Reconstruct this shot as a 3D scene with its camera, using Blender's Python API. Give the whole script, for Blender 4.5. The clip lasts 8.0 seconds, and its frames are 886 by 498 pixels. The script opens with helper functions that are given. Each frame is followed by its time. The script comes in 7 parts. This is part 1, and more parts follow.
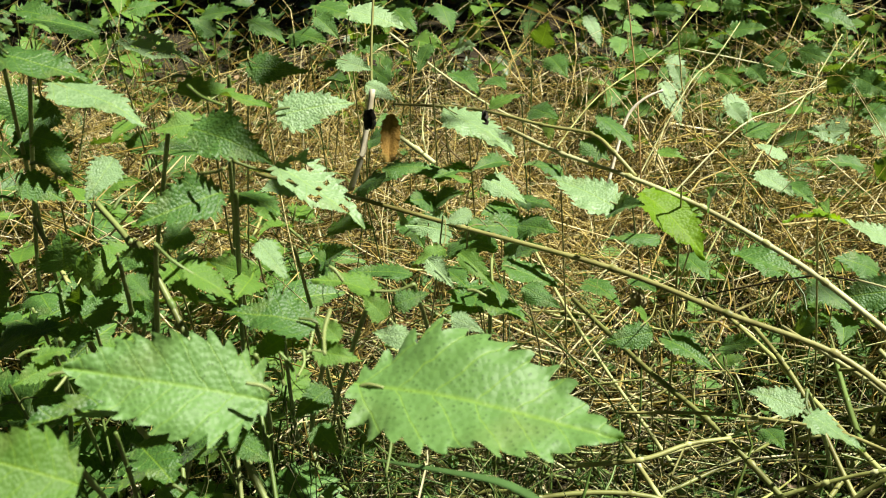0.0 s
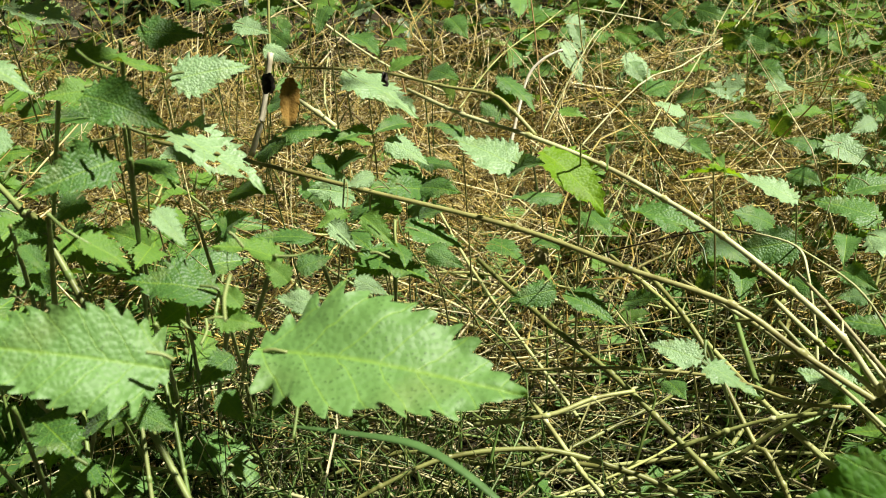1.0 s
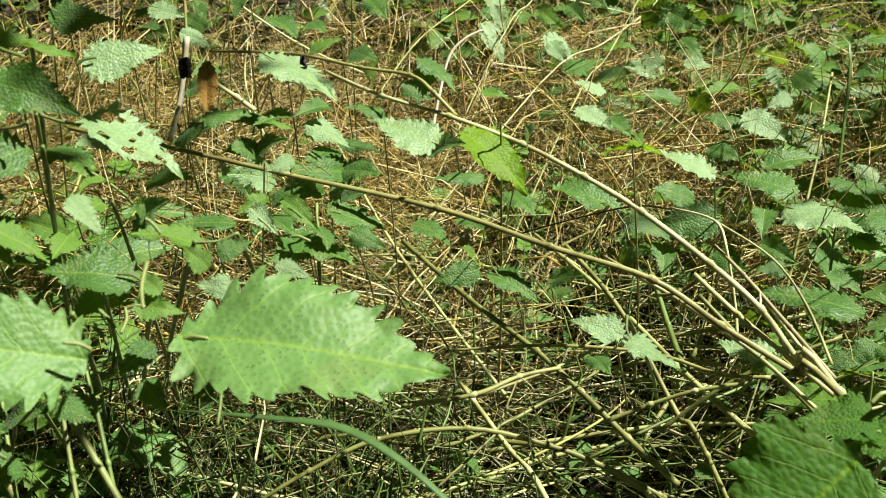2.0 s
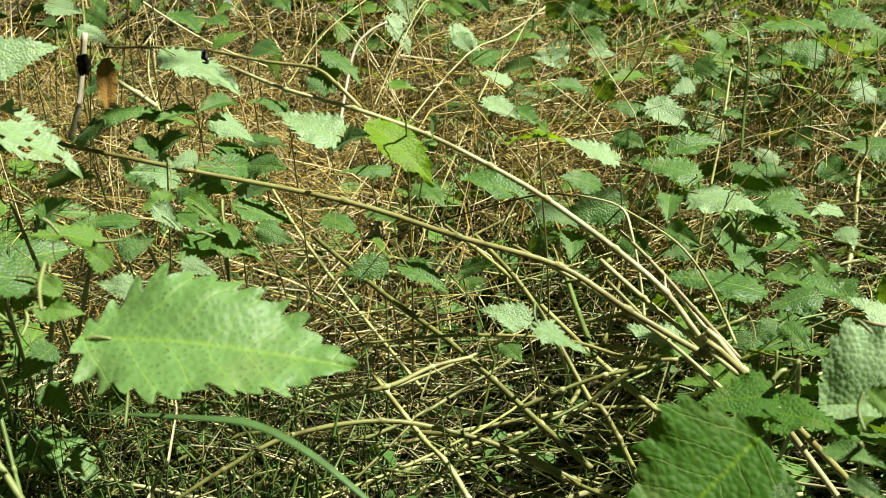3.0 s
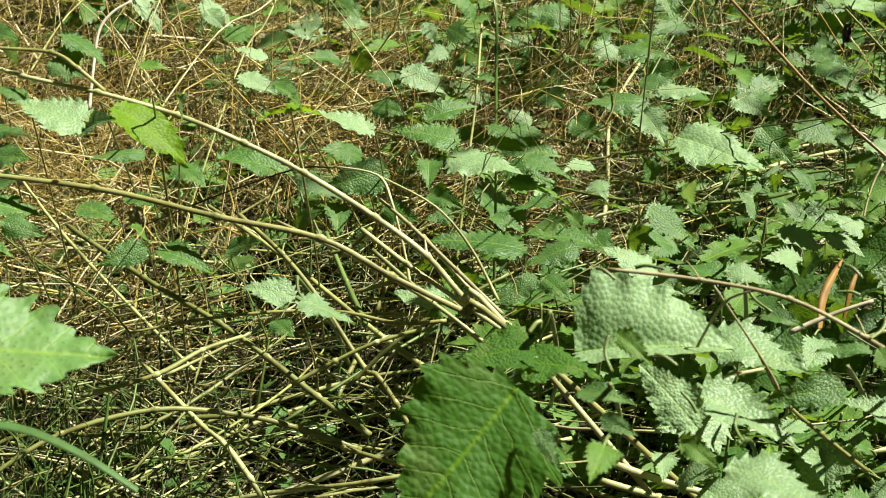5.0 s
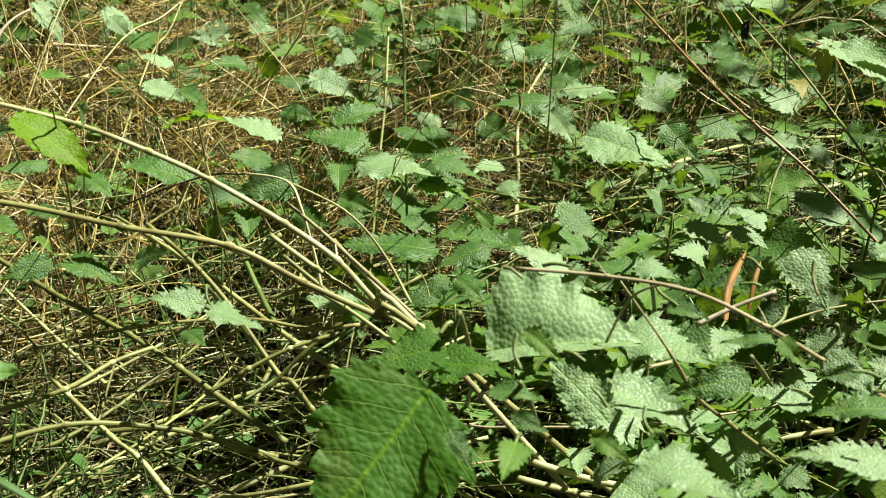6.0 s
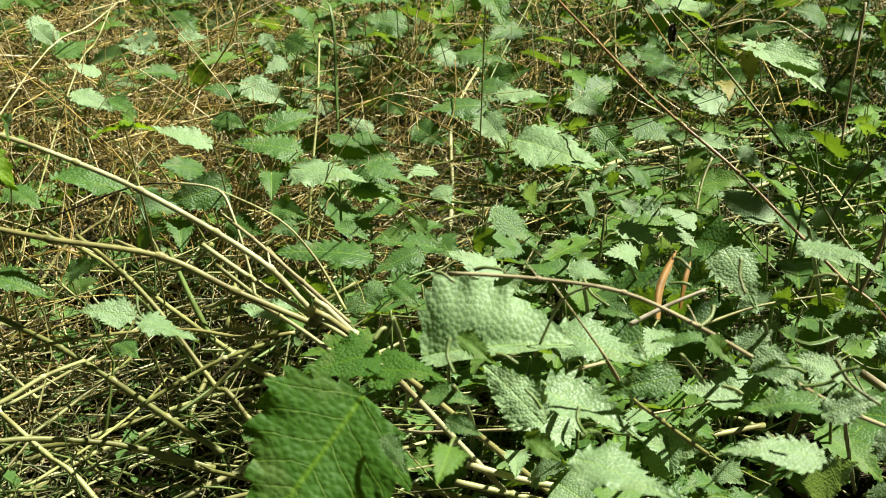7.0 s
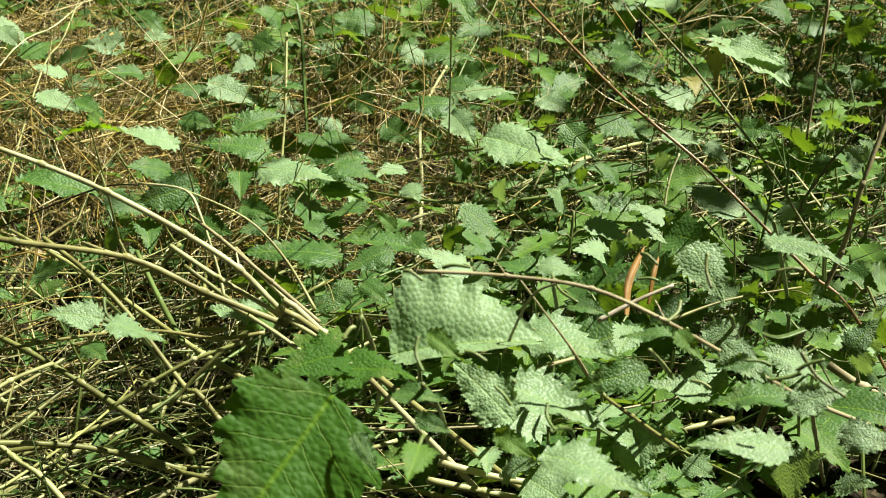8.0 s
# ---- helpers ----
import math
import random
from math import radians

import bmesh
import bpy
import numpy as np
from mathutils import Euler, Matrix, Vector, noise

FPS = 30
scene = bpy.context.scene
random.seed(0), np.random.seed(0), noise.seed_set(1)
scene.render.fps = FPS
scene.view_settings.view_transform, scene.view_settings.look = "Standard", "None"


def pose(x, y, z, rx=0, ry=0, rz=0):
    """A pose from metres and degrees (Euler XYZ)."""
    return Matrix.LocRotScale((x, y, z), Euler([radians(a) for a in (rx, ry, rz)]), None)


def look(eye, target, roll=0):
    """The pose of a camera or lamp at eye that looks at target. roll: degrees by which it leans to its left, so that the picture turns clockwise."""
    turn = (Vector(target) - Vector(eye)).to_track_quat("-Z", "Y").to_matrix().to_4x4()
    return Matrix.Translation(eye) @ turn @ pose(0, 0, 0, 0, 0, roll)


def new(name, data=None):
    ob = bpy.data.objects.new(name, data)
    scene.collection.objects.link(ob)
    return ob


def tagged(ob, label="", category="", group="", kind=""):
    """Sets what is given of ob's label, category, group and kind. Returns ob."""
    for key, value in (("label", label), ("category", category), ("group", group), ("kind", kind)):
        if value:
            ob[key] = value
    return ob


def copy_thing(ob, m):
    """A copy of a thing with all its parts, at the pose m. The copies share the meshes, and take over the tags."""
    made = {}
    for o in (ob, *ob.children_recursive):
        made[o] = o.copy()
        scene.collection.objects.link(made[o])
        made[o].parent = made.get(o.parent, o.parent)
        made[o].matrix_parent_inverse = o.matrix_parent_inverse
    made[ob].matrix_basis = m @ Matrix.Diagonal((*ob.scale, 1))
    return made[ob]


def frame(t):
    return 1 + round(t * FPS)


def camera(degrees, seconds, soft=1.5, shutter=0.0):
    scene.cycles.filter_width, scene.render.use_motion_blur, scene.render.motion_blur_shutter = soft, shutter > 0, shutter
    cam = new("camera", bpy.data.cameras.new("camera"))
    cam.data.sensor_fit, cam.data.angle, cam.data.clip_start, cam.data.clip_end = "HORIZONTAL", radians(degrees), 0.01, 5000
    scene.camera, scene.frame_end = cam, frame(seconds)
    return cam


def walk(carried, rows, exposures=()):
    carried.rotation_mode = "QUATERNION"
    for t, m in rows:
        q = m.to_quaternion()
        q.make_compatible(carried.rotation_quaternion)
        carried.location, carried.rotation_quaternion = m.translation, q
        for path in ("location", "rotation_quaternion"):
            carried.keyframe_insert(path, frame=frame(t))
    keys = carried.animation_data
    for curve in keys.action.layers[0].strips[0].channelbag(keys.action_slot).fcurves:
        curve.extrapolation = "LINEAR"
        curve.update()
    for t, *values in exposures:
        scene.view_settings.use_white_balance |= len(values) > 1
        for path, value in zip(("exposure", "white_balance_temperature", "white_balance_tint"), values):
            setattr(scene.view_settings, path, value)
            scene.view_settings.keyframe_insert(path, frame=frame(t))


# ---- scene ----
cam = camera(40.7, 8.0, soft=1.0)
ROWS = [
    (0.0, 0.0000, 0.0000, 0.6800, 67.00, -0.00, 0.00),
    (0.5, 0.0015, -0.0001, 0.6794, 66.08, -0.18, -2.35),
    (1.0, 0.0032, -0.0003, 0.6789, 65.29, -0.39, -4.61),
    (2.5, 0.0085, -0.0015, 0.6778, 64.29, -0.73, -10.23),
    (3.0, 0.0108, -0.0024, 0.6776, 64.22, -0.92, -12.60),
    (3.5, 0.0132, -0.0038, 0.6778, 64.33, -1.00, -15.35),
    (4.0, 0.0156, -0.0055, 0.6780, 63.81, -1.18, -18.60),
    (4.5, 0.0176, -0.0070, 0.6783, 63.49, -1.49, -21.37),
    (5.0, 0.0192, -0.0084, 0.6786, 63.20, -1.73, -24.01),
    (6.5, 0.0232, -0.0121, 0.6797, 63.72, -2.17, -29.96),
    (7.0, 0.0240, -0.0132, 0.6801, 63.83, -2.33, -31.49),
    (7.5, 0.0247, -0.0140, 0.6803, 63.83, -2.45, -32.90),
    (8.0, 0.0251, -0.0145, 0.6805, 63.79, -2.36, -32.99),
]
walk(cam, [(t, pose(x, y, z, rx, ry, rz)) for t, x, y, z, rx, ry, rz in ROWS], [(0.0, 1.49, 6500, 8.5), (8.0, 1.49, 6500, 8.5)])
cam.data.dof.use_dof, cam.data.dof.focus_distance, cam.data.dof.aperture_fstop = True, 0.96, 26.0

# ---- world and sun ----
SUN_ELEVATION, SUN_AZIMUTH = 57.0, 107.0   # azimuth: degrees from straight ahead (+y), to the right positive
world = bpy.data.worlds.new("sky")
scene.world = world
world.use_nodes = True
wn = world.node_tree
sky = wn.nodes.new("ShaderNodeTexSky")
sky.sky_type, sky.sun_disc = "NISHITA", False
sky.sun_elevation, sky.sun_rotation = radians(SUN_ELEVATION), radians(SUN_AZIMUTH)
wn.nodes["Background"].inputs["Strength"].default_value = 0.006
wn.links.new(sky.outputs[0], wn.nodes["Background"].inputs["Color"])
sun_data = bpy.data.lights.new("sun", "SUN")
sun_data.energy, sun_data.angle, sun_data.color = 5.0, radians(0.55), (1.0, 0.95, 0.87)
sun = new("sun", sun_data)
az, el = radians(SUN_AZIMUTH), radians(SUN_ELEVATION)
SUN_WAY = Vector((math.sin(az) * math.cos(el), math.cos(az) * math.cos(el), math.sin(el)))
sun.matrix_world = look(SUN_WAY * 20, (0, 0, 0))


# ---- materials ----
def material(name):
    m = bpy.data.materials.new(name)
    m.use_nodes = True
    nt = m.node_tree
    return m, nt, nt.nodes["Principled BSDF"], nt.nodes["Material Output"]


def node(nt, kind, **values):
    n = nt.nodes.new(kind)
    for key, value in values.items():
        n.inputs[key].default_value = value
    return n


def ramp(nt, factor, stops):
    r = nt.nodes.new("ShaderNodeValToRGB")
    while len(r.color_ramp.elements) < len(stops):
        r.color_ramp.elements.new(0.5)
    for e, (p, c) in zip(r.color_ramp.elements, stops):
        e.position, e.color = p, (*c, 1)
    nt.links.new(factor, r.inputs[0])
    return r.outputs[0]


def maths(nt, op, a, b=0.0, clamp=False):
    n = nt.nodes.new("ShaderNodeMath")
    n.operation, n.use_clamp = op, clamp
    for k, v in enumerate((a, b)):
        if isinstance(v, (int, float)):
            n.inputs[k].default_value = v
        else:
            nt.links.new(v, n.inputs[k])
    return n.outputs[0]


def mix(nt, factor, a, b, mode="MIX"):
    n = nt.nodes.new("ShaderNodeMix")
    n.data_type, n.blend_type = "RGBA", mode
    for k, v in ((0, factor), (6, a), (7, b)):
        if isinstance(v, (int, float)):
            n.inputs[k].default_value = v
        elif isinstance(v, tuple):
            n.inputs[k].default_value = (*v, 1)
        else:
            nt.links.new(v, n.inputs[k])
    return n.outputs[2]


def leaf_material(name, dark, light, glow, rough=0.5, through_light=0.35, relief=0.28, pits=27.0, gloss=0.5):
    """A nettle leaf: midrib and side veins from the leaf's own coordinates, puckered cells, dark hair bases."""
    m, nt, bsdf, out = material(name)
    uv = nt.nodes.new("ShaderNodeUVMap")
    xyz = nt.nodes.new("ShaderNodeSeparateXYZ")
    nt.links.new(uv.outputs[0], xyz.inputs[0])
    along, across = xyz.outputs[0], maths(nt, "ABSOLUTE", xyz.outputs[1])
    info = nt.nodes.new("ShaderNodeObjectInfo")
    shift = maths(nt, "SUBTRACT", along, maths(nt, "MULTIPLY", across, 0.75))
    wobble = node(nt, "ShaderNodeTexNoise", Scale=6.0, Detail=2.0)
    nt.links.new(uv.outputs[0], wobble.inputs["Vector"])
    shift = maths(nt, "ADD", shift, maths(nt, "MULTIPLY", wobble.outputs[0], 0.07))
    wave = maths(nt, "ABSOLUTE", maths(nt, "SINE", maths(nt, "MULTIPLY", shift, 3.1416 * 6.5)))
    side_vein = maths(nt, "SUBTRACT", 1.0, maths(nt, "MULTIPLY", wave, 7.0), True)
    mid_vein = maths(nt, "SUBTRACT", 1.0, maths(nt, "MULTIPLY", across, 60.0), True)
    vein = maths(nt, "MAXIMUM", side_vein, mid_vein)
    grain = node(nt, "ShaderNodeTexNoise", Scale=9.0, Detail=6.0)
    blotch = node(nt, "ShaderNodeTexNoise", Scale=2.4, Detail=3.0)
    cells = node(nt, "ShaderNodeTexVoronoi", Scale=pits)
    cells.voronoi_dimensions = "2D"
    for n in (grain, blotch, cells):
        nt.links.new(uv.outputs[0], n.inputs["Vector"])
    base = mix(nt, maths(nt, "MULTIPLY", grain.outputs[0], 0.8), dark, light)
    base = mix(nt, maths(nt, "MULTIPLY", info.outputs["Random"], 0.45), base, light)
    base = mix(nt, ramp_value(nt, blotch.outputs[0], 0.56, 0.75, 0.35), base, (0.16, 0.2, 0.06))
    dot = maths(nt, "SUBTRACT", 1.3, maths(nt, "MULTIPLY", cells.outputs["Distance"], 5.5), True)
    dot = maths(nt, "MULTIPLY", dot, ramp_value(nt, grain.outputs[0], 0.38, 0.62, 0.75))
    base = mix(nt, dot, base, (dark[0] * 0.35, dark[1] * 0.4, dark[2] * 0.4))
    base = mix(nt, maths(nt, "MULTIPLY", vein, 0.3), base, glow)
    nt.links.new(base, bsdf.inputs["Base Color"])
    bsdf.inputs["Roughness"].default_value = rough
    bsdf.inputs["Specular IOR Level"].default_value = gloss
    bsdf.inputs["Sheen Weight"].default_value = 0.05
    bsdf.inputs["Sheen Roughness"].default_value = 0.45
    height = maths(nt, "ADD", maths(nt, "MULTIPLY", vein, -0.35), maths(nt, "MULTIPLY", cells.outputs["Distance"], -0.75))
    height = maths(nt, "ADD", height, maths(nt, "MULTIPLY", grain.outputs[0], 0.5))
    bump = node(nt, "ShaderNodeBump", Strength=relief, Distance=0.0016)
    nt.links.new(height, bump.inputs["Height"])
    nt.links.new(bump.outputs[0], bsdf.inputs["Normal"])
    glass = nt.nodes.new("ShaderNodeBsdfTranslucent")
    nt.links.new(mix(nt, 0.6, base, glow), glass.inputs[0])
    nt.links.new(bump.outputs[0], glass.inputs["Normal"])
    blend = nt.nodes.new("ShaderNodeMixShader")
    blend.inputs[0].default_value = through_light
    nt.links.new(bsdf.outputs[0], blend.inputs[1])
    nt.links.new(glass.outputs[0], blend.inputs[2])
    nt.links.new(blend.outputs[0], out.inputs[0])
    return m


def ramp_value(nt, value, low, high, top):
    n = nt.nodes.new("ShaderNodeMapRange")
    nt.links.new(value, n.inputs[0])
    n.inputs[1].default_value, n.inputs[2].default_value, n.inputs[4].default_value = low, high, top
    return n.outputs[0]


def fibre_material(name, stops, rough=0.55, per_island=False, scale=(90, 90, 14), through_light=0.0):
    """Stems and dry grass: a colour for each piece, long fibres, knots and stains."""
    m, nt, bsdf, out = material(name)
    if per_island:
        pick = nt.nodes.new("ShaderNodeNewGeometry").outputs["Random Per Island"]
    else:
        pick = nt.nodes.new("ShaderNodeObjectInfo").outputs["Random"]
    geo = nt.nodes.new("ShaderNodeTexCoord")
    fine = node(nt, "ShaderNodeTexNoise", Scale=260.0, Detail=4.0)
    broad = node(nt, "ShaderNodeTexNoise", Scale=38.0, Detail=4.0)
    nt.links.new(geo.outputs["Object"], fine.inputs["Vector"])
    nt.links.new(geo.outputs["Object"], broad.inputs["Vector"])
    colour = ramp(nt, pick, stops)
    colour = mix(nt, ramp_value(nt, broad.outputs[0], 0.45, 0.66, 0.75), colour, mix(nt, 1.0, colour, (0.42, 0.36, 0.24), "MULTIPLY"))
    colour = mix(nt, maths(nt, "MULTIPLY", fine.outputs[0], 0.35), colour, mix(nt, 1.0, colour, (0.6, 0.55, 0.45), "MULTIPLY"))
    nt.links.new(colour, bsdf.inputs["Base Color"])
    bsdf.inputs["Roughness"].default_value = rough
    bsdf.inputs["Specular IOR Level"].default_value = 0.4
    bump = node(nt, "ShaderNodeBump", Strength=0.4, Distance=0.0006)
    nt.links.new(fine.outputs[0], bump.inputs["Height"])
    nt.links.new(bump.outputs[0], bsdf.inputs["Normal"])
    if through_light:
        glass = nt.nodes.new("ShaderNodeBsdfTranslucent")
        nt.links.new(colour, glass.inputs[0])
        blend = nt.nodes.new("ShaderNodeMixShader")
        blend.inputs[0].default_value = through_light
        nt.links.new(bsdf.outputs[0], blend.inputs[1])
        nt.links.new(glass.outputs[0], blend.inputs[2])
        nt.links.new(blend.outputs[0], out.inputs[0])
    return m


# Dark tone; with the pale copies it paints lit against shaded leaves.
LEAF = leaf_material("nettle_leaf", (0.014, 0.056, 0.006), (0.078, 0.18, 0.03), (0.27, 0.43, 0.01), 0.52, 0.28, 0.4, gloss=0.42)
LEAF_BROAD = leaf_material("broad_nettle_leaf", (0.016, 0.07, 0.005), (0.062, 0.165, 0.012), (0.25, 0.42, 0.012), 0.6, 0.42, 0.55, 26.0, 0.22)
# Sun glare on broad leaves, put into a pale base colour.
LEAF_GLARE_BROAD = leaf_material("broad_glare_leaf", (0.08, 0.17, 0.05), (0.29, 0.43, 0.2), (0.29, 0.44, 0.03), 0.58, 0.3, 0.42, 26.0, 0.38)
LEAF_MID = leaf_material("large_nettle_leaf", (0.045, 0.125, 0.022), (0.15, 0.285, 0.075), (0.27, 0.43, 0.014), 0.55, 0.34, 0.32, 30.0, 0.4)
LEAF_YOUNG = leaf_material("young_nettle_leaf", (0.05, 0.125, 0.014), (0.115, 0.23, 0.03), (0.3, 0.45, 0.02), 0.6, 0.36, gloss=0.35)
# Sunlight through the leaf, painted as a bright yellow-green base colour.
LEAF_BACKLIT = leaf_material("backlit_yellow_leaf", (0.09, 0.19, 0.004), (0.16, 0.3, 0.008), (0.3, 0.46, 0.006), 0.55, 0.5, gloss=0.3)
# Glare and reflected sky painted into the pale base, besides the hairs.
LEAF_GLARE = leaf_material("glare_hairy_leaf", (0.05, 0.13, 0.03), (0.31, 0.45, 0.22), (0.29, 0.44, 0.025), 0.5, 0.32, 0.4, gloss=0.45)
LEAF_OLD = leaf_material("old_nettle_leaf", (0.182, 0.189, 0.035), (0.28, 0.252, 0.063), (0.385, 0.35, 0.07), 0.5, 0.4)
LEAF_BROWN = leaf_material("withered_leaf", (0.161, 0.0896, 0.015), (0.285, 0.174, 0.04), (0.298, 0.185, 0.05), 0.75, 0.3, gloss=0.15)
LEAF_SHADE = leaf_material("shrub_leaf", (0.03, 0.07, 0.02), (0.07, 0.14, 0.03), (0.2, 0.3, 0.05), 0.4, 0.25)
GREEN_STEM = fibre_material("green_stem", [(0.0, (0.09, 0.15, 0.03)), (0.5, (0.14, 0.2, 0.05)), (1.0, (0.2, 0.24, 0.08))], 0.5)
TAN_STEM = fibre_material("dry_stem", [(0.0, (0.27, 0.3, 0.09)), (0.5, (0.37, 0.395, 0.16)), (1.0, (0.48, 0.49, 0.26))], 0.5)
OLIVE_STEM = fibre_material("olive_stem", [(0.0, (0.15, 0.17, 0.045)), (0.5, (0.21, 0.22, 0.065)), (1.0, (0.29, 0.28, 0.1))], 0.5)
RED_STEM = fibre_material("red_stem", [(0.0, (0.22, 0.14, 0.05)), (1.0, (0.3, 0.2, 0.08))], 0.4)
GREY_STEM = fibre_material("grey_stem", [(0.0, (0.24, 0.22, 0.1)), (1.0, (0.34, 0.31, 0.16))], 0.6)
DARK_STEM = fibre_material("dark_stem", [(0.0, (0.05, 0.035, 0.02)), (1.0, (0.09, 0.06, 0.035))], 0.6)
PALE_STEM = fibre_material("bleached_stem", [(0.0, (0.48, 0.45, 0.32)), (1.0, (0.6, 0.56, 0.43))], 0.5)
STRAW = fibre_material("straw", [(0.0, (0.14, 0.094, 0.017)), (0.3, (0.32, 0.24, 0.046)), (0.65, (0.5, 0.41, 0.12)), (1.0, (0.8, 0.73, 0.44))], 0.5, True, through_light=0.2)
TANGLE = fibre_material("tangled_stems", [(0.0, (0.08, 0.09, 0.028)), (0.4, (0.18, 0.19, 0.065)), (0.75, (0.3, 0.29, 0.12)), (1.0, (0.44, 0.41, 0.25))], 0.5, True)
STRAW_GREY = fibre_material("old_straw", [(0.0, (0.025, 0.024, 0.009)), (0.4, (0.085, 0.09, 0.026)), (0.75, (0.2, 0.21, 0.068)), (1.0, (0.4, 0.39, 0.19))], 0.55, True, through_light=0.15)
GRASS = fibre_material("green_grass", [(0.0, (0.0532, 0.114, 0.0228)), (0.6, (0.106, 0.19, 0.038)), (1.0, (0.228, 0.274, 0.076))], 0.45, True, through_light=0.3)
GRASS_BLADE = fibre_material("grass_blade", [(0.0, (0.0684, 0.144, 0.0456)), (1.0, (0.0912, 0.182, 0.0532))], 0.4, False, through_light=0.3)
BROWN_BLADE = fibre_material("withered_blade", [(0.0, (0.26, 0.14, 0.025)), (1.0, (0.33, 0.19, 0.035))], 0.6, False, through_light=0.25)
BLACKENED = fibre_material("blackened_leaf", [(0.0, (0.02, 0.016, 0.013)), (1.0, (0.05, 0.04, 0.03))], 0.7)
CREAM = fibre_material("bleached_leaf", [(0.0, (0.38, 0.342, 0.198)), (1.0, (0.456, 0.41, 0.258))], 0.6)
LITTER = fibre_material("leaf_litter", [(0.0, (0.04, 0.024, 0.012)), (0.5, (0.14, 0.085, 0.04)), (1.0, (0.34, 0.24, 0.13))], 0.65, True)
BARK = fibre_material("bark", [(0.0, (0.1, 0.08, 0.055)), (1.0, (0.16, 0.12, 0.085))], 0.8)


def soil_material():
    m, nt, bsdf, out = material("soil")
    geo = nt.nodes.new("ShaderNodeTexCoord")
    broad = node(nt, "ShaderNodeTexNoise", Scale=3.0, Detail=8.0)
    fine = node(nt, "ShaderNodeTexNoise", Scale=70.0, Detail=8.0)
    crumbs = node(nt, "ShaderNodeTexVoronoi", Scale=90.0)
    for n in (broad, fine, crumbs):
        nt.links.new(geo.outputs["Object"], n.inputs["Vector"])
    colour = ramp(nt, fine.outputs[0], [(0.3, (0.014, 0.01, 0.006)), (0.55, (0.032, 0.026, 0.013)), (0.75, (0.08, 0.06, 0.028))])
    colour = mix(nt, ramp_value(nt, broad.outputs[0], 0.45, 0.7, 0.5), colour, (0.04, 0.035, 0.014))
    nt.links.new(colour, bsdf.inputs["Base Color"])
    bsdf.inputs["Roughness"].default_value = 0.95
    bsdf.inputs["Specular IOR Level"].default_value = 0.15
    bump = node(nt, "ShaderNodeBump", Strength=0.9, Distance=0.01)
    nt.links.new(maths(nt, "ADD", fine.outputs[0], crumbs.outputs["Distance"]), bump.inputs["Height"])
    nt.links.new(bump.outputs[0], bsdf.inputs["Normal"])
    return m


SOIL = soil_material()


# ---- builders ----
def ground_height(x, y):
    near = 1.0 / (1.0 + (x * x + (y - 1.2) ** 2) / 25.0)
    return near * 0.05 * noise.noise((x * 2.1, y * 2.1, 0.3)) + 0.02 * near * noise.noise((x * 7, y * 7, 1.7))


def mesh_from(name, verts, faces, mat, uvs=None, smooth=True):
    me = bpy.data.meshes.new(name)
    me.from_pydata(verts, [], faces)
    if uvs is not None:
        layer = me.uv_layers.new(name="UVMap")
        index = np.empty(len(me.loops), dtype=np.int32)
        me.loops.foreach_get("vertex_index", index)
        layer.data.foreach_set("uv", np.asarray(uvs, dtype=np.float32)[index].ravel())
    me.polygons.foreach_set("use_smooth", [smooth] * len(me.polygons))
    me.materials.append(mat)
    return me


def tube_data(points, radius, tip, sides=6, start=0, knots=0.0):
    """Vertices and faces of a tapered, slightly uneven stem along a smooth line through the points."""
    pts = [Vector(p) for p in points]
    line = []
    for i in range(len(pts) - 1):
        a, b, c, d = pts[max(i - 1, 0)], pts[i], pts[i + 1], pts[min(i + 2, len(pts) - 1)]
        for k in range(5):
            u = k / 5
            line.append(0.5 * (2 * b + (c - a) * u + (2 * a - 5 * b + 4 * c - d) * u * u + (3 * b - a - 3 * c + d) * u ** 3))
    line.append(pts[-1])
    verts, faces = [], []
    n = len(line)
    for i, p in enumerate(line):
        way = (line[min(i + 1, n - 1)] - line[max(i - 1, 0)]).normalized()
        e = way.cross(Vector((0.31, 0.2, 0.93))).normalized()
        g = way.cross(e)
        r = radius + (tip - radius) * i / (n - 1)
        r *= 1 + 0.12 * noise.noise(p * 40) + (knots if i % 5 == 0 and 0 < i < n - 1 else 0.0)
        for s in range(sides):
            a = 2 * math.pi * s / sides
            ridge = (1.1 if s % 2 else 0.9) if sides == 8 else 1.0
            verts.append(p + (e * math.cos(a) + g * math.sin(a)) * r * ridge)
    for i in range(n - 1):
        for s in range(sides):
            q = (s + 1) % sides
            faces.append((start + i * sides + s, start + i * sides + q, start + (i + 1) * sides + q, start + (i + 1) * sides + s))
    faces.append(tuple(start + s for s in reversed(range(sides))))
    faces.append(tuple(start + (n - 1) * sides + s for s in range(sides)))
    return verts, faces


def part(name, me, parent, m=None, label=""):
    ob = new(name, me)
    ob.parent = parent
    if m is not None:
        ob.matrix_basis = m
    return tagged(ob, label)


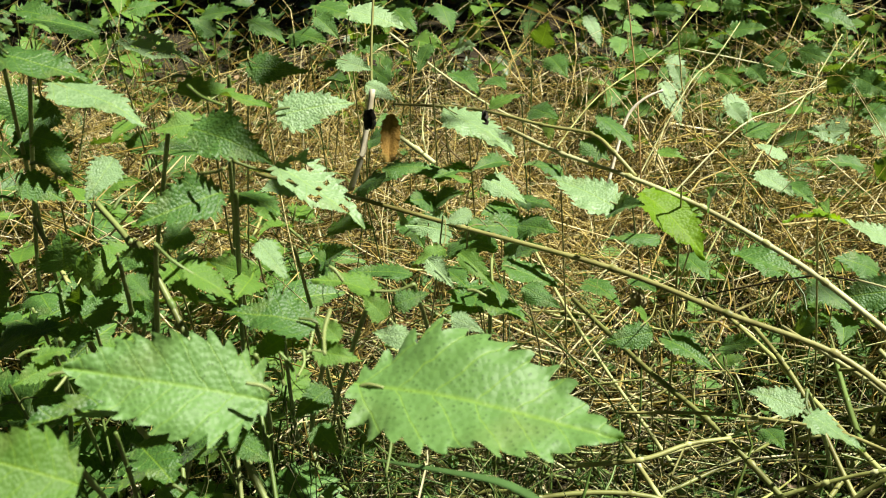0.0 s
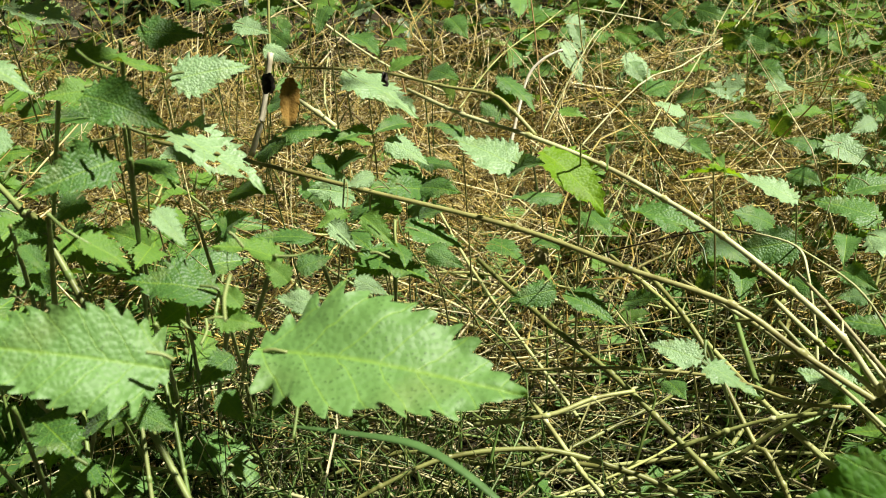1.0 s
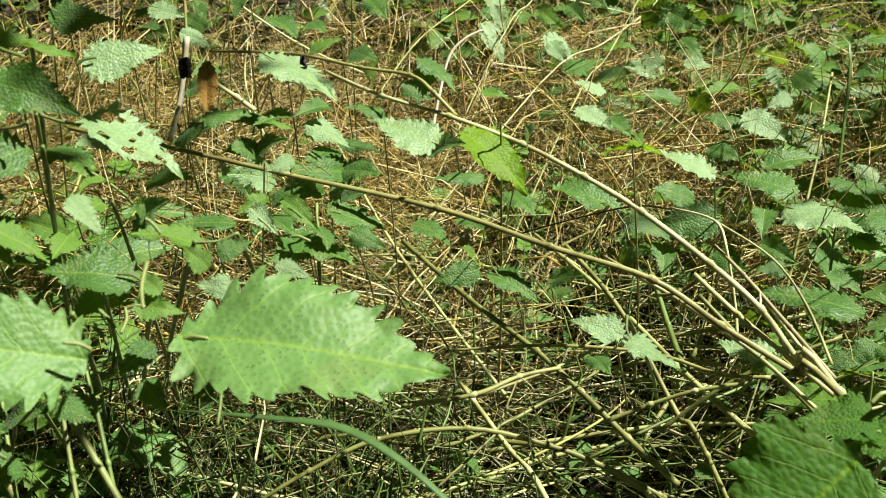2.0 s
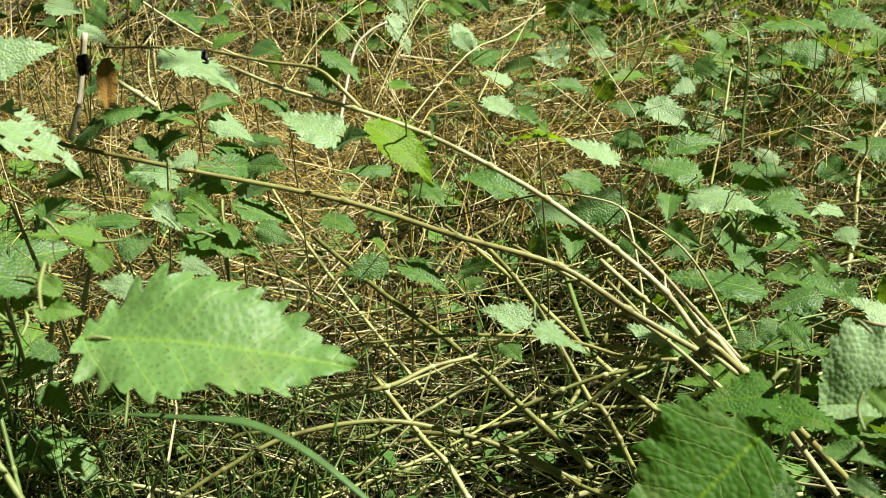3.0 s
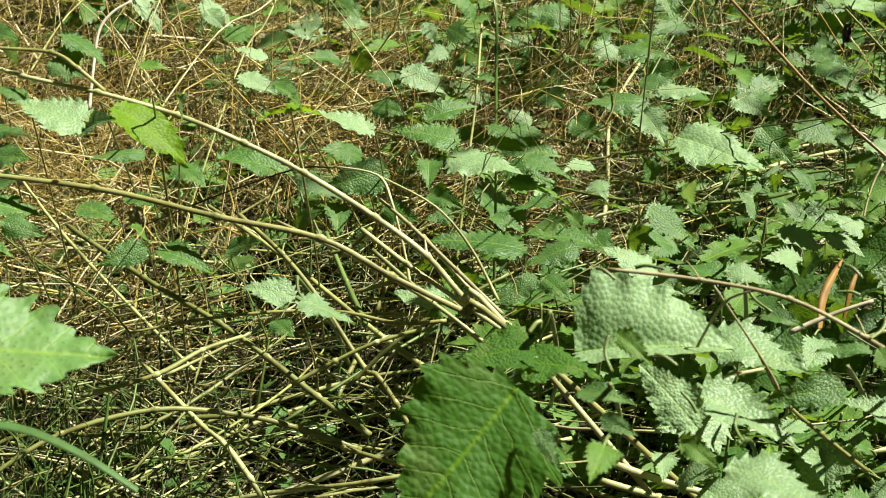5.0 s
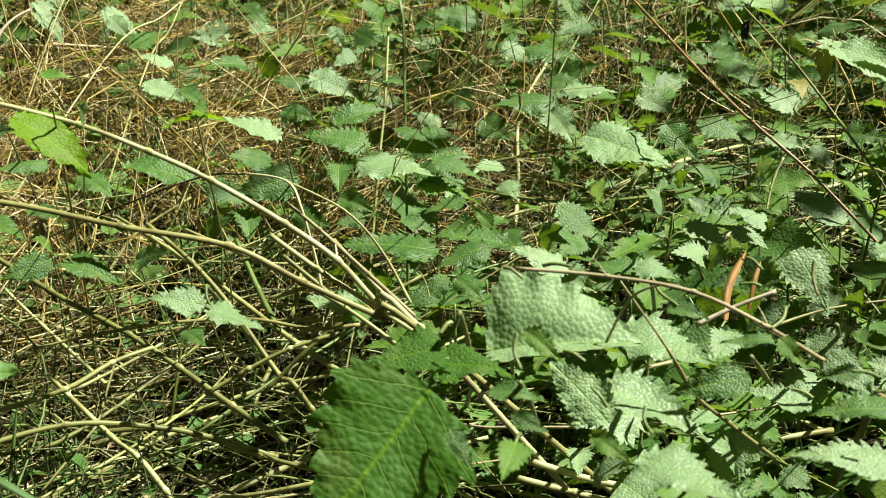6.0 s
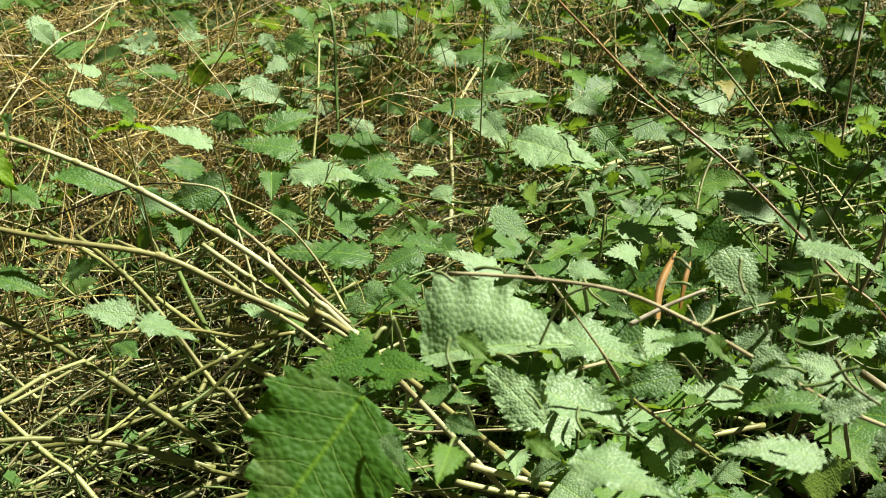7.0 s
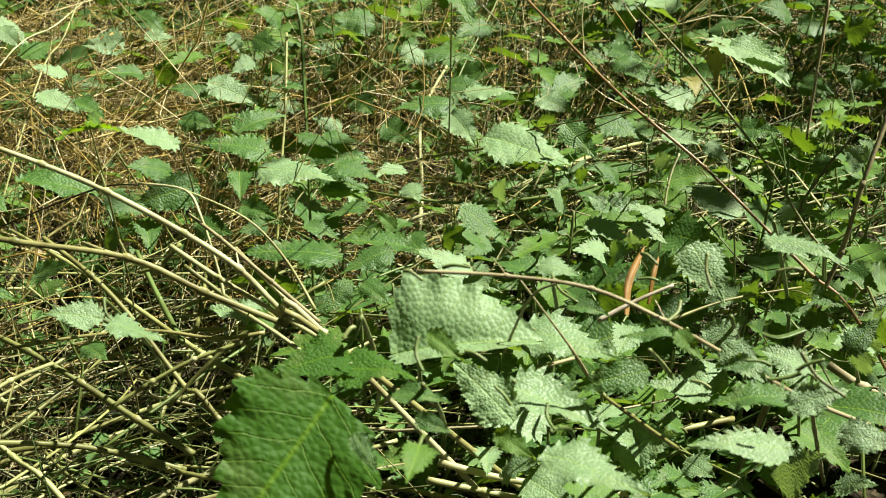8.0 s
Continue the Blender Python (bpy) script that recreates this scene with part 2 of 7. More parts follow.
def leaf_mesh(name, mat, seed, teeth=12, step=4, wide=0.33, depth=0.05, fold=0.18, arch=0.1, eaten=0.0, slim=0.0, quilt=0.012, ripple=0.08, curl=0.0, crease=0.0, lobe=0.06, blunt=1.0, fine=False, coarse=False):
    """A saw-toothed leaf one unit long, from its base at the origin along +x, its upper side to +z. wide: half its width."""
    rng = random.Random(seed)
    skew, bend = rng.uniform(-0.05, 0.05), rng.uniform(-0.04, 0.04)
    twist = rng.uniform(-0.35, 0.35)
    phases = {3: (0.0, 0.36, 0.72), 4: (0.0, 0.24, 0.5, 0.74), 6: (0.0, 0.13, 0.27, 0.44, 0.6, 0.78)}[step]
    half = (0.0, 0.1, 0.22, 0.34, 0.46, 0.58, 0.7, 0.8, 0.9, 1.0) if fine else (0.0, 0.45, 0.85, 1.0) if coarse else (0.0, 0.24, 0.5, 0.72, 0.87, 1.0)
    across = [-u for u in reversed(half[1:])] + list(half)
    peak = 0.25 + slim

    def outline(x):
        if x < peak:
            return wide * (1 - ((peak - x) / peak) ** 2.3) ** 0.6
        q = (x - peak) / (1 - peak)
        return wide * (1 - q) ** blunt * (1 + 0.42 * q - 0.3 * q * q)

    xs = np.concatenate([np.linspace(0, 0.06, 25)[:-1], np.linspace(0.06, 1, 60)])
    ys = np.array([outline(x) for x in xs])
    run = np.concatenate([[0], np.cumsum(np.hypot(np.diff(xs), np.diff(ys)))])
    run /= run[-1]
    stations = [(k + p) / teeth for k in range(teeth) for p in phases] + [1.0]
    verts, uvs, faces = [], [], []
    for along in stations:
        x = float(np.interp(along, run, xs))
        slope = (outline(min(1.0, x + 0.01)) - outline(max(0.0, x - 0.01))) / (min(1.0, x + 0.01) - max(0.0, x - 0.01))
        out_x, out_y = -slope / math.hypot(slope, 1), 1 / math.hypot(slope, 1)
        prof = outline(x) * (1 + 0.1 * noise.noise((x * 3.4, seed * 2.3, 0.5)))
        tooth, ph = math.floor(along * teeth + 1e-6), (along * teeth + 1e-6) % 1.0
        for u in across:
            side = 1 if u >= 0 else -1
            lop = 1 + 0.12 * side * noise.noise((seed * 4.7, 1.0, x * 1.5))
            size = 0.85 + 0.7 * noise.noise((tooth * 1.7, side * 3.1, seed * 1.3))
            saw = (ph / 0.74 if ph < 0.74 else (1 - ph) / 0.26) * size
            rim = abs(u) ** 7
            grow = depth * min(1.0, 0.3 + 5.0 * along) * min(1.0, 2.4 * (1.04 - along)) * (0.0 if along > 0.995 else 1.0)
            y = u * prof * lop + side * rim * grow * (out_y * (saw - 0.4) - out_x * 0.55 * saw)
            px = x + rim * grow * (out_x * (saw - 0.4) + out_y * 0.55 * saw)
            px -= lobe * abs(u) ** 1.5 * (1 - x) ** (9 if lobe < 0.1 else 4)
            vein = abs(math.sin((px - abs(y) * 0.75) * math.pi * 6.5))
            wavy = noise.noise((px * 2.6 + seed, y * 3, seed * 0.7))
            z = fold * abs(y) + arch * 2 * px * (1 - px) - 0.2 * y * y + ripple * wavy * (0.3 + abs(u))
            z += quilt * (vein ** 0.7) * abs(u) ** 0.6 * (1.15 - abs(u)) * 1.8
            z += 0.07 * abs(u) ** 3 * noise.noise((px * 7, side * 5 + seed, 0.0)) + rim * grow * saw * 0.3 + twist * y * (px - 0.3) - curl * max(0, abs(y) - 0.12) * 2.0
            if crease and u < 0:
                y, z = y * math.cos(crease), z - y * math.sin(crease)
            verts.append((px, y + skew * px * (px - 1) + bend * px * (1 - px) * 2, z))
            uvs.append((px, y))
    w = len(across)
    for i in range(len(stations) - 1):
        for k in range(w - 1):
            cx, cy = stations[i], (across[k] + across[k + 1]) / 2
            if eaten and noise.noise((cx * 6.3 + seed * 3, cy * 2.6, seed)) > 0.52 - eaten:
                continue
            faces.append((i * w + k, (i + 1) * w + k, (i + 1) * w + k + 1, i * w + k + 1))
    return mesh_from(name, verts, faces, mat, uvs)


NEAR = [leaf_mesh("leaf", LEAF, s, wide=0.3 + 0.03 * (s % 2), depth=0.087, teeth=11 + s % 3, fold=0.05 + 0.13 * (s % 3)) for s in range(5)]
NEAR_EATEN = [leaf_mesh("leaf", LEAF_GLARE, 20 + s, eaten=0.17, wide=0.33, depth=0.077) for s in range(3)]
NEAR_YOUNG = [leaf_mesh("leaf", LEAF_YOUNG, 30 + s, depth=0.084, wide=0.29, teeth=10) for s in range(3)]
NEAR_BACKLIT = [leaf_mesh("leaf", LEAF_BACKLIT, 35 + s, depth=0.063, teeth=13, wide=0.31) for s in range(2)]
NEAR_GLARE = [leaf_mesh("leaf", LEAF_GLARE, 80 + s, wide=0.31 + 0.03 * (s % 2), depth=0.084, teeth=11 + s % 3, fold=0.03 + 0.12 * (s % 3)) for s in range(5)]
NEAR_OLD = [leaf_mesh("leaf", LEAF_OLD, 40 + s, eaten=0.12) for s in range(2)]
BROWN = [leaf_mesh("leaf", LEAF_BROWN, 50 + s, wide=0.15, fold=0.55, depth=0.028, ripple=0.15, arch=0.2) for s in range(2)]
FAR = [leaf_mesh("leaf", LEAF if s % 3 else LEAF_MID, 60 + s, step=3, teeth=9, coarse=True, depth=0.098, wide=0.3 + 0.03 * (s % 2), fold=0.05 + 0.15 * (s % 3), arch=0.14, eaten=0.1 * (s % 4 == 3)) for s in range(6)]
FAR_YOUNG = [leaf_mesh("leaf", LEAF_YOUNG, 70 + s, step=3, teeth=9, coarse=True, depth=0.098, wide=0.29) for s in range(3)]
FINE = [leaf_mesh("leaf", LEAF, 90 + s, wide=0.3 + 0.03 * (s % 2), depth=0.077, teeth=13, fold=0.05 + 0.13 * (s % 3), ripple=0.06, curl=0.15 * (s % 2)) for s in range(5)]
FINE_GLARE = [leaf_mesh("leaf", LEAF_GLARE, 95 + s, wide=0.32, depth=0.077, teeth=13, fold=0.04 + 0.12 * (s % 3), ripple=0.06, curl=0.15 * (s % 2)) for s in range(4)]
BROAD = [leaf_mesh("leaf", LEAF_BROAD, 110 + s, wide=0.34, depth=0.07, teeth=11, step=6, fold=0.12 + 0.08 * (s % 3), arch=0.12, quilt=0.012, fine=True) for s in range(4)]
BROAD_GLARE = [leaf_mesh("leaf", LEAF_GLARE_BROAD, 120 + s, wide=0.31, depth=0.062, teeth=14, step=6, slim=0.1, blunt=0.8, fold=0.06 + 0.08 * (s % 3), arch=0.08, quilt=0.014, fine=True) for s in range(4)]
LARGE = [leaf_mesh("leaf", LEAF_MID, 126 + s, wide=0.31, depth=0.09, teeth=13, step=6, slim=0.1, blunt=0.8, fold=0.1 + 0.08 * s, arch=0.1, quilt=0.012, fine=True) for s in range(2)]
FOLDED = [leaf_mesh("leaf", LEAF_GLARE_BROAD, 131, wide=0.56, depth=0.06, slim=-0.12, lobe=0.22, blunt=0.7, teeth=11, step=6, fold=0.1, arch=0.1, quilt=0.012, crease=1.25, fine=True)]
KINDS = {"F": FOLDED, "M": LARGE, "N": BROAD, "P": BROAD_GLARE, "E": NEAR_EATEN, "n": NEAR, "e": NEAR_EATEN, "y": NEAR_YOUNG, "g": NEAR_BACKLIT, "p": NEAR_GLARE, "o": NEAR_OLD, "b": BROWN}
COUNT = [0]


def leaf_pose(base, tip, up, wide=1.0):
    x = Vector(tip) - Vector(base)
    length = x.length
    x.normalize()
    z = Vector(up)
    z = (z - x * z.dot(x)).normalized()
    y = z.cross(x)
    m = Matrix((x * length, y * length * wide, z * length)).transposed().to_4x4()
    return Matrix.Translation(base) @ m


def nettle(foot, top, radius, leaves, label, stem=GREEN_STEM, group="nettles"):
    """A nettle from its foot on the ground to its top. Leaves: kind, base, tip, upper side, width."""
    foot, top = Vector(foot), Vector(top)
    radius = min(radius, 0.001) if stem is OLIVE_STEM else radius
    foot.z = ground_height(foot.x, foot.y) - 0.005
    plant = tagged(new("nettle_plant"), label, "nettle", group)
    plant.location = foot
    bend = (top - foot) * 0.5 + Vector((0.02 * noise.noise(foot * 9), 0.02 * noise.noise(foot * 13), 0.02))
    line = [Vector((0, 0, 0)), bend * 0.55, bend, (top - foot) * 0.8 + (bend - (top - foot) * 0.5) * 0.5, top - foot]
    v, f = tube_data(line, radius, radius * 0.6, 7, 0, 0.18)
    part("stem", mesh_from("stem", v, f, stem), plant)
    for kind, base, tip, up, wide in leaves:
        COUNT[0] += 1
        base = Vector(base)
        small = (Vector(tip) - base).length < 0.085 and base.y > 0.62
        meshes = {"n": FINE, "p": FINE_GLARE}.get(kind, KINDS[kind]) if small else KINDS[kind]
        if (Vector(tip) - base).length * wide > 0.075:
            meshes = {"n": BROAD, "p": BROAD_GLARE}.get(kind, meshes)
        m = Matrix.Translation(-foot) @ leaf_pose(base, tip, up, wide)
        leaf = part("leaf", meshes[COUNT[0] % len(meshes)], plant, m)
        b = base - foot
        way = (Vector(tip) - base).normalized()
        joint = min((line[3].lerp(line[4], k / 6) for k in range(7)), key=lambda p: (p - b).length)
        mid = joint.lerp(b, 0.5) - Vector((0, 0, 0.08 * (b - joint).length))
        back = [joint, mid, b + way * 0.004]
        if (b - joint).length > 0.028 or (b - joint).dot(way) < 0:
            back = [b - way * 0.004 - Vector((0, 0, 0.002)), b, b + way * 0.006]
        v, f = tube_data(back, radius * 0.5, radius * 0.38, 5)
        part("petiole", mesh_from("petiole", v, f, stem), leaf, m.inverted())
    return plant


def joint_mesh(radius, mat):
    """A swollen joint with two leaf scars, round the z axis."""
    rings = [(-1.6, 1.0), (-0.6, 1.22), (0.0, 1.4), (0.7, 1.2), (1.6, 0.98)]
    verts, faces = [], []
    for z, r in rings:
        for k in range(8):
            a = math.pi * k / 4
            bulge = r * (1.0 + (0.16 if k in (0, 4) else 0.0))
            verts.append((math.cos(a) * bulge * radius, math.sin(a) * r * radius, z * radius))
    for i in range(len(rings) - 1):
        faces += [(i * 8 + k, i * 8 + (k + 1) % 8, i * 8 + 8 + (k + 1) % 8, i * 8 + 8 + k) for k in range(8)]
    return mesh_from("joint", verts, faces, mat)


def stalk(name, points, radius, tip, mat, label, category="stem", group="", kind=""):
    """A lying or leaning stem through the points, with swollen joints."""
    foot = Vector(points[0])
    pts = [Vector(p) - foot for p in points]
    v, f = tube_data(pts, radius, tip, 8)
    ob = new(name, mesh_from(name, v, f, mat))
    ob.location = foot
    if radius > 0.0011 and mat is not PALE_STEM:
        me = joint_mesh(radius, mat)
        for k in range(1, len(pts) - 1):
            way = pts[k + 1] - pts[k - 1]
            r = 1 + (tip / radius - 1) * k / (len(pts) - 1)
            part("joint", me, ob, Matrix.Translation(pts[k]) @ way.to_track_quat("Z", "X").to_matrix().to_4x4() @ Matrix.Scale(r, 4))
            if (k + len(points)) % 2 == 0:
                side = way.normalized().cross(Vector((math.sin(k * 7.1), math.cos(k * 5.3), 0.4))).normalized()
                tip_way = (side + way.normalized() * 0.8).normalized()
                v, f = tube_data([(0, 0, 0), tip_way * 0.006, tip_way * 0.012 + Vector((0, 0, -0.001))], radius * 0.45 * r, radius * 0.25 * r, 5)
                part("stub", mesh_from("stub", v, f, mat), ob, Matrix.Translation(pts[k]))
    return tagged(ob, label, category, group, kind)


def blade(name, points, width, mat, label, group=""):
    """A folded grass blade along the points."""
    foot = Vector(points[0])
    pts = [Vector(p) - foot for p in points]
    fine = []
    for i in range(len(pts) - 1):
        a, b, c, d = pts[max(i - 1, 0)], pts[i], pts[i + 1], pts[min(i + 2, len(pts) - 1)]
        fine += [0.5 * (2 * b + (c - a) * u + (2 * a - 5 * b + 4 * c - d) * u * u + (3 * b - a - 3 * c + d) * u ** 3) for u in (0, 0.25, 0.5, 0.75)]
    fine.append(pts[-1])
    verts, faces = [], []
    n = len(fine)
    for i, p in enumerate(fine):
        way = (fine[min(i + 1, n - 1)] - fine[max(i - 1, 0)]).normalized()
        e = way.cross(Vector((0, -0.35, 0.94))).normalized()
        up = e.cross(way)
        w = width * min(1, 0.55 + i / n) * (1 - (i / (n - 1)) ** 4 * 0.95)
        verts += [p - e * w + up * w * 0.35, p - up * w * 0.15, p + e * w + up * w * 0.35, p - up * (w * 0.15 + 0.0004)]
    for i in range(n - 1):
        for k in range(4):
            q = (k + 1) % 4
            faces.append((i * 4 + k, i * 4 + q, i * 4 + 4 + q, i * 4 + 4 + k))
    ob = new(name, mesh_from(name, verts, faces, mat))
    ob.location = foot
    return tagged(ob, label, "grass", group)


def crumple(name, place, size, tall, mat, seed, label):
    """A shrivelled leaf: a curled, folded scrap."""
    verts, faces = [], []
    for i in range(9):
        for k in range(9):
            u, v = i / 4 - 1, k / 4 - 1
            r = 1 - 0.35 * (u * u + v * v) + 0.6 * noise.noise((u * 3.5 + seed, v * 3.5, 1.0))
            curl = 2.6 * u + 0.8 * noise.noise((u, v * 2, seed))
            verts.append((math.sin(curl) * 0.45 * r * size, math.cos(curl) * 0.35 * r * size + 0.7 * size * noise.noise((u * 4, v * 4, seed)), v * 0.5 * tall * (0.8 + 0.8 * noise.noise((u * 4, v * 2, seed)))))
    for i in range(8):
        for k in range(8):
            faces.append((i * 9 + k, i * 9 + 9 + k, i * 9 + 10 + k, i * 9 + k + 1))
    ob = new(name, mesh_from(name, verts, faces, mat))
    ob.location = place
    return tagged(ob, label, "leaf")


# ---- ground ----
def build_ground():
    xs = np.unique(np.concatenate([np.linspace(-1.8, 3.2, 126), np.geomspace(3.3, 400, 22), -np.geomspace(1.9, 400, 24)]))
    ys = np.unique(np.concatenate([np.linspace(-0.6, 4.6, 131), np.geomspace(4.8, 400, 22), -np.geomspace(0.7, 400, 24)]))
    verts = [(x, y, ground_height(x, y)) for y in ys for x in xs]
    w = len(xs)
    faces = [(j * w + i, j * w + i + 1, (j + 1) * w + i + 1, (j + 1) * w + i) for j in range(len(ys) - 1) for i in range(w - 1)]
    return tagged(new("ground", mesh_from("ground", verts, faces, SOIL)), "dark crumbly woodland soil with leaf litter", "ground", kind="structure")


build_ground()


# ---- nettles, stems and blades, by their places ----
nettle((-0.174, 1.019, 0.000), (-0.143, 0.694, 0.500), 0.0018, [
    ("n", (-0.130, 0.706, 0.418), (-0.098, 0.678, 0.415), (0.030, -0.065, 0.997), 1.00),
    ("n", (-0.148, 0.735, 0.436), (-0.189, 0.711, 0.442), (0.262, -0.223, 0.939), 1.00),
], "leaning nettle with pale sunlit leaves over dry straw", OLIVE_STEM)
nettle((-0.326, 1.028, 0.000), (-0.241, 0.690, 0.521), 0.0018, [
    ("n", (-0.244, 0.687, 0.477), (-0.268, 0.669, 0.495), (0.702, -0.657, 0.276), 1.12),
    ("n", (-0.240, 0.708, 0.474), (-0.256, 0.675, 0.459), (0.438, -0.540, 0.719), 1.06),
    ("n", (-0.258, 0.719, 0.449), (-0.225, 0.685, 0.431), (0.232, -0.276, 0.933), 1.00),
], "nettle with broad shaded leaves and an eaten leaf", OLIVE_STEM)
nettle((-0.203, 0.943, 0.000), (-0.171, 0.672, 0.406), 0.0018, [
    ("y", (-0.187, 0.656, 0.402), (-0.203, 0.626, 0.393), (0.432, -0.464, 0.774), 1.14),
    ("y", (-0.158, 0.633, 0.401), (-0.137, 0.603, 0.390), (-0.044, -0.357, 0.933), 1.00),
    ("y", (-0.122, 0.685, 0.370), (-0.146, 0.668, 0.390), (0.722, -0.617, 0.314), 1.02),
], "low nettle with bright young leaves", OLIVE_STEM)
nettle((-0.211, 0.727, 0.000), (-0.143, 0.449, 0.402), 0.0018, [
    ("n", (-0.145, 0.490, 0.370), (-0.120, 0.461, 0.363), (-0.089, -0.278, 0.957), 1.08),
], "low nettle with bright young leaves")
nettle((0.059, 1.062, 0.000), (0.015, 0.763, 0.465), 0.0008, [
    ("n", (0.063, 0.775, 0.366), (0.032, 0.761, 0.381), (0.500, -0.180, 0.847), 1.00),
], "wiry nettle with narrow bluish leaves over straw", OLIVE_STEM)
nettle((0.205, 0.954, 0.000), (0.138, 0.650, 0.444), 0.0018, [
    ("y", (0.152, 0.636, 0.440), (0.144, 0.618, 0.455), (0.832, -0.520, -0.191), 1.00),
    ("n", (0.097, 0.642, 0.430), (0.112, 0.619, 0.444), (-0.662, 0.021, 0.749), 1.00),
], "wiry nettle with narrow bluish leaves over straw", OLIVE_STEM)
nettle((0.129, 1.042, 0.000), (0.076, 0.739, 0.431), 0.0008, [
    ("n", (0.076, 0.724, 0.427), (0.049, 0.706, 0.437), (0.391, -0.103, 0.915), 0.85),
], "wiry nettle with narrow bluish leaves over straw", OLIVE_STEM)
nettle((0.040, 0.953, 0.000), (0.015, 0.684, 0.414), 0.0018, [
    ("n", (0.009, 0.672, 0.366), (0.051, 0.636, 0.363), (0.026, -0.040, 0.999), 1.00),
    ("n", (0.023, 0.668, 0.362), (-0.001, 0.646, 0.363), (0.374, -0.371, 0.850), 1.00),
    ("n", (0.000, 0.680, 0.378), (0.015, 0.650, 0.379), (-0.171, -0.051, 0.984), 1.00),
], "nettle clump with crowded toothed leaves", OLIVE_STEM)
nettle((-0.145, 0.973, 0.000), (-0.117, 0.690, 0.385), 0.0018, [
    ("y", (-0.116, 0.658, 0.381), (-0.122, 0.631, 0.379), (0.404, -0.130, 0.905), 1.22),
], "nettle clump with crowded toothed leaves", OLIVE_STEM)
nettle((0.056, 1.018, 0.000), (0.017, 0.759, 0.374), 0.0008, [
    ("n", (0.008, 0.742, 0.370), (0.036, 0.712, 0.375), (-0.232, -0.064, 0.971), 1.00),
    ("n", (0.045, 0.751, 0.356), (0.070, 0.727, 0.372), (-0.558, -0.011, 0.830), 1.00),
], "nettle clump with crowded toothed leaves", OLIVE_STEM)
nettle((0.210, 0.977, 0.000), (0.144, 0.769, 0.307), 0.0008, [
    ("y", (0.147, 0.770, 0.296), (0.132, 0.755, 0.314), (0.826, -0.212, 0.522), 1.00),
], "slender nettle with two small opposite leaves", OLIVE_STEM)
nettle((0.305, 0.861, 0.000), (0.222, 0.672, 0.293), 0.0018, [
    ("n", (0.212, 0.675, 0.265), (0.217, 0.648, 0.267), (-0.418, 0.011, 0.908), 1.00),
], "nettle shoot with drooping pale leaves", OLIVE_STEM)
nettle((0.346, 0.960, 0.000), (0.230, 0.687, 0.420), 0.0018, [
    ("y", (0.234, 0.677, 0.416), (0.222, 0.659, 0.430), (0.889, -0.362, 0.281), 0.85),
    ("g", (0.243, 0.683, 0.409), (0.204, 0.667, 0.416), (0.111, 0.180, 0.977), 0.85),
], "leaning nettle with a long smooth pale leaf", OLIVE_STEM)
nettle((0.589, 1.123, 0.000), (0.468, 0.971, 0.279), 0.0008, [
    ("n", (0.492, 0.908, 0.271), (0.543, 0.868, 0.264), (-0.108, -0.315, 0.943), 1.00),
], "nettle with a rosette of finely toothed leaves", OLIVE_STEM)
nettle((0.596, 1.029, 0.000), (0.478, 0.868, 0.273), 0.0008, [
    ("n", (0.478, 0.853, 0.269), (0.507, 0.818, 0.262), (-0.364, -0.447, 0.817), 1.00),
], "nettle with a rosette of finely toothed leaves", OLIVE_STEM)
nettle((0.462, 1.113, 0.000), (0.369, 0.943, 0.269), 0.0008, [
    ("n", (0.369, 0.928, 0.265), (0.327, 0.918, 0.283), (0.448, -0.503, 0.739), 1.00),
], "nettle with a rosette of finely toothed leaves", OLIVE_STEM)
nettle((0.398, 1.044, 0.000), (0.316, 0.875, 0.262), 0.0008, [
    ("n", (0.319, 0.855, 0.258), (0.310, 0.823, 0.244), (0.047, -0.421, 0.906), 1.09),
], "nettle with a rosette of finely toothed leaves", OLIVE_STEM)
nettle((0.544, 1.421, 0.000), (0.449, 1.265, 0.298), 0.0008, [
    ("n", (0.477, 1.235, 0.242), (0.496, 1.222, 0.278), (-0.702, -0.702, 0.116), 1.02),
    ("n", (0.442, 1.197, 0.266), (0.398, 1.183, 0.276), (0.296, -0.281, 0.913), 1.00),
], "nettle with spiny edged upper leaves in sun", OLIVE_STEM)
nettle((0.671, 1.378, 0.000), (0.566, 1.200, 0.297), 0.0008, [
    ("n", (0.572, 1.186, 0.293), (0.591, 1.151, 0.283), (-0.591, -0.480, 0.648), 1.05),
], "nettle with spiny edged upper leaves in sun", OLIVE_STEM)
nettle((0.567, 1.282, 0.000), (0.472, 1.108, 0.290), 0.0008, [
    ("n", (0.457, 1.123, 0.236), (0.483, 1.091, 0.234), (-0.473, -0.407, 0.781), 1.00),
], "nettle with spiny edged upper leaves in sun", OLIVE_STEM)
nettle((0.438, 1.367, 0.000), (0.365, 1.212, 0.274), 0.0008, [
    ("n", (0.362, 1.183, 0.252), (0.383, 1.146, 0.241), (-0.054, -0.309, 0.949), 1.00),
], "nettle with spiny edged upper leaves in sun", OLIVE_STEM)
nettle((0.806, 1.288, 0.000), (0.655, 1.089, 0.361), 0.0008, [
    ("n", (0.661, 1.088, 0.357), (0.582, 1.077, 0.360), (0.035, 0.019, 0.999), 0.85),
], "nettle tops in sunlight above dry grass", OLIVE_STEM)
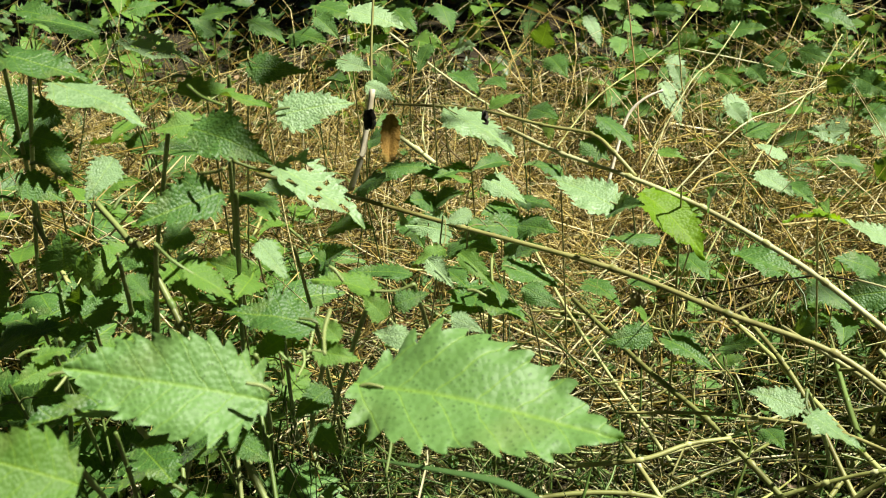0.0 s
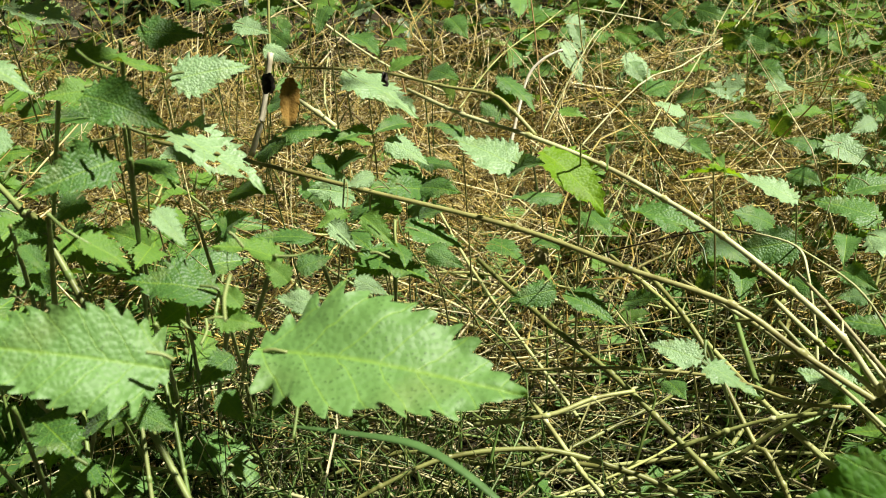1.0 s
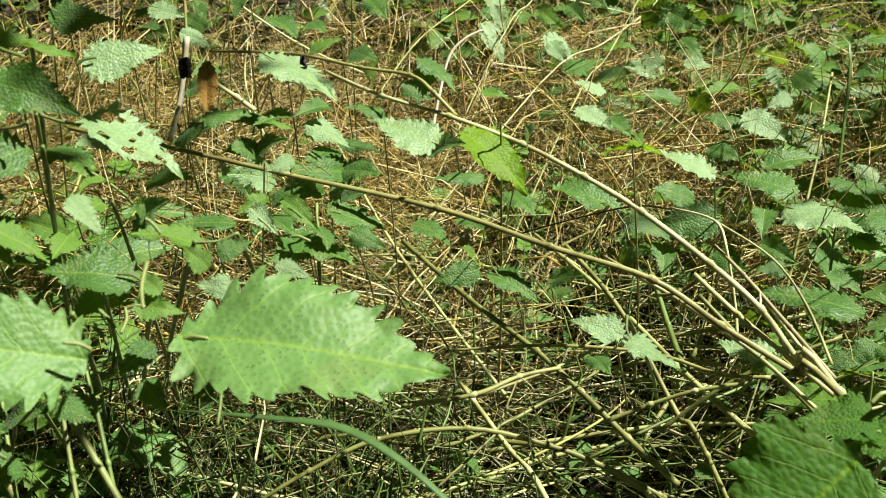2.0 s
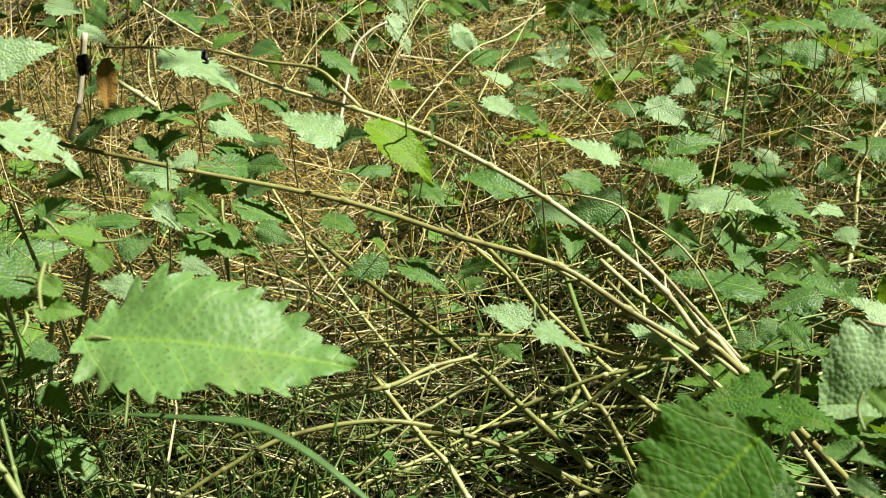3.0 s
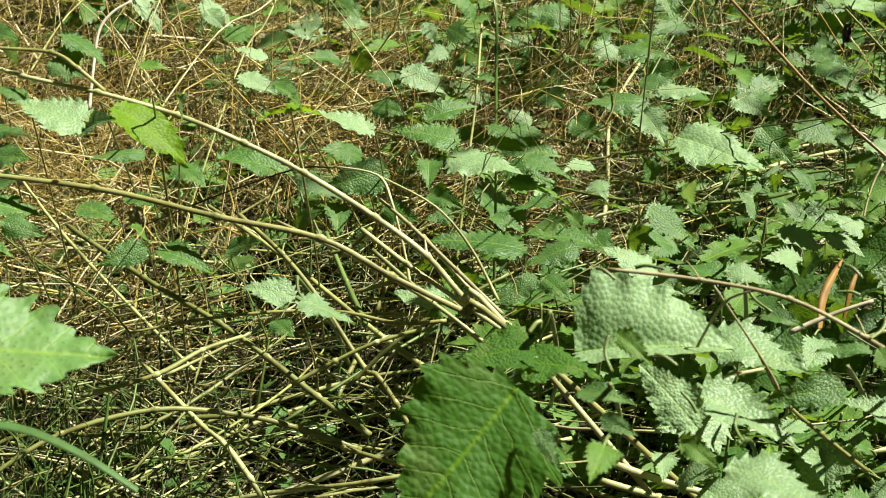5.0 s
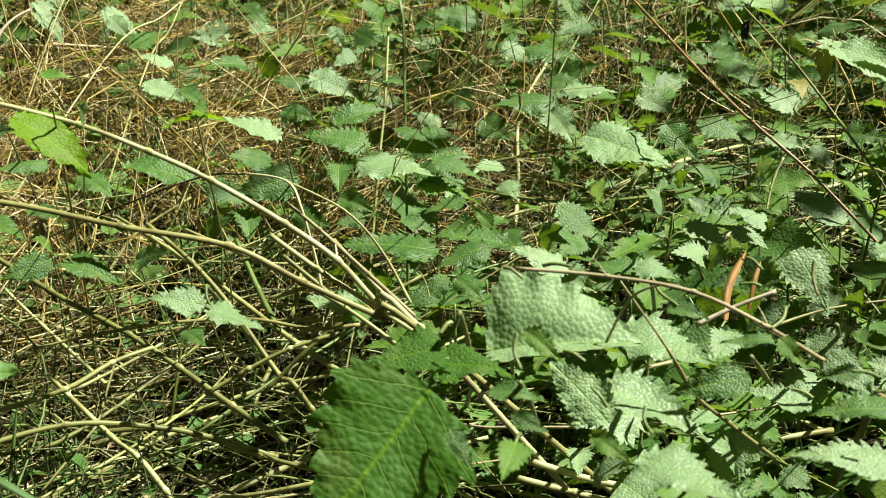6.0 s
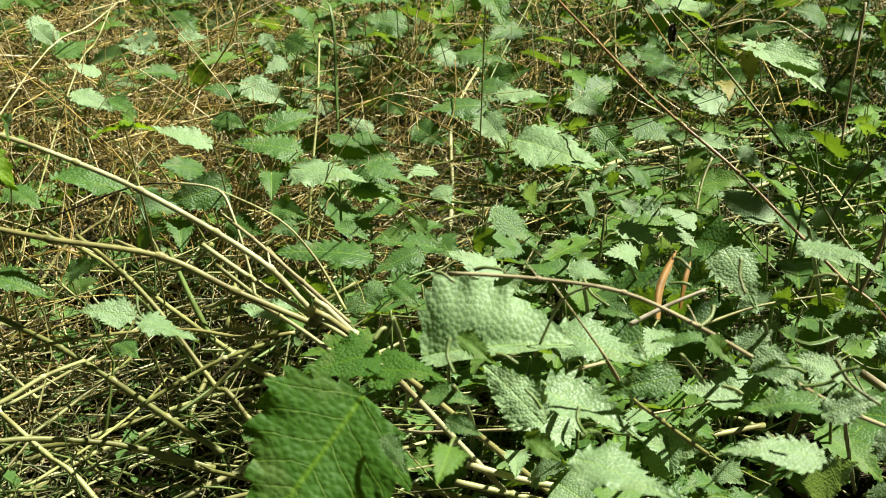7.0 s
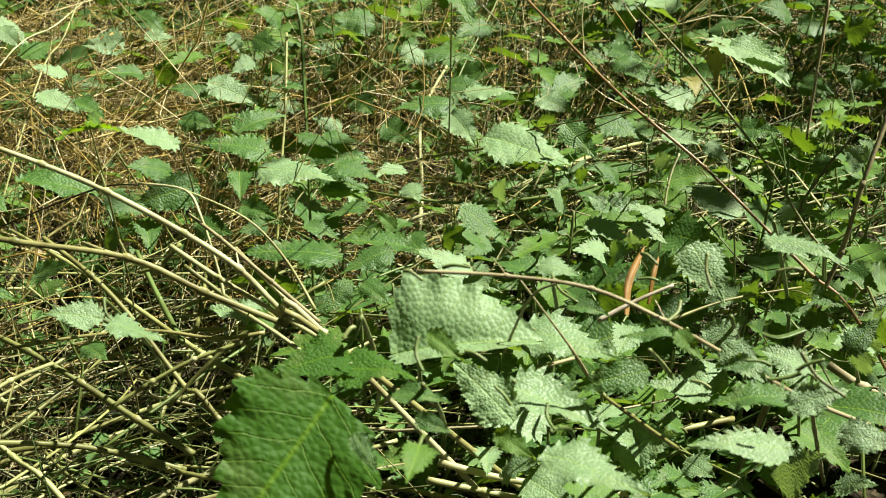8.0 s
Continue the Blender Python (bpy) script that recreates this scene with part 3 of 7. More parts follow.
nettle((0.566, 1.551, 0.000), (0.472, 1.346, 0.331), 0.0008, [
    ("n", (0.475, 1.334, 0.327), (0.505, 1.296, 0.316), (-0.541, -0.595, 0.594), 1.06),
    ("n", (0.486, 1.317, 0.298), (0.502, 1.279, 0.281), (-0.313, -0.489, 0.814), 1.00),
    ("n", (0.442, 1.336, 0.318), (0.468, 1.313, 0.336), (-0.736, -0.629, 0.249), 1.17),
], "nettle tops in sunlight above dry grass", OLIVE_STEM)
nettle((0.451, 1.638, 0.000), (0.370, 1.421, 0.324), 0.0008, [
    ("n", (0.370, 1.406, 0.320), (0.383, 1.371, 0.307), (-0.452, -0.433, 0.780), 1.07),
], "nettle tops in sunlight above dry grass", OLIVE_STEM)
nettle((0.765, 1.467, 0.000), (0.649, 1.294, 0.286), 0.0008, [
    ("n", (0.649, 1.279, 0.282), (0.607, 1.269, 0.300), (0.430, -0.636, 0.641), 1.00),
], "nettle tops in sunlight above dry grass", OLIVE_STEM)
nettle((0.496, 0.917, 0.000), (0.380, 0.783, 0.261), 0.0008, [
    ("y", (0.366, 0.703, 0.243), (0.341, 0.691, 0.264), (0.660, -0.616, 0.430), 1.00),
], "nettle with large flat dotted leaves", OLIVE_STEM)
nettle((0.515, 1.020, 0.000), (0.415, 0.869, 0.251), 0.0008, [
    ("n", (0.415, 0.854, 0.247), (0.427, 0.824, 0.245), (-0.601, -0.297, 0.742), 0.99),
], "nettle with large flat dotted leaves", OLIVE_STEM)
nettle((0.583, 0.876, 0.000), (0.455, 0.734, 0.242), 0.0008, [
    ("n", (0.441, 0.709, 0.238), (0.448, 0.678, 0.232), (-0.489, -0.279, 0.826), 1.00),
], "nettle with large flat dotted leaves", OLIVE_STEM)
nettle((0.930, 0.609, 0.000), (0.735, 0.509, 0.284), 0.0018, [
    ("n", (0.740, 0.490, 0.277), (0.738, 0.456, 0.273), (-0.465, -0.073, 0.882), 1.00),
], "nettles with toothed leaves in deep shade")
nettle((0.819, 0.860, 0.000), (0.694, 0.760, 0.248), 0.0008, [
    ("n", (0.647, 0.721, 0.222), (0.607, 0.719, 0.226), (0.130, -0.653, 0.747), 1.00),
], "nettles with toothed leaves in deep shade", OLIVE_STEM)
nettle((0.648, 0.829, 0.000), (0.519, 0.700, 0.245), 0.0018, [
    ("p", (0.519, 0.685, 0.241), (0.529, 0.644, 0.238), (-0.446, -0.186, 0.876), 1.00),
], "nettles with toothed leaves in deep shade", OLIVE_STEM)
nettle((0.956, 0.879, 0.000), (0.806, 0.773, 0.241), 0.0008, [
    ("n", (0.806, 0.758, 0.237), (0.824, 0.725, 0.258), (-0.824, -0.100, 0.558), 1.00),
], "nettles with toothed leaves in deep shade", OLIVE_STEM)
nettle((0.717, 0.891, 0.000), (0.594, 0.774, 0.227), 0.0008, [
    ("n", (0.594, 0.759, 0.223), (0.560, 0.744, 0.215), (-0.024, -0.446, 0.895), 1.15),
], "nettles with toothed leaves in deep shade", OLIVE_STEM)
nettle((1.062, 0.953, 0.000), (0.856, 0.813, 0.386), 0.0008, [
    ("o", (0.847, 0.783, 0.327), (0.831, 0.756, 0.318), (-0.041, -0.308, 0.951), 1.00),
    ("n", (0.851, 0.770, 0.378), (0.866, 0.735, 0.390), (-0.465, 0.129, 0.876), 1.00),
    ("n", (0.913, 0.770, 0.268), (0.932, 0.728, 0.273), (-0.611, -0.183, 0.770), 1.00),
], "nettle tops with a yellowing leaf", OLIVE_STEM)
nettle((1.261, 0.982, 0.000), (1.058, 0.859, 0.351), 0.0008, [
    ("n", (1.059, 0.853, 0.347), (1.012, 0.862, 0.362), (0.074, -0.740, 0.669), 1.00),
    ("n", (1.054, 0.818, 0.281), (1.063, 0.778, 0.279), (-0.803, -0.217, 0.556), 1.04),
], "nettle tops with a yellowing leaf", OLIVE_STEM)
nettle((1.111, 1.044, 0.000), (0.913, 0.888, 0.332), 0.0008, [
    ("n", (0.913, 0.873, 0.328), (0.918, 0.836, 0.326), (-0.796, -0.152, 0.585), 0.97),
], "nettle tops with a yellowing leaf", OLIVE_STEM)
nettle((1.333, 0.949, 0.000), (1.138, 0.844, 0.324), 0.0008, [
    ("n", (1.148, 0.844, 0.320), (1.163, 0.813, 0.339), (-0.918, -0.242, 0.313), 1.24),
    ("n", (1.107, 0.786, 0.289), (1.109, 0.751, 0.287), (-0.811, -0.092, 0.578), 1.20),
], "nettle tops with a yellowing leaf", OLIVE_STEM)
nettle((0.822, 1.288, 0.000), (0.679, 1.111, 0.368), 0.0008, [
    ("n", (0.680, 1.106, 0.364), (0.722, 1.059, 0.350), (-0.055, -0.335, 0.941), 1.00),
    ("n", (0.669, 1.154, 0.338), (0.613, 1.143, 0.340), (0.044, -0.037, 0.998), 0.85),
    ("n", (0.633, 1.062, 0.250), (0.636, 1.030, 0.243), (-0.547, -0.241, 0.802), 1.53),
    ("n", (0.702, 1.035, 0.304), (0.742, 0.992, 0.297), (-0.013, -0.178, 0.984), 0.85),
], "nettles with spiny leaves half in shade", OLIVE_STEM)
nettle((0.726, 1.194, 0.000), (0.585, 1.032, 0.367), 0.0008, [
    ("n", (0.633, 1.000, 0.242), (0.646, 0.963, 0.231), (-0.560, -0.409, 0.720), 1.21),
], "nettles with spiny leaves half in shade", OLIVE_STEM)
nettle((0.834, 1.195, 0.000), (0.679, 1.034, 0.319), 0.0008, [
    ("n", (0.709, 0.996, 0.277), (0.741, 0.957, 0.273), (-0.268, -0.315, 0.910), 1.00),
], "nettles with spiny leaves half in shade", OLIVE_STEM)
nettle((0.977, 1.275, 0.000), (0.821, 1.108, 0.307), 0.0008, [
    ("n", (0.821, 1.093, 0.303), (0.769, 1.078, 0.298), (0.031, -0.385, 0.923), 1.00),
], "nettles with spiny leaves half in shade", OLIVE_STEM)
nettle((0.013, 1.157, 0.000), (-0.018, 0.945, 0.314), 0.0008, [
    ("n", (-0.031, 0.934, 0.310), (-0.015, 0.897, 0.299), (-0.152, -0.327, 0.933), 1.11),
    ("n", (0.021, 0.918, 0.306), (0.045, 0.882, 0.304), (-0.083, -0.120, 0.989), 1.00),
], "low nettles under the fallen stems", OLIVE_STEM)
nettle((0.237, 1.130, 0.000), (0.172, 0.945, 0.307), 0.0008, [
    ("n", (0.161, 0.914, 0.264), (0.175, 0.884, 0.266), (-0.186, -0.027, 0.982), 1.00),
    ("n", (0.124, 0.923, 0.259), (0.147, 0.885, 0.252), (0.082, -0.121, 0.989), 1.00),
    ("n", (0.210, 0.960, 0.267), (0.227, 0.923, 0.259), (-0.121, -0.266, 0.956), 1.00),
], "low nettles under the fallen stems", OLIVE_STEM)
nettle((0.480, 1.022, 0.000), (0.391, 0.861, 0.264), 0.0008, [
    ("n", (0.401, 0.844, 0.260), (0.417, 0.811, 0.257), (-0.579, -0.334, 0.744), 1.00),
    ("n", (0.363, 0.851, 0.250), (0.380, 0.817, 0.248), (-0.531, -0.321, 0.784), 1.00),
], "low nettles under the fallen stems", OLIVE_STEM)
nettle((0.293, 1.035, 0.000), (0.231, 0.889, 0.226), 0.0008, [
    ("n", (0.231, 0.874, 0.222), (0.253, 0.848, 0.238), (-0.661, -0.125, 0.740), 1.00),
], "low nettles under the fallen stems", OLIVE_STEM)
nettle((0.373, 1.066, 0.000), (0.301, 0.925, 0.223), 0.0008, [
    ("n", (0.301, 0.910, 0.219), (0.320, 0.887, 0.238), (-0.841, -0.258, 0.475), 1.00),
], "low nettles under the fallen stems", OLIVE_STEM)
nettle((0.352, 1.865, 0.000), (0.287, 1.624, 0.350), 0.0008, [
    ("n", (0.287, 1.609, 0.346), (0.320, 1.584, 0.347), (-0.525, -0.656, 0.542), 1.00),
], "nettles against the dark undergrowth", OLIVE_STEM)
nettle((0.597, 1.857, 0.000), (0.500, 1.624, 0.350), 0.0008, [
    ("n", (0.500, 1.609, 0.346), (0.553, 1.574, 0.323), (0.081, -0.446, 0.891), 1.00),
], "nettles against the dark undergrowth", OLIVE_STEM)
nettle((0.479, 1.955, 0.000), (0.402, 1.727, 0.336), 0.0008, [
    ("n", (0.402, 1.712, 0.332), (0.436, 1.687, 0.334), (-0.549, -0.716, 0.431), 0.97),
], "nettles against the dark undergrowth", OLIVE_STEM)
nettle((0.462, 1.833, 0.000), (0.386, 1.614, 0.325), 0.0008, [
    ("n", (0.386, 1.599, 0.321), (0.433, 1.577, 0.330), (-0.382, -0.494, 0.781), 1.00),
], "nettles against the dark undergrowth", OLIVE_STEM)
nettle((0.520, 1.717, 0.000), (0.444, 1.504, 0.324), 0.0008, [
    ("n", (0.455, 1.490, 0.320), (0.490, 1.461, 0.313), (-0.457, -0.689, 0.562), 1.00),
    ("n", (0.412, 1.487, 0.314), (0.434, 1.457, 0.303), (-0.511, -0.579, 0.635), 1.26),
], "nettles against the dark undergrowth", OLIVE_STEM)
nettle((0.560, 1.601, 0.000), (0.465, 1.393, 0.317), 0.0008, [
    ("n", (0.465, 1.378, 0.313), (0.510, 1.352, 0.314), (-0.444, -0.759, 0.476), 1.24),
], "nettles against the dark undergrowth", OLIVE_STEM)
nettle((-0.177, 1.409, 0.000), (-0.157, 1.084, 0.459), 0.0008, [
    ("n", (-0.139, 1.102, 0.430), (-0.105, 1.075, 0.428), (-0.268, -0.396, 0.878), 1.00),
], "weedy nettles in the dead grass", OLIVE_STEM)
nettle((-0.299, 1.434, 0.000), (-0.235, 1.123, 0.449), 0.0008, [
    ("n", (-0.223, 1.108, 0.445), (-0.187, 1.086, 0.454), (-0.460, -0.392, 0.797), 1.00),
], "weedy nettles in the dead grass", OLIVE_STEM)
nettle((-0.091, 1.499, 0.000), (-0.083, 1.184, 0.443), 0.0008, [
    ("n", (-0.048, 1.210, 0.429), (-0.025, 1.177, 0.413), (-0.120, -0.498, 0.859), 1.00),
    ("n", (-0.128, 1.212, 0.434), (-0.081, 1.182, 0.423), (-0.048, -0.394, 0.918), 1.00),
], "weedy nettles in the dead grass", OLIVE_STEM)
nettle((-0.024, 1.324, 0.000), (-0.027, 1.017, 0.439), 0.0008, [
    ("n", (0.008, 1.039, 0.409), (0.032, 1.007, 0.397), (0.164, -0.239, 0.957), 1.00),
], "weedy nettles in the dead grass", OLIVE_STEM)
nettle((0.017, 1.538, 0.000), (-0.002, 1.227, 0.438), 0.0008, [
    ("n", (-0.002, 1.212, 0.434), (0.009, 1.177, 0.413), (0.290, -0.422, 0.859), 1.00),
], "weedy nettles in the dead grass", OLIVE_STEM)
nettle((0.121, 1.362, 0.000), (0.079, 1.034, 0.447), 0.0008, [
    ("n", (0.084, 1.010, 0.443), (0.088, 0.994, 0.466), (-0.473, -0.763, -0.440), 1.43),
    ("n", (0.043, 1.014, 0.411), (0.054, 0.985, 0.408), (-0.176, -0.163, 0.971), 1.00),
    ("n", (0.097, 1.060, 0.418), (0.110, 1.028, 0.408), (-0.358, -0.414, 0.837), 1.02),
], "crowded nettle shoot with small spiny leaves")
nettle((-0.125, 1.305, 0.000), (-0.116, 1.015, 0.442), 0.0008, [
    ("n", (-0.101, 1.017, 0.409), (-0.081, 0.991, 0.412), (-0.261, -0.066, 0.963), 1.00),
    ("n", (-0.096, 1.001, 0.430), (-0.075, 0.973, 0.431), (-0.236, -0.126, 0.963), 1.00),
], "crowded nettle shoot with small spiny leaves")
nettle((-0.115, 1.254, 0.000), (-0.053, 0.937, 0.432), 0.0008, [
    ("n", (-0.056, 0.898, 0.392), (-0.029, 0.875, 0.405), (-0.589, -0.270, 0.762), 1.00),
    ("n", (-0.038, 0.945, 0.395), (-0.055, 0.920, 0.396), (0.352, -0.213, 0.912), 1.00),
    ("n", (-0.045, 0.967, 0.421), (-0.062, 0.950, 0.438), (0.718, -0.696, -0.004), 1.15),
], "crowded nettle shoot with small spiny leaves")
nettle((-0.068, 1.379, 0.000), (-0.024, 1.093, 0.430), 0.0008, [
    ("y", (-0.027, 1.092, 0.426), (-0.000, 1.062, 0.424), (-0.270, -0.321, 0.908), 1.00),
    ("e", (0.012, 1.080, 0.421), (0.030, 1.055, 0.430), (-0.687, -0.316, 0.654), 1.00),
    ("n", (-0.047, 1.022, 0.416), (-0.058, 1.005, 0.433), (0.872, -0.487, 0.047), 1.00),
], "crowded nettle shoot with small spiny leaves")
nettle((0.105, 1.203, 0.000), (0.060, 0.886, 0.428), 0.0008, [
    ("n", (0.068, 0.875, 0.424), (0.086, 0.847, 0.424), (-0.414, -0.259, 0.873), 1.00),
    ("e", (0.082, 0.898, 0.395), (0.088, 0.881, 0.417), (-0.903, -0.422, -0.084), 1.00),
    ("n", (0.045, 0.822, 0.400), (0.020, 0.798, 0.401), (0.226, -0.189, 0.955), 1.00),
], "crowded nettle shoot with small spiny leaves")
nettle((-0.024, 1.099, 0.000), (-0.058, 0.785, 0.404), 0.0008, [
    ("n", (-0.057, 0.770, 0.400), (-0.032, 0.747, 0.414), (-0.609, -0.195, 0.769), 1.00),
    ("p", (-0.029, 0.747, 0.392), (-0.028, 0.720, 0.390), (0.787, 0.005, 0.617), 1.00),
    ("n", (-0.006, 0.767, 0.391), (0.015, 0.745, 0.404), (-0.678, -0.227, 0.699), 1.00),
    ("n", (-0.006, 0.764, 0.392), (-0.026, 0.742, 0.399), (0.622, -0.365, 0.693), 1.00),
    ("y", (-0.112, 0.748, 0.390), (-0.134, 0.733, 0.409), (0.690, -0.684, 0.237), 0.98),
    ("y", (-0.070, 0.707, 0.395), (-0.042, 0.683, 0.404), (-0.466, -0.186, 0.865), 1.00),
    ("p", (-0.108, 0.811, 0.387), (-0.129, 0.787, 0.389), (0.580, -0.437, 0.687), 1.00),
], "crowded nettle shoot with small spiny leaves")
nettle((0.066, 1.042, 0.000), (0.042, 0.746, 0.403), 0.0008, [
    ("n", (0.046, 0.751, 0.393), (0.024, 0.727, 0.394), (0.148, -0.106, 0.983), 1.00),
    ("n", (0.048, 0.717, 0.392), (0.072, 0.692, 0.398), (-0.530, -0.285, 0.799), 1.00),
    ("n", (0.051, 0.716, 0.391), (0.018, 0.696, 0.400), (0.491, -0.523, 0.697), 1.00),
    ("n", (0.031, 0.716, 0.387), (0.013, 0.698, 0.401), (0.758, -0.308, 0.574), 1.00),
    ("n", (0.046, 0.695, 0.391), (0.044, 0.668, 0.390), (-0.694, 0.029, 0.720), 1.00),
    ("e", (0.004, 0.714, 0.389), (-0.026, 0.696, 0.401), (0.589, -0.669, 0.453), 0.98),
], "crowded nettle shoot with small spiny leaves")
nettle((0.060, 0.949, 0.000), (0.029, 0.652, 0.397), 0.0018, [
    ("n", (0.028, 0.631, 0.393), (0.033, 0.603, 0.390), (0.466, -0.005, 0.885), 1.00),
], "crowded nettle shoot with small spiny leaves")
nettle((-0.086, 0.981, 0.000), (-0.091, 0.673, 0.396), 0.0018, [
    ("n", (-0.075, 0.647, 0.392), (-0.053, 0.629, 0.414), (-0.804, -0.310, 0.508), 1.00),
    ("n", (-0.066, 0.646, 0.392), (-0.075, 0.629, 0.411), (0.931, -0.317, 0.182), 1.00),
], "crowded nettle shoot with small spiny leaves")
nettle((0.879, 0.527, 0.000), (0.638, 0.414, 0.297), 0.0018, [
    ("p", (0.634, 0.389, 0.293), (0.598, 0.388, 0.305), (0.323, -0.253, 0.912), 1.00),
    ("n", (0.653, 0.393, 0.290), (0.646, 0.381, 0.315), (-0.961, 0.217, -0.169), 1.00),
    ("p", (0.677, 0.415, 0.284), (0.669, 0.401, 0.305), (-0.786, 0.604, 0.129), 1.00),
    ("n", (0.593, 0.437, 0.285), (0.566, 0.434, 0.305), (0.473, -0.676, 0.565), 1.00),
], "nettle shoot half in shade with small leaves")
nettle((0.955, 0.755, 0.000), (0.846, 0.648, 0.295), 0.0018, [
    ("n", (0.854, 0.629, 0.291), (0.860, 0.598, 0.300), (-0.840, -0.007, 0.542), 1.00),
    ("p", (0.912, 0.617, 0.286), (0.878, 0.620, 0.308), (-0.053, -0.995, 0.086), 1.04),
    ("p", (0.791, 0.603, 0.266), (0.802, 0.573, 0.283), (-0.699, 0.128, 0.703), 1.00),
], "nettle shoot half in shade with small leaves")
nettle((0.738, 0.595, 0.000), (0.544, 0.461, 0.294), 0.0018, [
    ("p", (0.528, 0.494, 0.283), (0.500, 0.477, 0.276), (-0.144, -0.154, 0.978), 1.10),
], "nettle shoot half in shade with small leaves")
nettle((0.840, 0.659, 0.000), (0.633, 0.497, 0.289), 0.0018, [
    ("n", (0.623, 0.480, 0.285), (0.616, 0.468, 0.310), (-0.927, -0.157, -0.339), 1.00),
    ("p", (0.606, 0.501, 0.280), (0.617, 0.469, 0.293), (-0.615, 0.100, 0.782), 1.00),
    ("n", (0.657, 0.481, 0.275), (0.650, 0.453, 0.275), (-0.565, 0.127, 0.815), 1.00),
    ("n", (0.659, 0.479, 0.274), (0.665, 0.458, 0.300), (-0.978, -0.053, 0.204), 1.06),
    ("p", (0.669, 0.464, 0.279), (0.643, 0.449, 0.279), (-0.360, 0.611, 0.705), 1.00),
    ("n", (0.561, 0.521, 0.276), (0.563, 0.503, 0.301), (-0.995, -0.102, -0.013), 1.11),
], "nettle shoot half in shade with small leaves")
nettle((0.933, 0.618, 0.000), (0.739, 0.511, 0.287), 0.0018, [
    ("p", (0.747, 0.466, 0.279), (0.725, 0.461, 0.299), (0.459, -0.841, 0.287), 0.85),
], "nettle shoot half in shade with small leaves")
nettle((0.760, 0.788, 0.000), (0.662, 0.673, 0.283), 0.0018, [
    ("n", (0.678, 0.630, 0.266), (0.676, 0.610, 0.285), (-0.786, 0.454, 0.420), 1.00),
    ("n", (0.691, 0.699, 0.243), (0.695, 0.669, 0.251), (-0.429, 0.213, 0.878), 1.00),
    ("p", (0.620, 0.601, 0.272), (0.607, 0.591, 0.297), (-0.252, -0.854, -0.455), 1.00),
], "nettle shoot half in shade with small leaves")
nettle((0.896, 0.900, 0.000), (0.747, 0.744, 0.282), 0.0008, [
    ("p", (0.748, 0.716, 0.278), (0.751, 0.691, 0.294), (-0.930, 0.108, 0.351), 1.00),
    ("n", (0.725, 0.738, 0.265), (0.687, 0.738, 0.277), (0.252, -0.491, 0.834), 1.00),
    ("n", (0.702, 0.766, 0.254), (0.698, 0.747, 0.273), (-0.981, 0.195, 0.015), 1.00),
], "nettle shoot half in shade with small leaves")
nettle((0.788, 0.724, 0.000), (0.586, 0.610, 0.280), 0.0018, [
    ("p", (0.597, 0.601, 0.276), (0.559, 0.600, 0.287), (0.234, -0.521, 0.821), 1.00),
    ("n", (0.593, 0.596, 0.273), (0.599, 0.571, 0.293), (-0.812, 0.244, 0.531), 1.00),
    ("n", (0.534, 0.574, 0.271), (0.533, 0.543, 0.271), (-0.102, 0.008, 0.995), 1.00),
], "nettle shoot half in shade with small leaves")
nettle((0.667, 0.698, 0.000), (0.545, 0.561, 0.273), 0.0018, [
    ("n", (0.545, 0.546, 0.269), (0.557, 0.519, 0.294), (-0.937, -0.146, 0.318), 1.09),
], "nettle shoot half in shade with small leaves")
nettle((1.180, 0.773, 0.000), (0.955, 0.648, 0.265), 0.0018, [
    ("n", (0.941, 0.621, 0.261), (0.937, 0.595, 0.268), (-0.667, 0.268, 0.696), 1.00),
    ("p", (0.997, 0.668, 0.257), (0.968, 0.669, 0.280), (0.284, -0.871, 0.402), 1.00),
], "nettle shoot half in shade with small leaves")
nettle((1.020, 0.893, 0.000), (0.850, 0.794, 0.253), 0.0008, [
    ("n", (0.850, 0.779, 0.249), (0.820, 0.766, 0.247), (-0.121, 0.188, 0.975), 1.00),
], "nettle shoot half in shade with small leaves")
nettle((0.906, 0.944, 0.000), (0.711, 0.796, 0.248), 0.0008, [
    ("n", (0.711, 0.781, 0.244), (0.680, 0.771, 0.245), (0.134, -0.361, 0.923), 1.00),
], "nettle shoot half in shade with small leaves")
nettle((0.843, 0.562, 0.000), (0.656, 0.440, 0.255), 0.0018, [
    ("p", (0.671, 0.418, 0.251), (0.676, 0.401, 0.280), (-0.992, -0.030, 0.123), 1.07),
    ("p", (0.633, 0.445, 0.248), (0.622, 0.416, 0.241), (-0.424, -0.063, 0.903), 1.03),
], "low nettle with broad leaves near the soil")
nettle((0.734, 0.493, 0.000), (0.547, 0.365, 0.246), 0.0018, [
    ("p", (0.561, 0.338, 0.242), (0.564, 0.313, 0.257), (-0.617, 0.365, 0.697), 1.00),
    ("p", (0.533, 0.361, 0.241), (0.544, 0.338, 0.271), (-0.933, -0.022, 0.358), 1.27),
    ("n", (0.501, 0.370, 0.241), (0.465, 0.361, 0.239), (-0.114, 0.234, 0.966), 1.00),
], "low nettle with broad leaves near the soil")
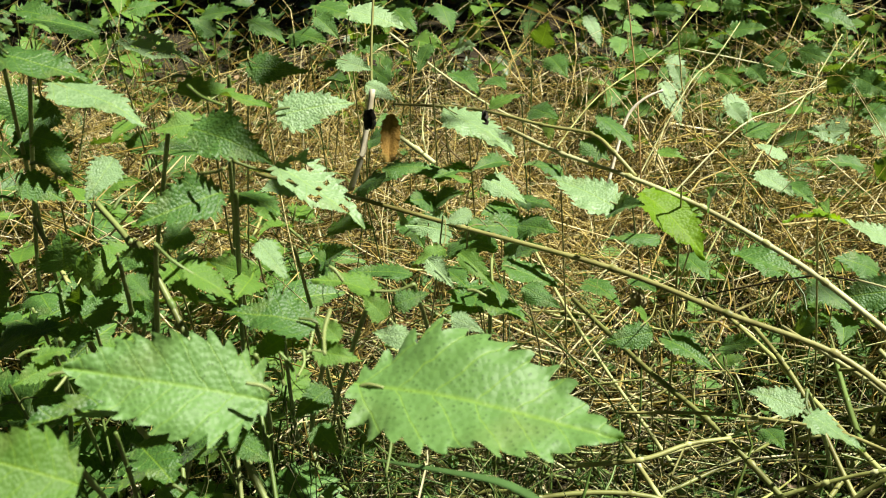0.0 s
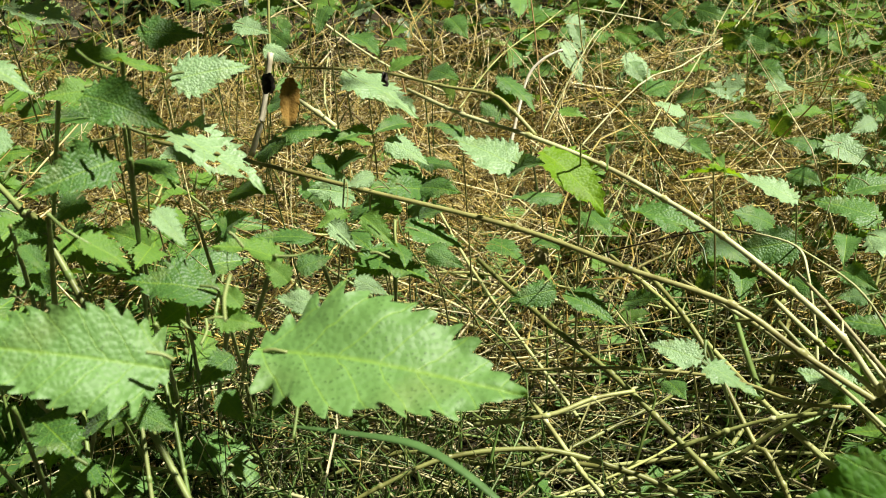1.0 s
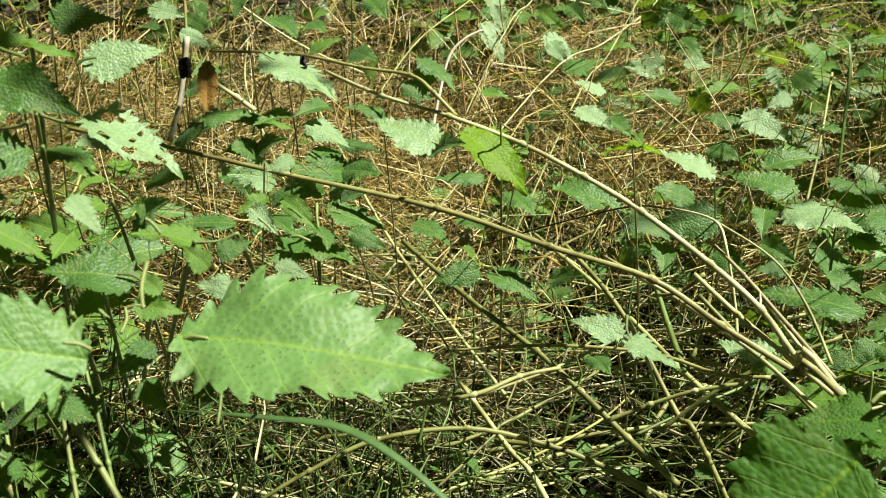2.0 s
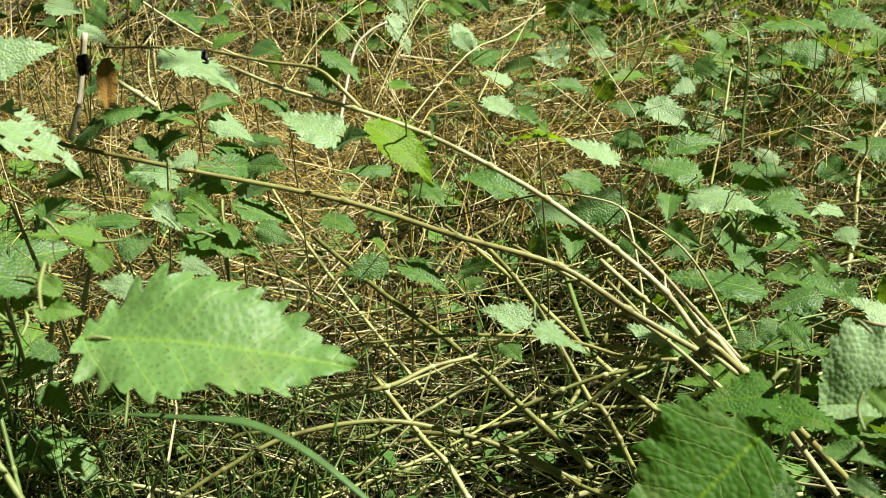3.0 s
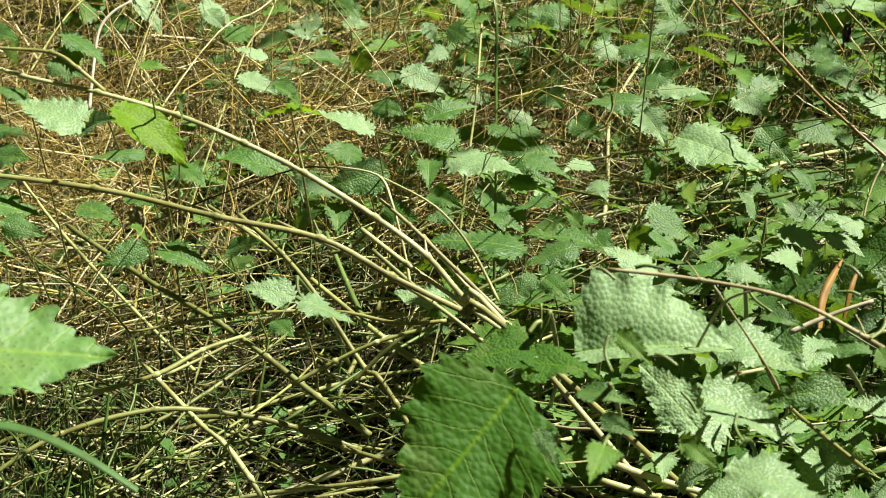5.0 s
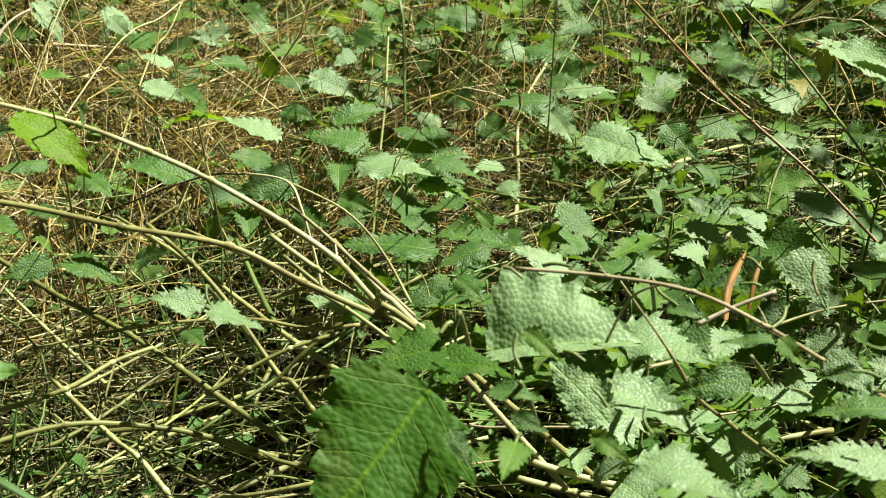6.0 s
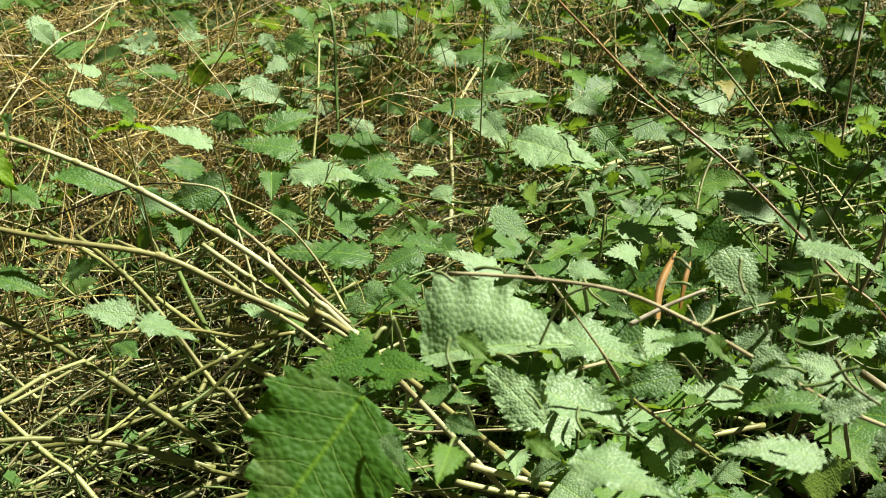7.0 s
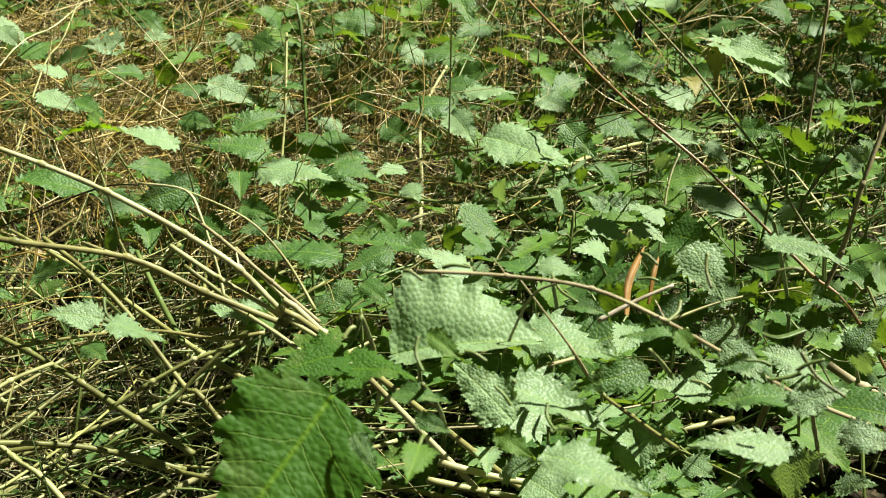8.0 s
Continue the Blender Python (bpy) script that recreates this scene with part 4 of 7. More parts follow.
nettle((0.700, 0.537, 0.000), (0.500, 0.425, 0.245), 0.0018, [
    ("p", (0.499, 0.403, 0.240), (0.497, 0.376, 0.245), (-0.589, 0.187, 0.786), 1.07),
    ("n", (0.493, 0.396, 0.236), (0.457, 0.392, 0.244), (0.230, -0.205, 0.951), 1.00),
    ("p", (0.491, 0.425, 0.232), (0.457, 0.432, 0.259), (0.382, -0.651, 0.656), 1.00),
    ("n", (0.530, 0.438, 0.233), (0.497, 0.439, 0.253), (0.400, -0.563, 0.723), 1.00),
    ("n", (0.475, 0.390, 0.239), (0.430, 0.387, 0.238), (-0.002, -0.221, 0.975), 1.00),
    ("p", (0.474, 0.439, 0.234), (0.498, 0.406, 0.259), (-0.814, -0.156, 0.559), 1.02),
], "low nettle with broad leaves near the soil")
nettle((0.562, 0.710, 0.000), (0.471, 0.564, 0.241), 0.0018, [
    ("p", (0.464, 0.504, 0.231), (0.412, 0.509, 0.235), (-0.011, -0.634, 0.773), 1.17),
], "low nettle with broad leaves near the soil")
nettle((0.737, 0.667, 0.000), (0.588, 0.510, 0.240), 0.0018, [
    ("p", (0.599, 0.487, 0.236), (0.574, 0.464, 0.224), (-0.111, -0.389, 0.915), 1.60),
    ("p", (0.581, 0.489, 0.236), (0.575, 0.460, 0.234), (-0.483, 0.055, 0.874), 1.08),
], "low nettle with broad leaves near the soil")
nettle((0.583, 0.589, 0.000), (0.423, 0.484, 0.239), 0.0018, [
    ("p", (0.406, 0.488, 0.230), (0.391, 0.465, 0.229), (0.099, -0.128, 0.987), 0.98),
    ("p", (0.402, 0.462, 0.230), (0.411, 0.436, 0.251), (-0.684, 0.296, 0.667), 1.00),
    ("p", (0.408, 0.444, 0.234), (0.416, 0.404, 0.230), (-0.473, -0.173, 0.864), 1.24),
], "low nettle with broad leaves near the soil")
nettle((0.596, 0.590, 0.000), (0.511, 0.498, 0.234), 0.0018, [
    ("p", (0.511, 0.483, 0.230), (0.482, 0.473, 0.232), (0.088, 0.031, 0.996), 1.00),
], "low nettle with broad leaves near the soil")
nettle((-0.280, 0.939, 0.000), (-0.241, 0.710, 0.373), 0.0018, [
    ("n", (-0.243, 0.699, 0.369), (-0.238, 0.687, 0.401), (0.530, -0.762, -0.372), 1.48),
    ("y", (-0.233, 0.697, 0.361), (-0.190, 0.680, 0.383), (-0.491, -0.783, 0.382), 1.00),
    ("n", (-0.262, 0.701, 0.352), (-0.241, 0.671, 0.345), (0.098, -0.180, 0.979), 1.00),
    ("n", (-0.227, 0.669, 0.355), (-0.219, 0.654, 0.380), (-0.142, -0.860, -0.489), 1.00),
    ("n", (-0.219, 0.674, 0.362), (-0.238, 0.648, 0.361), (0.559, -0.432, 0.708), 1.32),
    ("n", (-0.279, 0.692, 0.353), (-0.303, 0.672, 0.367), (0.717, -0.523, 0.461), 1.05),
    ("n", (-0.285, 0.714, 0.361), (-0.304, 0.691, 0.368), (0.712, -0.420, 0.563), 1.00),
], "shaded nettle with dark leaves low down")
nettle((-0.308, 0.966, 0.000), (-0.186, 0.700, 0.369), 0.0018, [
    ("n", (-0.178, 0.703, 0.365), (-0.147, 0.684, 0.381), (-0.618, -0.421, 0.664), 1.00),
    ("n", (-0.177, 0.653, 0.361), (-0.200, 0.635, 0.379), (0.735, -0.558, 0.387), 1.08),
    ("y", (-0.201, 0.659, 0.361), (-0.195, 0.646, 0.391), (-0.037, -0.923, -0.382), 1.23),
    ("n", (-0.213, 0.663, 0.360), (-0.170, 0.644, 0.378), (-0.479, -0.342, 0.809), 1.00),
    ("n", (-0.216, 0.651, 0.349), (-0.236, 0.625, 0.347), (0.291, -0.274, 0.917), 1.00),
], "shaded nettle with dark leaves low down")
nettle((-0.286, 0.914, 0.000), (-0.251, 0.658, 0.361), 0.0018, [
    ("n", (-0.258, 0.649, 0.357), (-0.223, 0.624, 0.358), (-0.015, 0.005, 1.000), 1.00),
    ("n", (-0.269, 0.644, 0.342), (-0.221, 0.628, 0.365), (-0.483, -0.263, 0.835), 1.00),
], "shaded nettle with dark leaves low down")
nettle((-0.146, 0.854, 0.000), (-0.151, 0.609, 0.337), 0.0018, [
    ("n", (-0.156, 0.559, 0.321), (-0.157, 0.530, 0.314), (0.099, -0.242, 0.965), 1.60),
    ("n", (-0.146, 0.558, 0.318), (-0.113, 0.540, 0.337), (-0.529, -0.078, 0.845), 1.00),
], "shaded nettle with dark leaves low down")
nettle((-0.209, 0.829, 0.000), (-0.137, 0.571, 0.323), 0.0018, [
    ("n", (-0.136, 0.536, 0.313), (-0.153, 0.509, 0.310), (0.380, -0.343, 0.859), 1.36),
    ("y", (-0.170, 0.544, 0.315), (-0.134, 0.526, 0.335), (-0.497, -0.079, 0.864), 1.00),
], "shaded nettle with dark leaves low down")
nettle((0.827, 0.931, 0.000), (0.632, 0.738, 0.269), 0.0008, [
    ("p", (0.640, 0.709, 0.265), (0.614, 0.706, 0.286), (0.480, -0.724, 0.496), 1.00),
    ("p", (0.607, 0.679, 0.257), (0.599, 0.653, 0.257), (-0.422, 0.124, 0.898), 1.06),
    ("p", (0.611, 0.767, 0.252), (0.608, 0.752, 0.280), (-0.979, -0.138, -0.147), 1.00),
], "sunlit nettle shoot with pale small leaves")
nettle((0.623, 1.018, 0.000), (0.531, 0.866, 0.268), 0.0008, [
    ("p", (0.525, 0.866, 0.246), (0.503, 0.843, 0.238), (-0.101, -0.250, 0.963), 1.05),
    ("p", (0.548, 0.819, 0.259), (0.543, 0.787, 0.255), (-0.320, -0.066, 0.945), 1.00),
    ("p", (0.567, 0.858, 0.257), (0.532, 0.848, 0.257), (0.031, -0.131, 0.991), 1.00),
], "sunlit nettle shoot with pale small leaves")
nettle((0.716, 0.830, 0.000), (0.579, 0.662, 0.267), 0.0018, [
    ("n", (0.541, 0.690, 0.259), (0.506, 0.688, 0.271), (0.301, -0.357, 0.884), 1.00),
], "sunlit nettle shoot with pale small leaves")
nettle((0.669, 0.918, 0.000), (0.553, 0.754, 0.266), 0.0008, [
    ("p", (0.572, 0.744, 0.262), (0.543, 0.731, 0.261), (0.037, -0.160, 0.986), 1.00),
    ("p", (0.540, 0.725, 0.260), (0.534, 0.697, 0.261), (-0.179, 0.075, 0.981), 1.00),
    ("n", (0.518, 0.713, 0.256), (0.525, 0.689, 0.277), (-0.960, -0.023, 0.280), 1.00),
    ("n", (0.508, 0.753, 0.258), (0.479, 0.739, 0.257), (-0.062, 0.061, 0.996), 1.00),
    ("n", (0.501, 0.739, 0.253), (0.499, 0.705, 0.247), (-0.440, -0.120, 0.890), 1.23),
], "sunlit nettle shoot with pale small leaves")
nettle((0.844, 0.971, 0.000), (0.726, 0.811, 0.260), 0.0008, [
    ("p", (0.726, 0.796, 0.256), (0.705, 0.775, 0.252), (-0.550, 0.392, 0.737), 1.00),
], "sunlit nettle shoot with pale small leaves")
nettle((0.796, 0.973, 0.000), (0.619, 0.842, 0.255), 0.0008, [
    ("n", (0.619, 0.827, 0.251), (0.597, 0.824, 0.276), (0.085, -0.995, -0.045), 0.98),
], "sunlit nettle shoot with pale small leaves")
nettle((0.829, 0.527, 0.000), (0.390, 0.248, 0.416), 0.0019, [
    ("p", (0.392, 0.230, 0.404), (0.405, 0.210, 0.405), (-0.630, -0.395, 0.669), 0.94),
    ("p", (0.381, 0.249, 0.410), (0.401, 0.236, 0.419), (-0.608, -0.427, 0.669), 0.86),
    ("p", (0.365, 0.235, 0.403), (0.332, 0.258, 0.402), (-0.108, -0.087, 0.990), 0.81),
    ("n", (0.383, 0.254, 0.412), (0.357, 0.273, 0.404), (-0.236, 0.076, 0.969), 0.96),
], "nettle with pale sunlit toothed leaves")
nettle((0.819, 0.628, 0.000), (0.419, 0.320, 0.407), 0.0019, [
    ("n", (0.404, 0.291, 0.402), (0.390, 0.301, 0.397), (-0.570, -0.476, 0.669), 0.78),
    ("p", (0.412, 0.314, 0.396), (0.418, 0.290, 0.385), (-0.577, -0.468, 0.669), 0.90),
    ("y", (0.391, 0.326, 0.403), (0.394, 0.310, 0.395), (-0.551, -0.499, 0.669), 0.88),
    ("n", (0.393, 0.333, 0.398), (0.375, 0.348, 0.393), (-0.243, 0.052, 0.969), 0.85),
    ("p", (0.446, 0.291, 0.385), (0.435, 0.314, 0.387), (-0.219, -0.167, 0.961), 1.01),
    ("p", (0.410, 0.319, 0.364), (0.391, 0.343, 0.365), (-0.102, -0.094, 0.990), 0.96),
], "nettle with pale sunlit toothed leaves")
nettle((0.550, 0.742, 0.000), (0.250, 0.327, 0.418), 0.0019, [
    ("y", (0.230, 0.297, 0.414), (0.214, 0.281, 0.412), (0.100, -0.227, 0.969), 1.03),
    ("n", (0.242, 0.318, 0.410), (0.252, 0.307, 0.406), (-0.417, -0.615, 0.669), 0.93),
    ("n", (0.215, 0.320, 0.410), (0.218, 0.307, 0.398), (-0.375, -0.642, 0.669), 0.82),
    ("n", (0.246, 0.342, 0.406), (0.264, 0.326, 0.405), (-0.077, -0.116, 0.990), 0.70),
    ("y", (0.277, 0.311, 0.395), (0.286, 0.295, 0.388), (-0.467, -0.578, 0.669), 0.89),
], "nettle shoot with bright young leaves")
nettle((0.656, 0.652, 0.000), (0.302, 0.306, 0.390), 0.0019, [
    ("p", (0.294, 0.297, 0.386), (0.314, 0.256, 0.383), (-0.096, -0.100, 0.990), 0.93),
], "nettle with pale sunlit toothed leaves")
nettle((0.792, 0.653, 0.000), (0.372, 0.324, 0.400), 0.0019, [
    ("n", (0.363, 0.316, 0.396), (0.333, 0.332, 0.386), (-0.513, -0.538, 0.669), 0.83),
], "nettle with dark green toothed leaves")
nettle((0.900, 0.617, 0.000), (0.548, 0.364, 0.367), 0.0009, [
    ("n", (0.532, 0.331, 0.349), (0.552, 0.329, 0.366), (-0.618, -0.412, 0.669), 1.03),
    ("n", (0.538, 0.369, 0.350), (0.549, 0.349, 0.346), (-0.603, -0.434, 0.669), 0.94),
    ("n", (0.545, 0.370, 0.363), (0.554, 0.352, 0.360), (-0.604, -0.433, 0.669), 1.01),
], "nettle with dark green toothed leaves", OLIVE_STEM)
nettle((-0.266, 0.884, 0.000), (-0.129, 0.351, 0.454), 0.0019, [
    ("y", (-0.125, 0.340, 0.450), (-0.166, 0.336, 0.465), (0.294, -0.682, 0.669), 1.21),
], "nettle shoot with bright young leaves")
nettle((0.829, 0.645, 0.000), (0.438, 0.349, 0.381), 0.0019, [
    ("p", (0.429, 0.341, 0.377), (0.450, 0.336, 0.391), (-0.566, -0.482, 0.669), 0.97),
], "nettle with pale sunlit toothed leaves")
nettle((0.936, 0.672, 0.000), (0.478, 0.353, 0.430), 0.0019, [
    ("p", (0.468, 0.346, 0.426), (0.483, 0.307, 0.424), (-0.111, -0.084, 0.990), 0.70),
], "nettle with pale sunlit toothed leaves")
nettle((0.653, 0.715, 0.000), (0.329, 0.368, 0.372), 0.0019, [
    ("P", (0.313, 0.348, 0.368), (0.300, 0.378, 0.386), (-0.444, -0.596, 0.669), 0.96),
    ("p", (0.330, 0.370, 0.367), (0.359, 0.328, 0.354), (0.066, -0.239, 0.969), 0.86),
], "tall nettle with one very large pale hairy leaf")
nettle((0.516, 0.821, 0.000), (0.252, 0.381, 0.422), 0.0019, [
    ("N", (0.222, 0.356, 0.402), (0.163, 0.340, 0.358), (-0.310, -0.675, 0.669), 1.35),
    ("N", (0.239, 0.382, 0.398), (0.269, 0.360, 0.397), (-0.089, -0.149, 0.985), 0.98),
    ("N", (0.246, 0.384, 0.403), (0.212, 0.390, 0.399), (-0.155, -0.305, 0.940), 1.00),
    ("y", (0.274, 0.360, 0.418), (0.283, 0.345, 0.409), (-0.422, -0.612, 0.669), 0.91),
], "tall nettle with very large hairy toothed leaves")
nettle((0.702, 0.774, 0.000), (0.389, 0.418, 0.389), 0.0019, [
    ("n", (0.385, 0.397, 0.385), (0.398, 0.380, 0.383), (-0.230, -0.253, 0.940), 0.99),
    ("p", (0.377, 0.422, 0.359), (0.406, 0.376, 0.354), (-0.205, -0.231, 0.951), 0.99),
], "nettle with pale sunlit toothed leaves")
nettle((-0.164, 0.984, 0.000), (-0.076, 0.429, 0.451), 0.0019, [
    ("M", (-0.071, 0.401, 0.447), (-0.143, 0.396, 0.463), (0.193, -0.718, 0.669), 0.96),
    ("n", (-0.084, 0.418, 0.417), (-0.070, 0.414, 0.410), (0.135, -0.731, 0.669), 1.23),
    ("M", (-0.031, 0.427, 0.438), (0.070, 0.397, 0.429), (-0.017, -0.342, 0.940), 0.99),
    ("n", (-0.111, 0.422, 0.433), (-0.168, 0.401, 0.432), (0.045, -0.132, 0.990), 0.82),
], "tall nettle with two very large hairy toothed leaves")
nettle((0.575, 0.805, 0.000), (0.312, 0.426, 0.375), 0.0019, [
    ("F", (0.305, 0.417, 0.371), (0.359, 0.384, 0.377), (-0.442, -0.597, 0.669), 1.10),
], "tall nettle with one huge folded pale leaf")
nettle((0.890, 0.730, 0.000), (0.543, 0.435, 0.379), 0.0009, [
    ("p", (0.560, 0.422, 0.373), (0.566, 0.392, 0.369), (-0.244, -0.189, 0.951), 0.98),
    ("p", (0.507, 0.432, 0.375), (0.507, 0.401, 0.351), (-0.554, -0.496, 0.669), 1.23),
], "nettle with pale sunlit toothed leaves", OLIVE_STEM)
nettle((-0.290, 1.051, 0.000), (-0.121, 0.464, 0.485), 0.0019, [
    ("n", (-0.127, 0.441, 0.481), (-0.118, 0.438, 0.470), (0.574, -0.545, 0.611), 0.80),
    ("y", (-0.109, 0.465, 0.473), (-0.088, 0.462, 0.458), (0.493, -0.362, 0.791), 1.00),
], "nettle shoot with bright young leaves")
nettle((-0.135, 1.024, 0.000), (-0.047, 0.468, 0.447), 0.0019, [
    ("n", (-0.054, 0.442, 0.409), (-0.044, 0.434, 0.399), (0.083, -0.738, 0.669), 1.16),
    ("n", (-0.052, 0.468, 0.413), (-0.066, 0.458, 0.404), (0.094, -0.737, 0.669), 1.19),
    ("y", (-0.055, 0.458, 0.438), (-0.035, 0.456, 0.434), (0.073, -0.740, 0.669), 1.00),
    ("n", (-0.023, 0.455, 0.428), (-0.035, 0.450, 0.423), (0.048, -0.742, 0.669), 1.16),
    ("y", (-0.045, 0.459, 0.443), (-0.055, 0.465, 0.451), (0.080, -0.739, 0.669), 1.13),
], "nettle shoot with bright young leaves")
nettle((-0.366, 0.988, 0.000), (-0.172, 0.478, 0.433), 0.0019, [
    ("y", (-0.148, 0.464, 0.426), (-0.172, 0.458, 0.427), (0.144, -0.414, 0.899), 0.99),
    ("y", (-0.174, 0.469, 0.425), (-0.189, 0.458, 0.420), (0.271, -0.692, 0.669), 1.04),
    ("y", (-0.181, 0.467, 0.429), (-0.165, 0.474, 0.430), (0.118, -0.321, 0.940), 0.98),
], "nettle shoot with bright young leaves")
nettle((-0.212, 1.114, 0.000), (-0.094, 0.509, 0.492), 0.0019, [
    ("p", (-0.079, 0.475, 0.481), (-0.067, 0.469, 0.465), (0.506, -0.609, 0.611), 0.91),
    ("n", (-0.104, 0.519, 0.488), (-0.141, 0.500, 0.478), (0.175, -0.722, 0.669), 0.96),
], "nettle with pale sunlit toothed leaves")
nettle((-0.121, 1.059, 0.000), (-0.032, 0.502, 0.446), 0.0019, [
    ("p", (-0.016, 0.479, 0.433), (-0.032, 0.481, 0.435), (0.037, -0.742, 0.669), 1.03),
    ("y", (-0.026, 0.483, 0.442), (-0.037, 0.489, 0.450), (0.048, -0.742, 0.669), 1.30),
    ("n", (-0.022, 0.504, 0.438), (-0.006, 0.508, 0.442), (0.021, -0.743, 0.669), 1.09),
    ("n", (-0.061, 0.495, 0.433), (-0.102, 0.498, 0.437), (0.066, -0.401, 0.914), 0.99),
], "nettle with pale sunlit toothed leaves")
nettle((-0.143, 1.036, 0.000), (-0.076, 0.506, 0.429), 0.0019, [
    ("n", (-0.075, 0.494, 0.425), (-0.089, 0.485, 0.418), (0.123, -0.733, 0.669), 1.08),
], "nettle with dark green toothed leaves")
nettle((0.380, 0.971, 0.000), (0.180, 0.516, 0.385), 0.0019, [
    ("p", (0.177, 0.504, 0.378), (0.202, 0.490, 0.365), (0.348, -0.246, 0.905), 1.00),
    ("p", (0.174, 0.505, 0.381), (0.150, 0.518, 0.384), (-0.095, -0.362, 0.927), 1.00),
], "nettle with pale sunlit toothed leaves")
nettle((-0.328, 1.173, 0.000), (-0.128, 0.541, 0.520), 0.0019, [
    ("p", (-0.150, 0.515, 0.505), (-0.160, 0.498, 0.491), (0.217, -0.711, 0.669), 1.06),
    ("n", (-0.114, 0.528, 0.516), (-0.078, 0.521, 0.501), (0.134, -0.731, 0.669), 0.92),
    ("y", (-0.111, 0.545, 0.513), (-0.138, 0.537, 0.511), (0.119, -0.516, 0.848), 0.99),
], "nettle with pale sunlit toothed leaves")
nettle((-0.298, 1.074, 0.000), (-0.158, 0.533, 0.451), 0.0019, [
    ("n", (-0.172, 0.515, 0.426), (-0.155, 0.523, 0.429), (0.223, -0.709, 0.669), 1.35),
    ("n", (-0.138, 0.529, 0.447), (-0.161, 0.537, 0.449), (-0.208, -0.764, 0.611), 1.00),
], "nettle with dark green toothed leaves")
nettle((0.019, 1.089, 0.000), (-0.015, 0.561, 0.422), 0.0019, [
    ("p", (0.005, 0.539, 0.414), (0.021, 0.533, 0.408), (-0.018, -0.743, 0.669), 0.92),
    ("y", (-0.034, 0.559, 0.418), (-0.068, 0.559, 0.426), (0.222, -0.112, 0.969), 0.99),
], "nettle with pale sunlit toothed leaves")
nettle((0.891, 0.809, 0.000), (0.592, 0.561, 0.289), 0.0009, [
    ("n", (0.584, 0.552, 0.285), (0.564, 0.559, 0.275), (-0.515, -0.535, 0.669), 0.99),
], "nettle with dark green toothed leaves", OLIVE_STEM)
nettle((-0.446, 1.198, 0.000), (-0.202, 0.571, 0.532), 0.0019, [
    ("n", (-0.207, 0.553, 0.482), (-0.185, 0.551, 0.471), (0.248, -0.700, 0.669), 1.09),
    ("n", (-0.202, 0.564, 0.501), (-0.184, 0.558, 0.498), (-0.164, -0.774, 0.611), 1.08),
    ("p", (-0.187, 0.562, 0.528), (-0.141, 0.547, 0.511), (0.276, -0.200, 0.940), 0.99),
], "nettle with pale sunlit toothed leaves")
nettle((-0.198, 1.180, 0.000), (-0.111, 0.590, 0.480), 0.0019, [
    ("n", (-0.132, 0.570, 0.451), (-0.142, 0.547, 0.445), (0.523, -0.425, 0.739), 1.00),
    ("e", (-0.086, 0.587, 0.476), (-0.040, 0.568, 0.449), (0.432, -0.206, 0.878), 0.99),
], "nettle with pale leaves eaten by insects")
nettle((-0.405, 1.217, 0.000), (-0.219, 0.581, 0.544), 0.0019, [
    ("n", (-0.215, 0.570, 0.540), (-0.172, 0.571, 0.525), (0.304, -0.250, 0.919), 0.98),
], "nettle with dark green toothed leaves")
nettle((-0.260, 1.241, 0.000), (-0.110, 0.599, 0.522), 0.0019, [
    ("y", (-0.132, 0.586, 0.518), (-0.087, 0.587, 0.508), (0.229, -0.096, 0.969), 0.88),
    ("p", (-0.083, 0.587, 0.505), (-0.045, 0.596, 0.509), (0.078, -0.715, 0.695), 0.99),
], "nettle with pale sunlit toothed leaves")
nettle((1.059, 0.864, 0.000), (0.745, 0.633, 0.287), 0.0009, [
    ("p", (0.736, 0.600, 0.278), (0.723, 0.646, 0.282), (-0.154, -0.139, 0.978), 1.01),
    ("p", (0.736, 0.650, 0.283), (0.742, 0.609, 0.278), (-0.155, -0.139, 0.978), 0.99),
], "nettle with pale sunlit toothed leaves", OLIVE_STEM)
nettle((0.825, 0.943, 0.000), (0.533, 0.646, 0.308), 0.0009, [
    ("p", (0.530, 0.601, 0.282), (0.549, 0.573, 0.278), (-0.222, -0.260, 0.940), 1.00),
    ("y", (0.532, 0.643, 0.286), (0.527, 0.652, 0.290), (-0.450, -0.591, 0.669), 1.05),
    ("y", (0.535, 0.646, 0.294), (0.545, 0.642, 0.297), (-0.458, -0.586, 0.669), 1.04),
    ("p", (0.486, 0.628, 0.275), (0.456, 0.659, 0.286), (0.058, -0.285, 0.957), 0.98),
    ("y", (0.535, 0.650, 0.304), (0.544, 0.653, 0.313), (-0.454, -0.588, 0.669), 0.90),
    ("y", (0.534, 0.651, 0.304), (0.531, 0.661, 0.311), (-0.448, -0.593, 0.669), 0.88),
], "nettle with pale sunlit toothed leaves", OLIVE_STEM)
nettle((0.797, 1.119, 0.000), (0.447, 0.611, 0.503), 0.0009, [
    ("n", (0.440, 0.601, 0.499), (0.433, 0.566, 0.483), (-0.248, -0.361, 0.899), 1.00),
], "nettle with dark green toothed leaves", OLIVE_STEM)
nettle((0.584, 0.960, 0.000), (0.371, 0.628, 0.309), 0.0009, [
    ("n", (0.371, 0.605, 0.305), (0.349, 0.599, 0.288), (-0.355, -0.653, 0.669), 0.88),
    ("n", (0.359, 0.630, 0.276), (0.379, 0.627, 0.284), (-0.351, -0.655, 0.669), 0.94),
], "nettle with dark green toothed leaves", OLIVE_STEM)
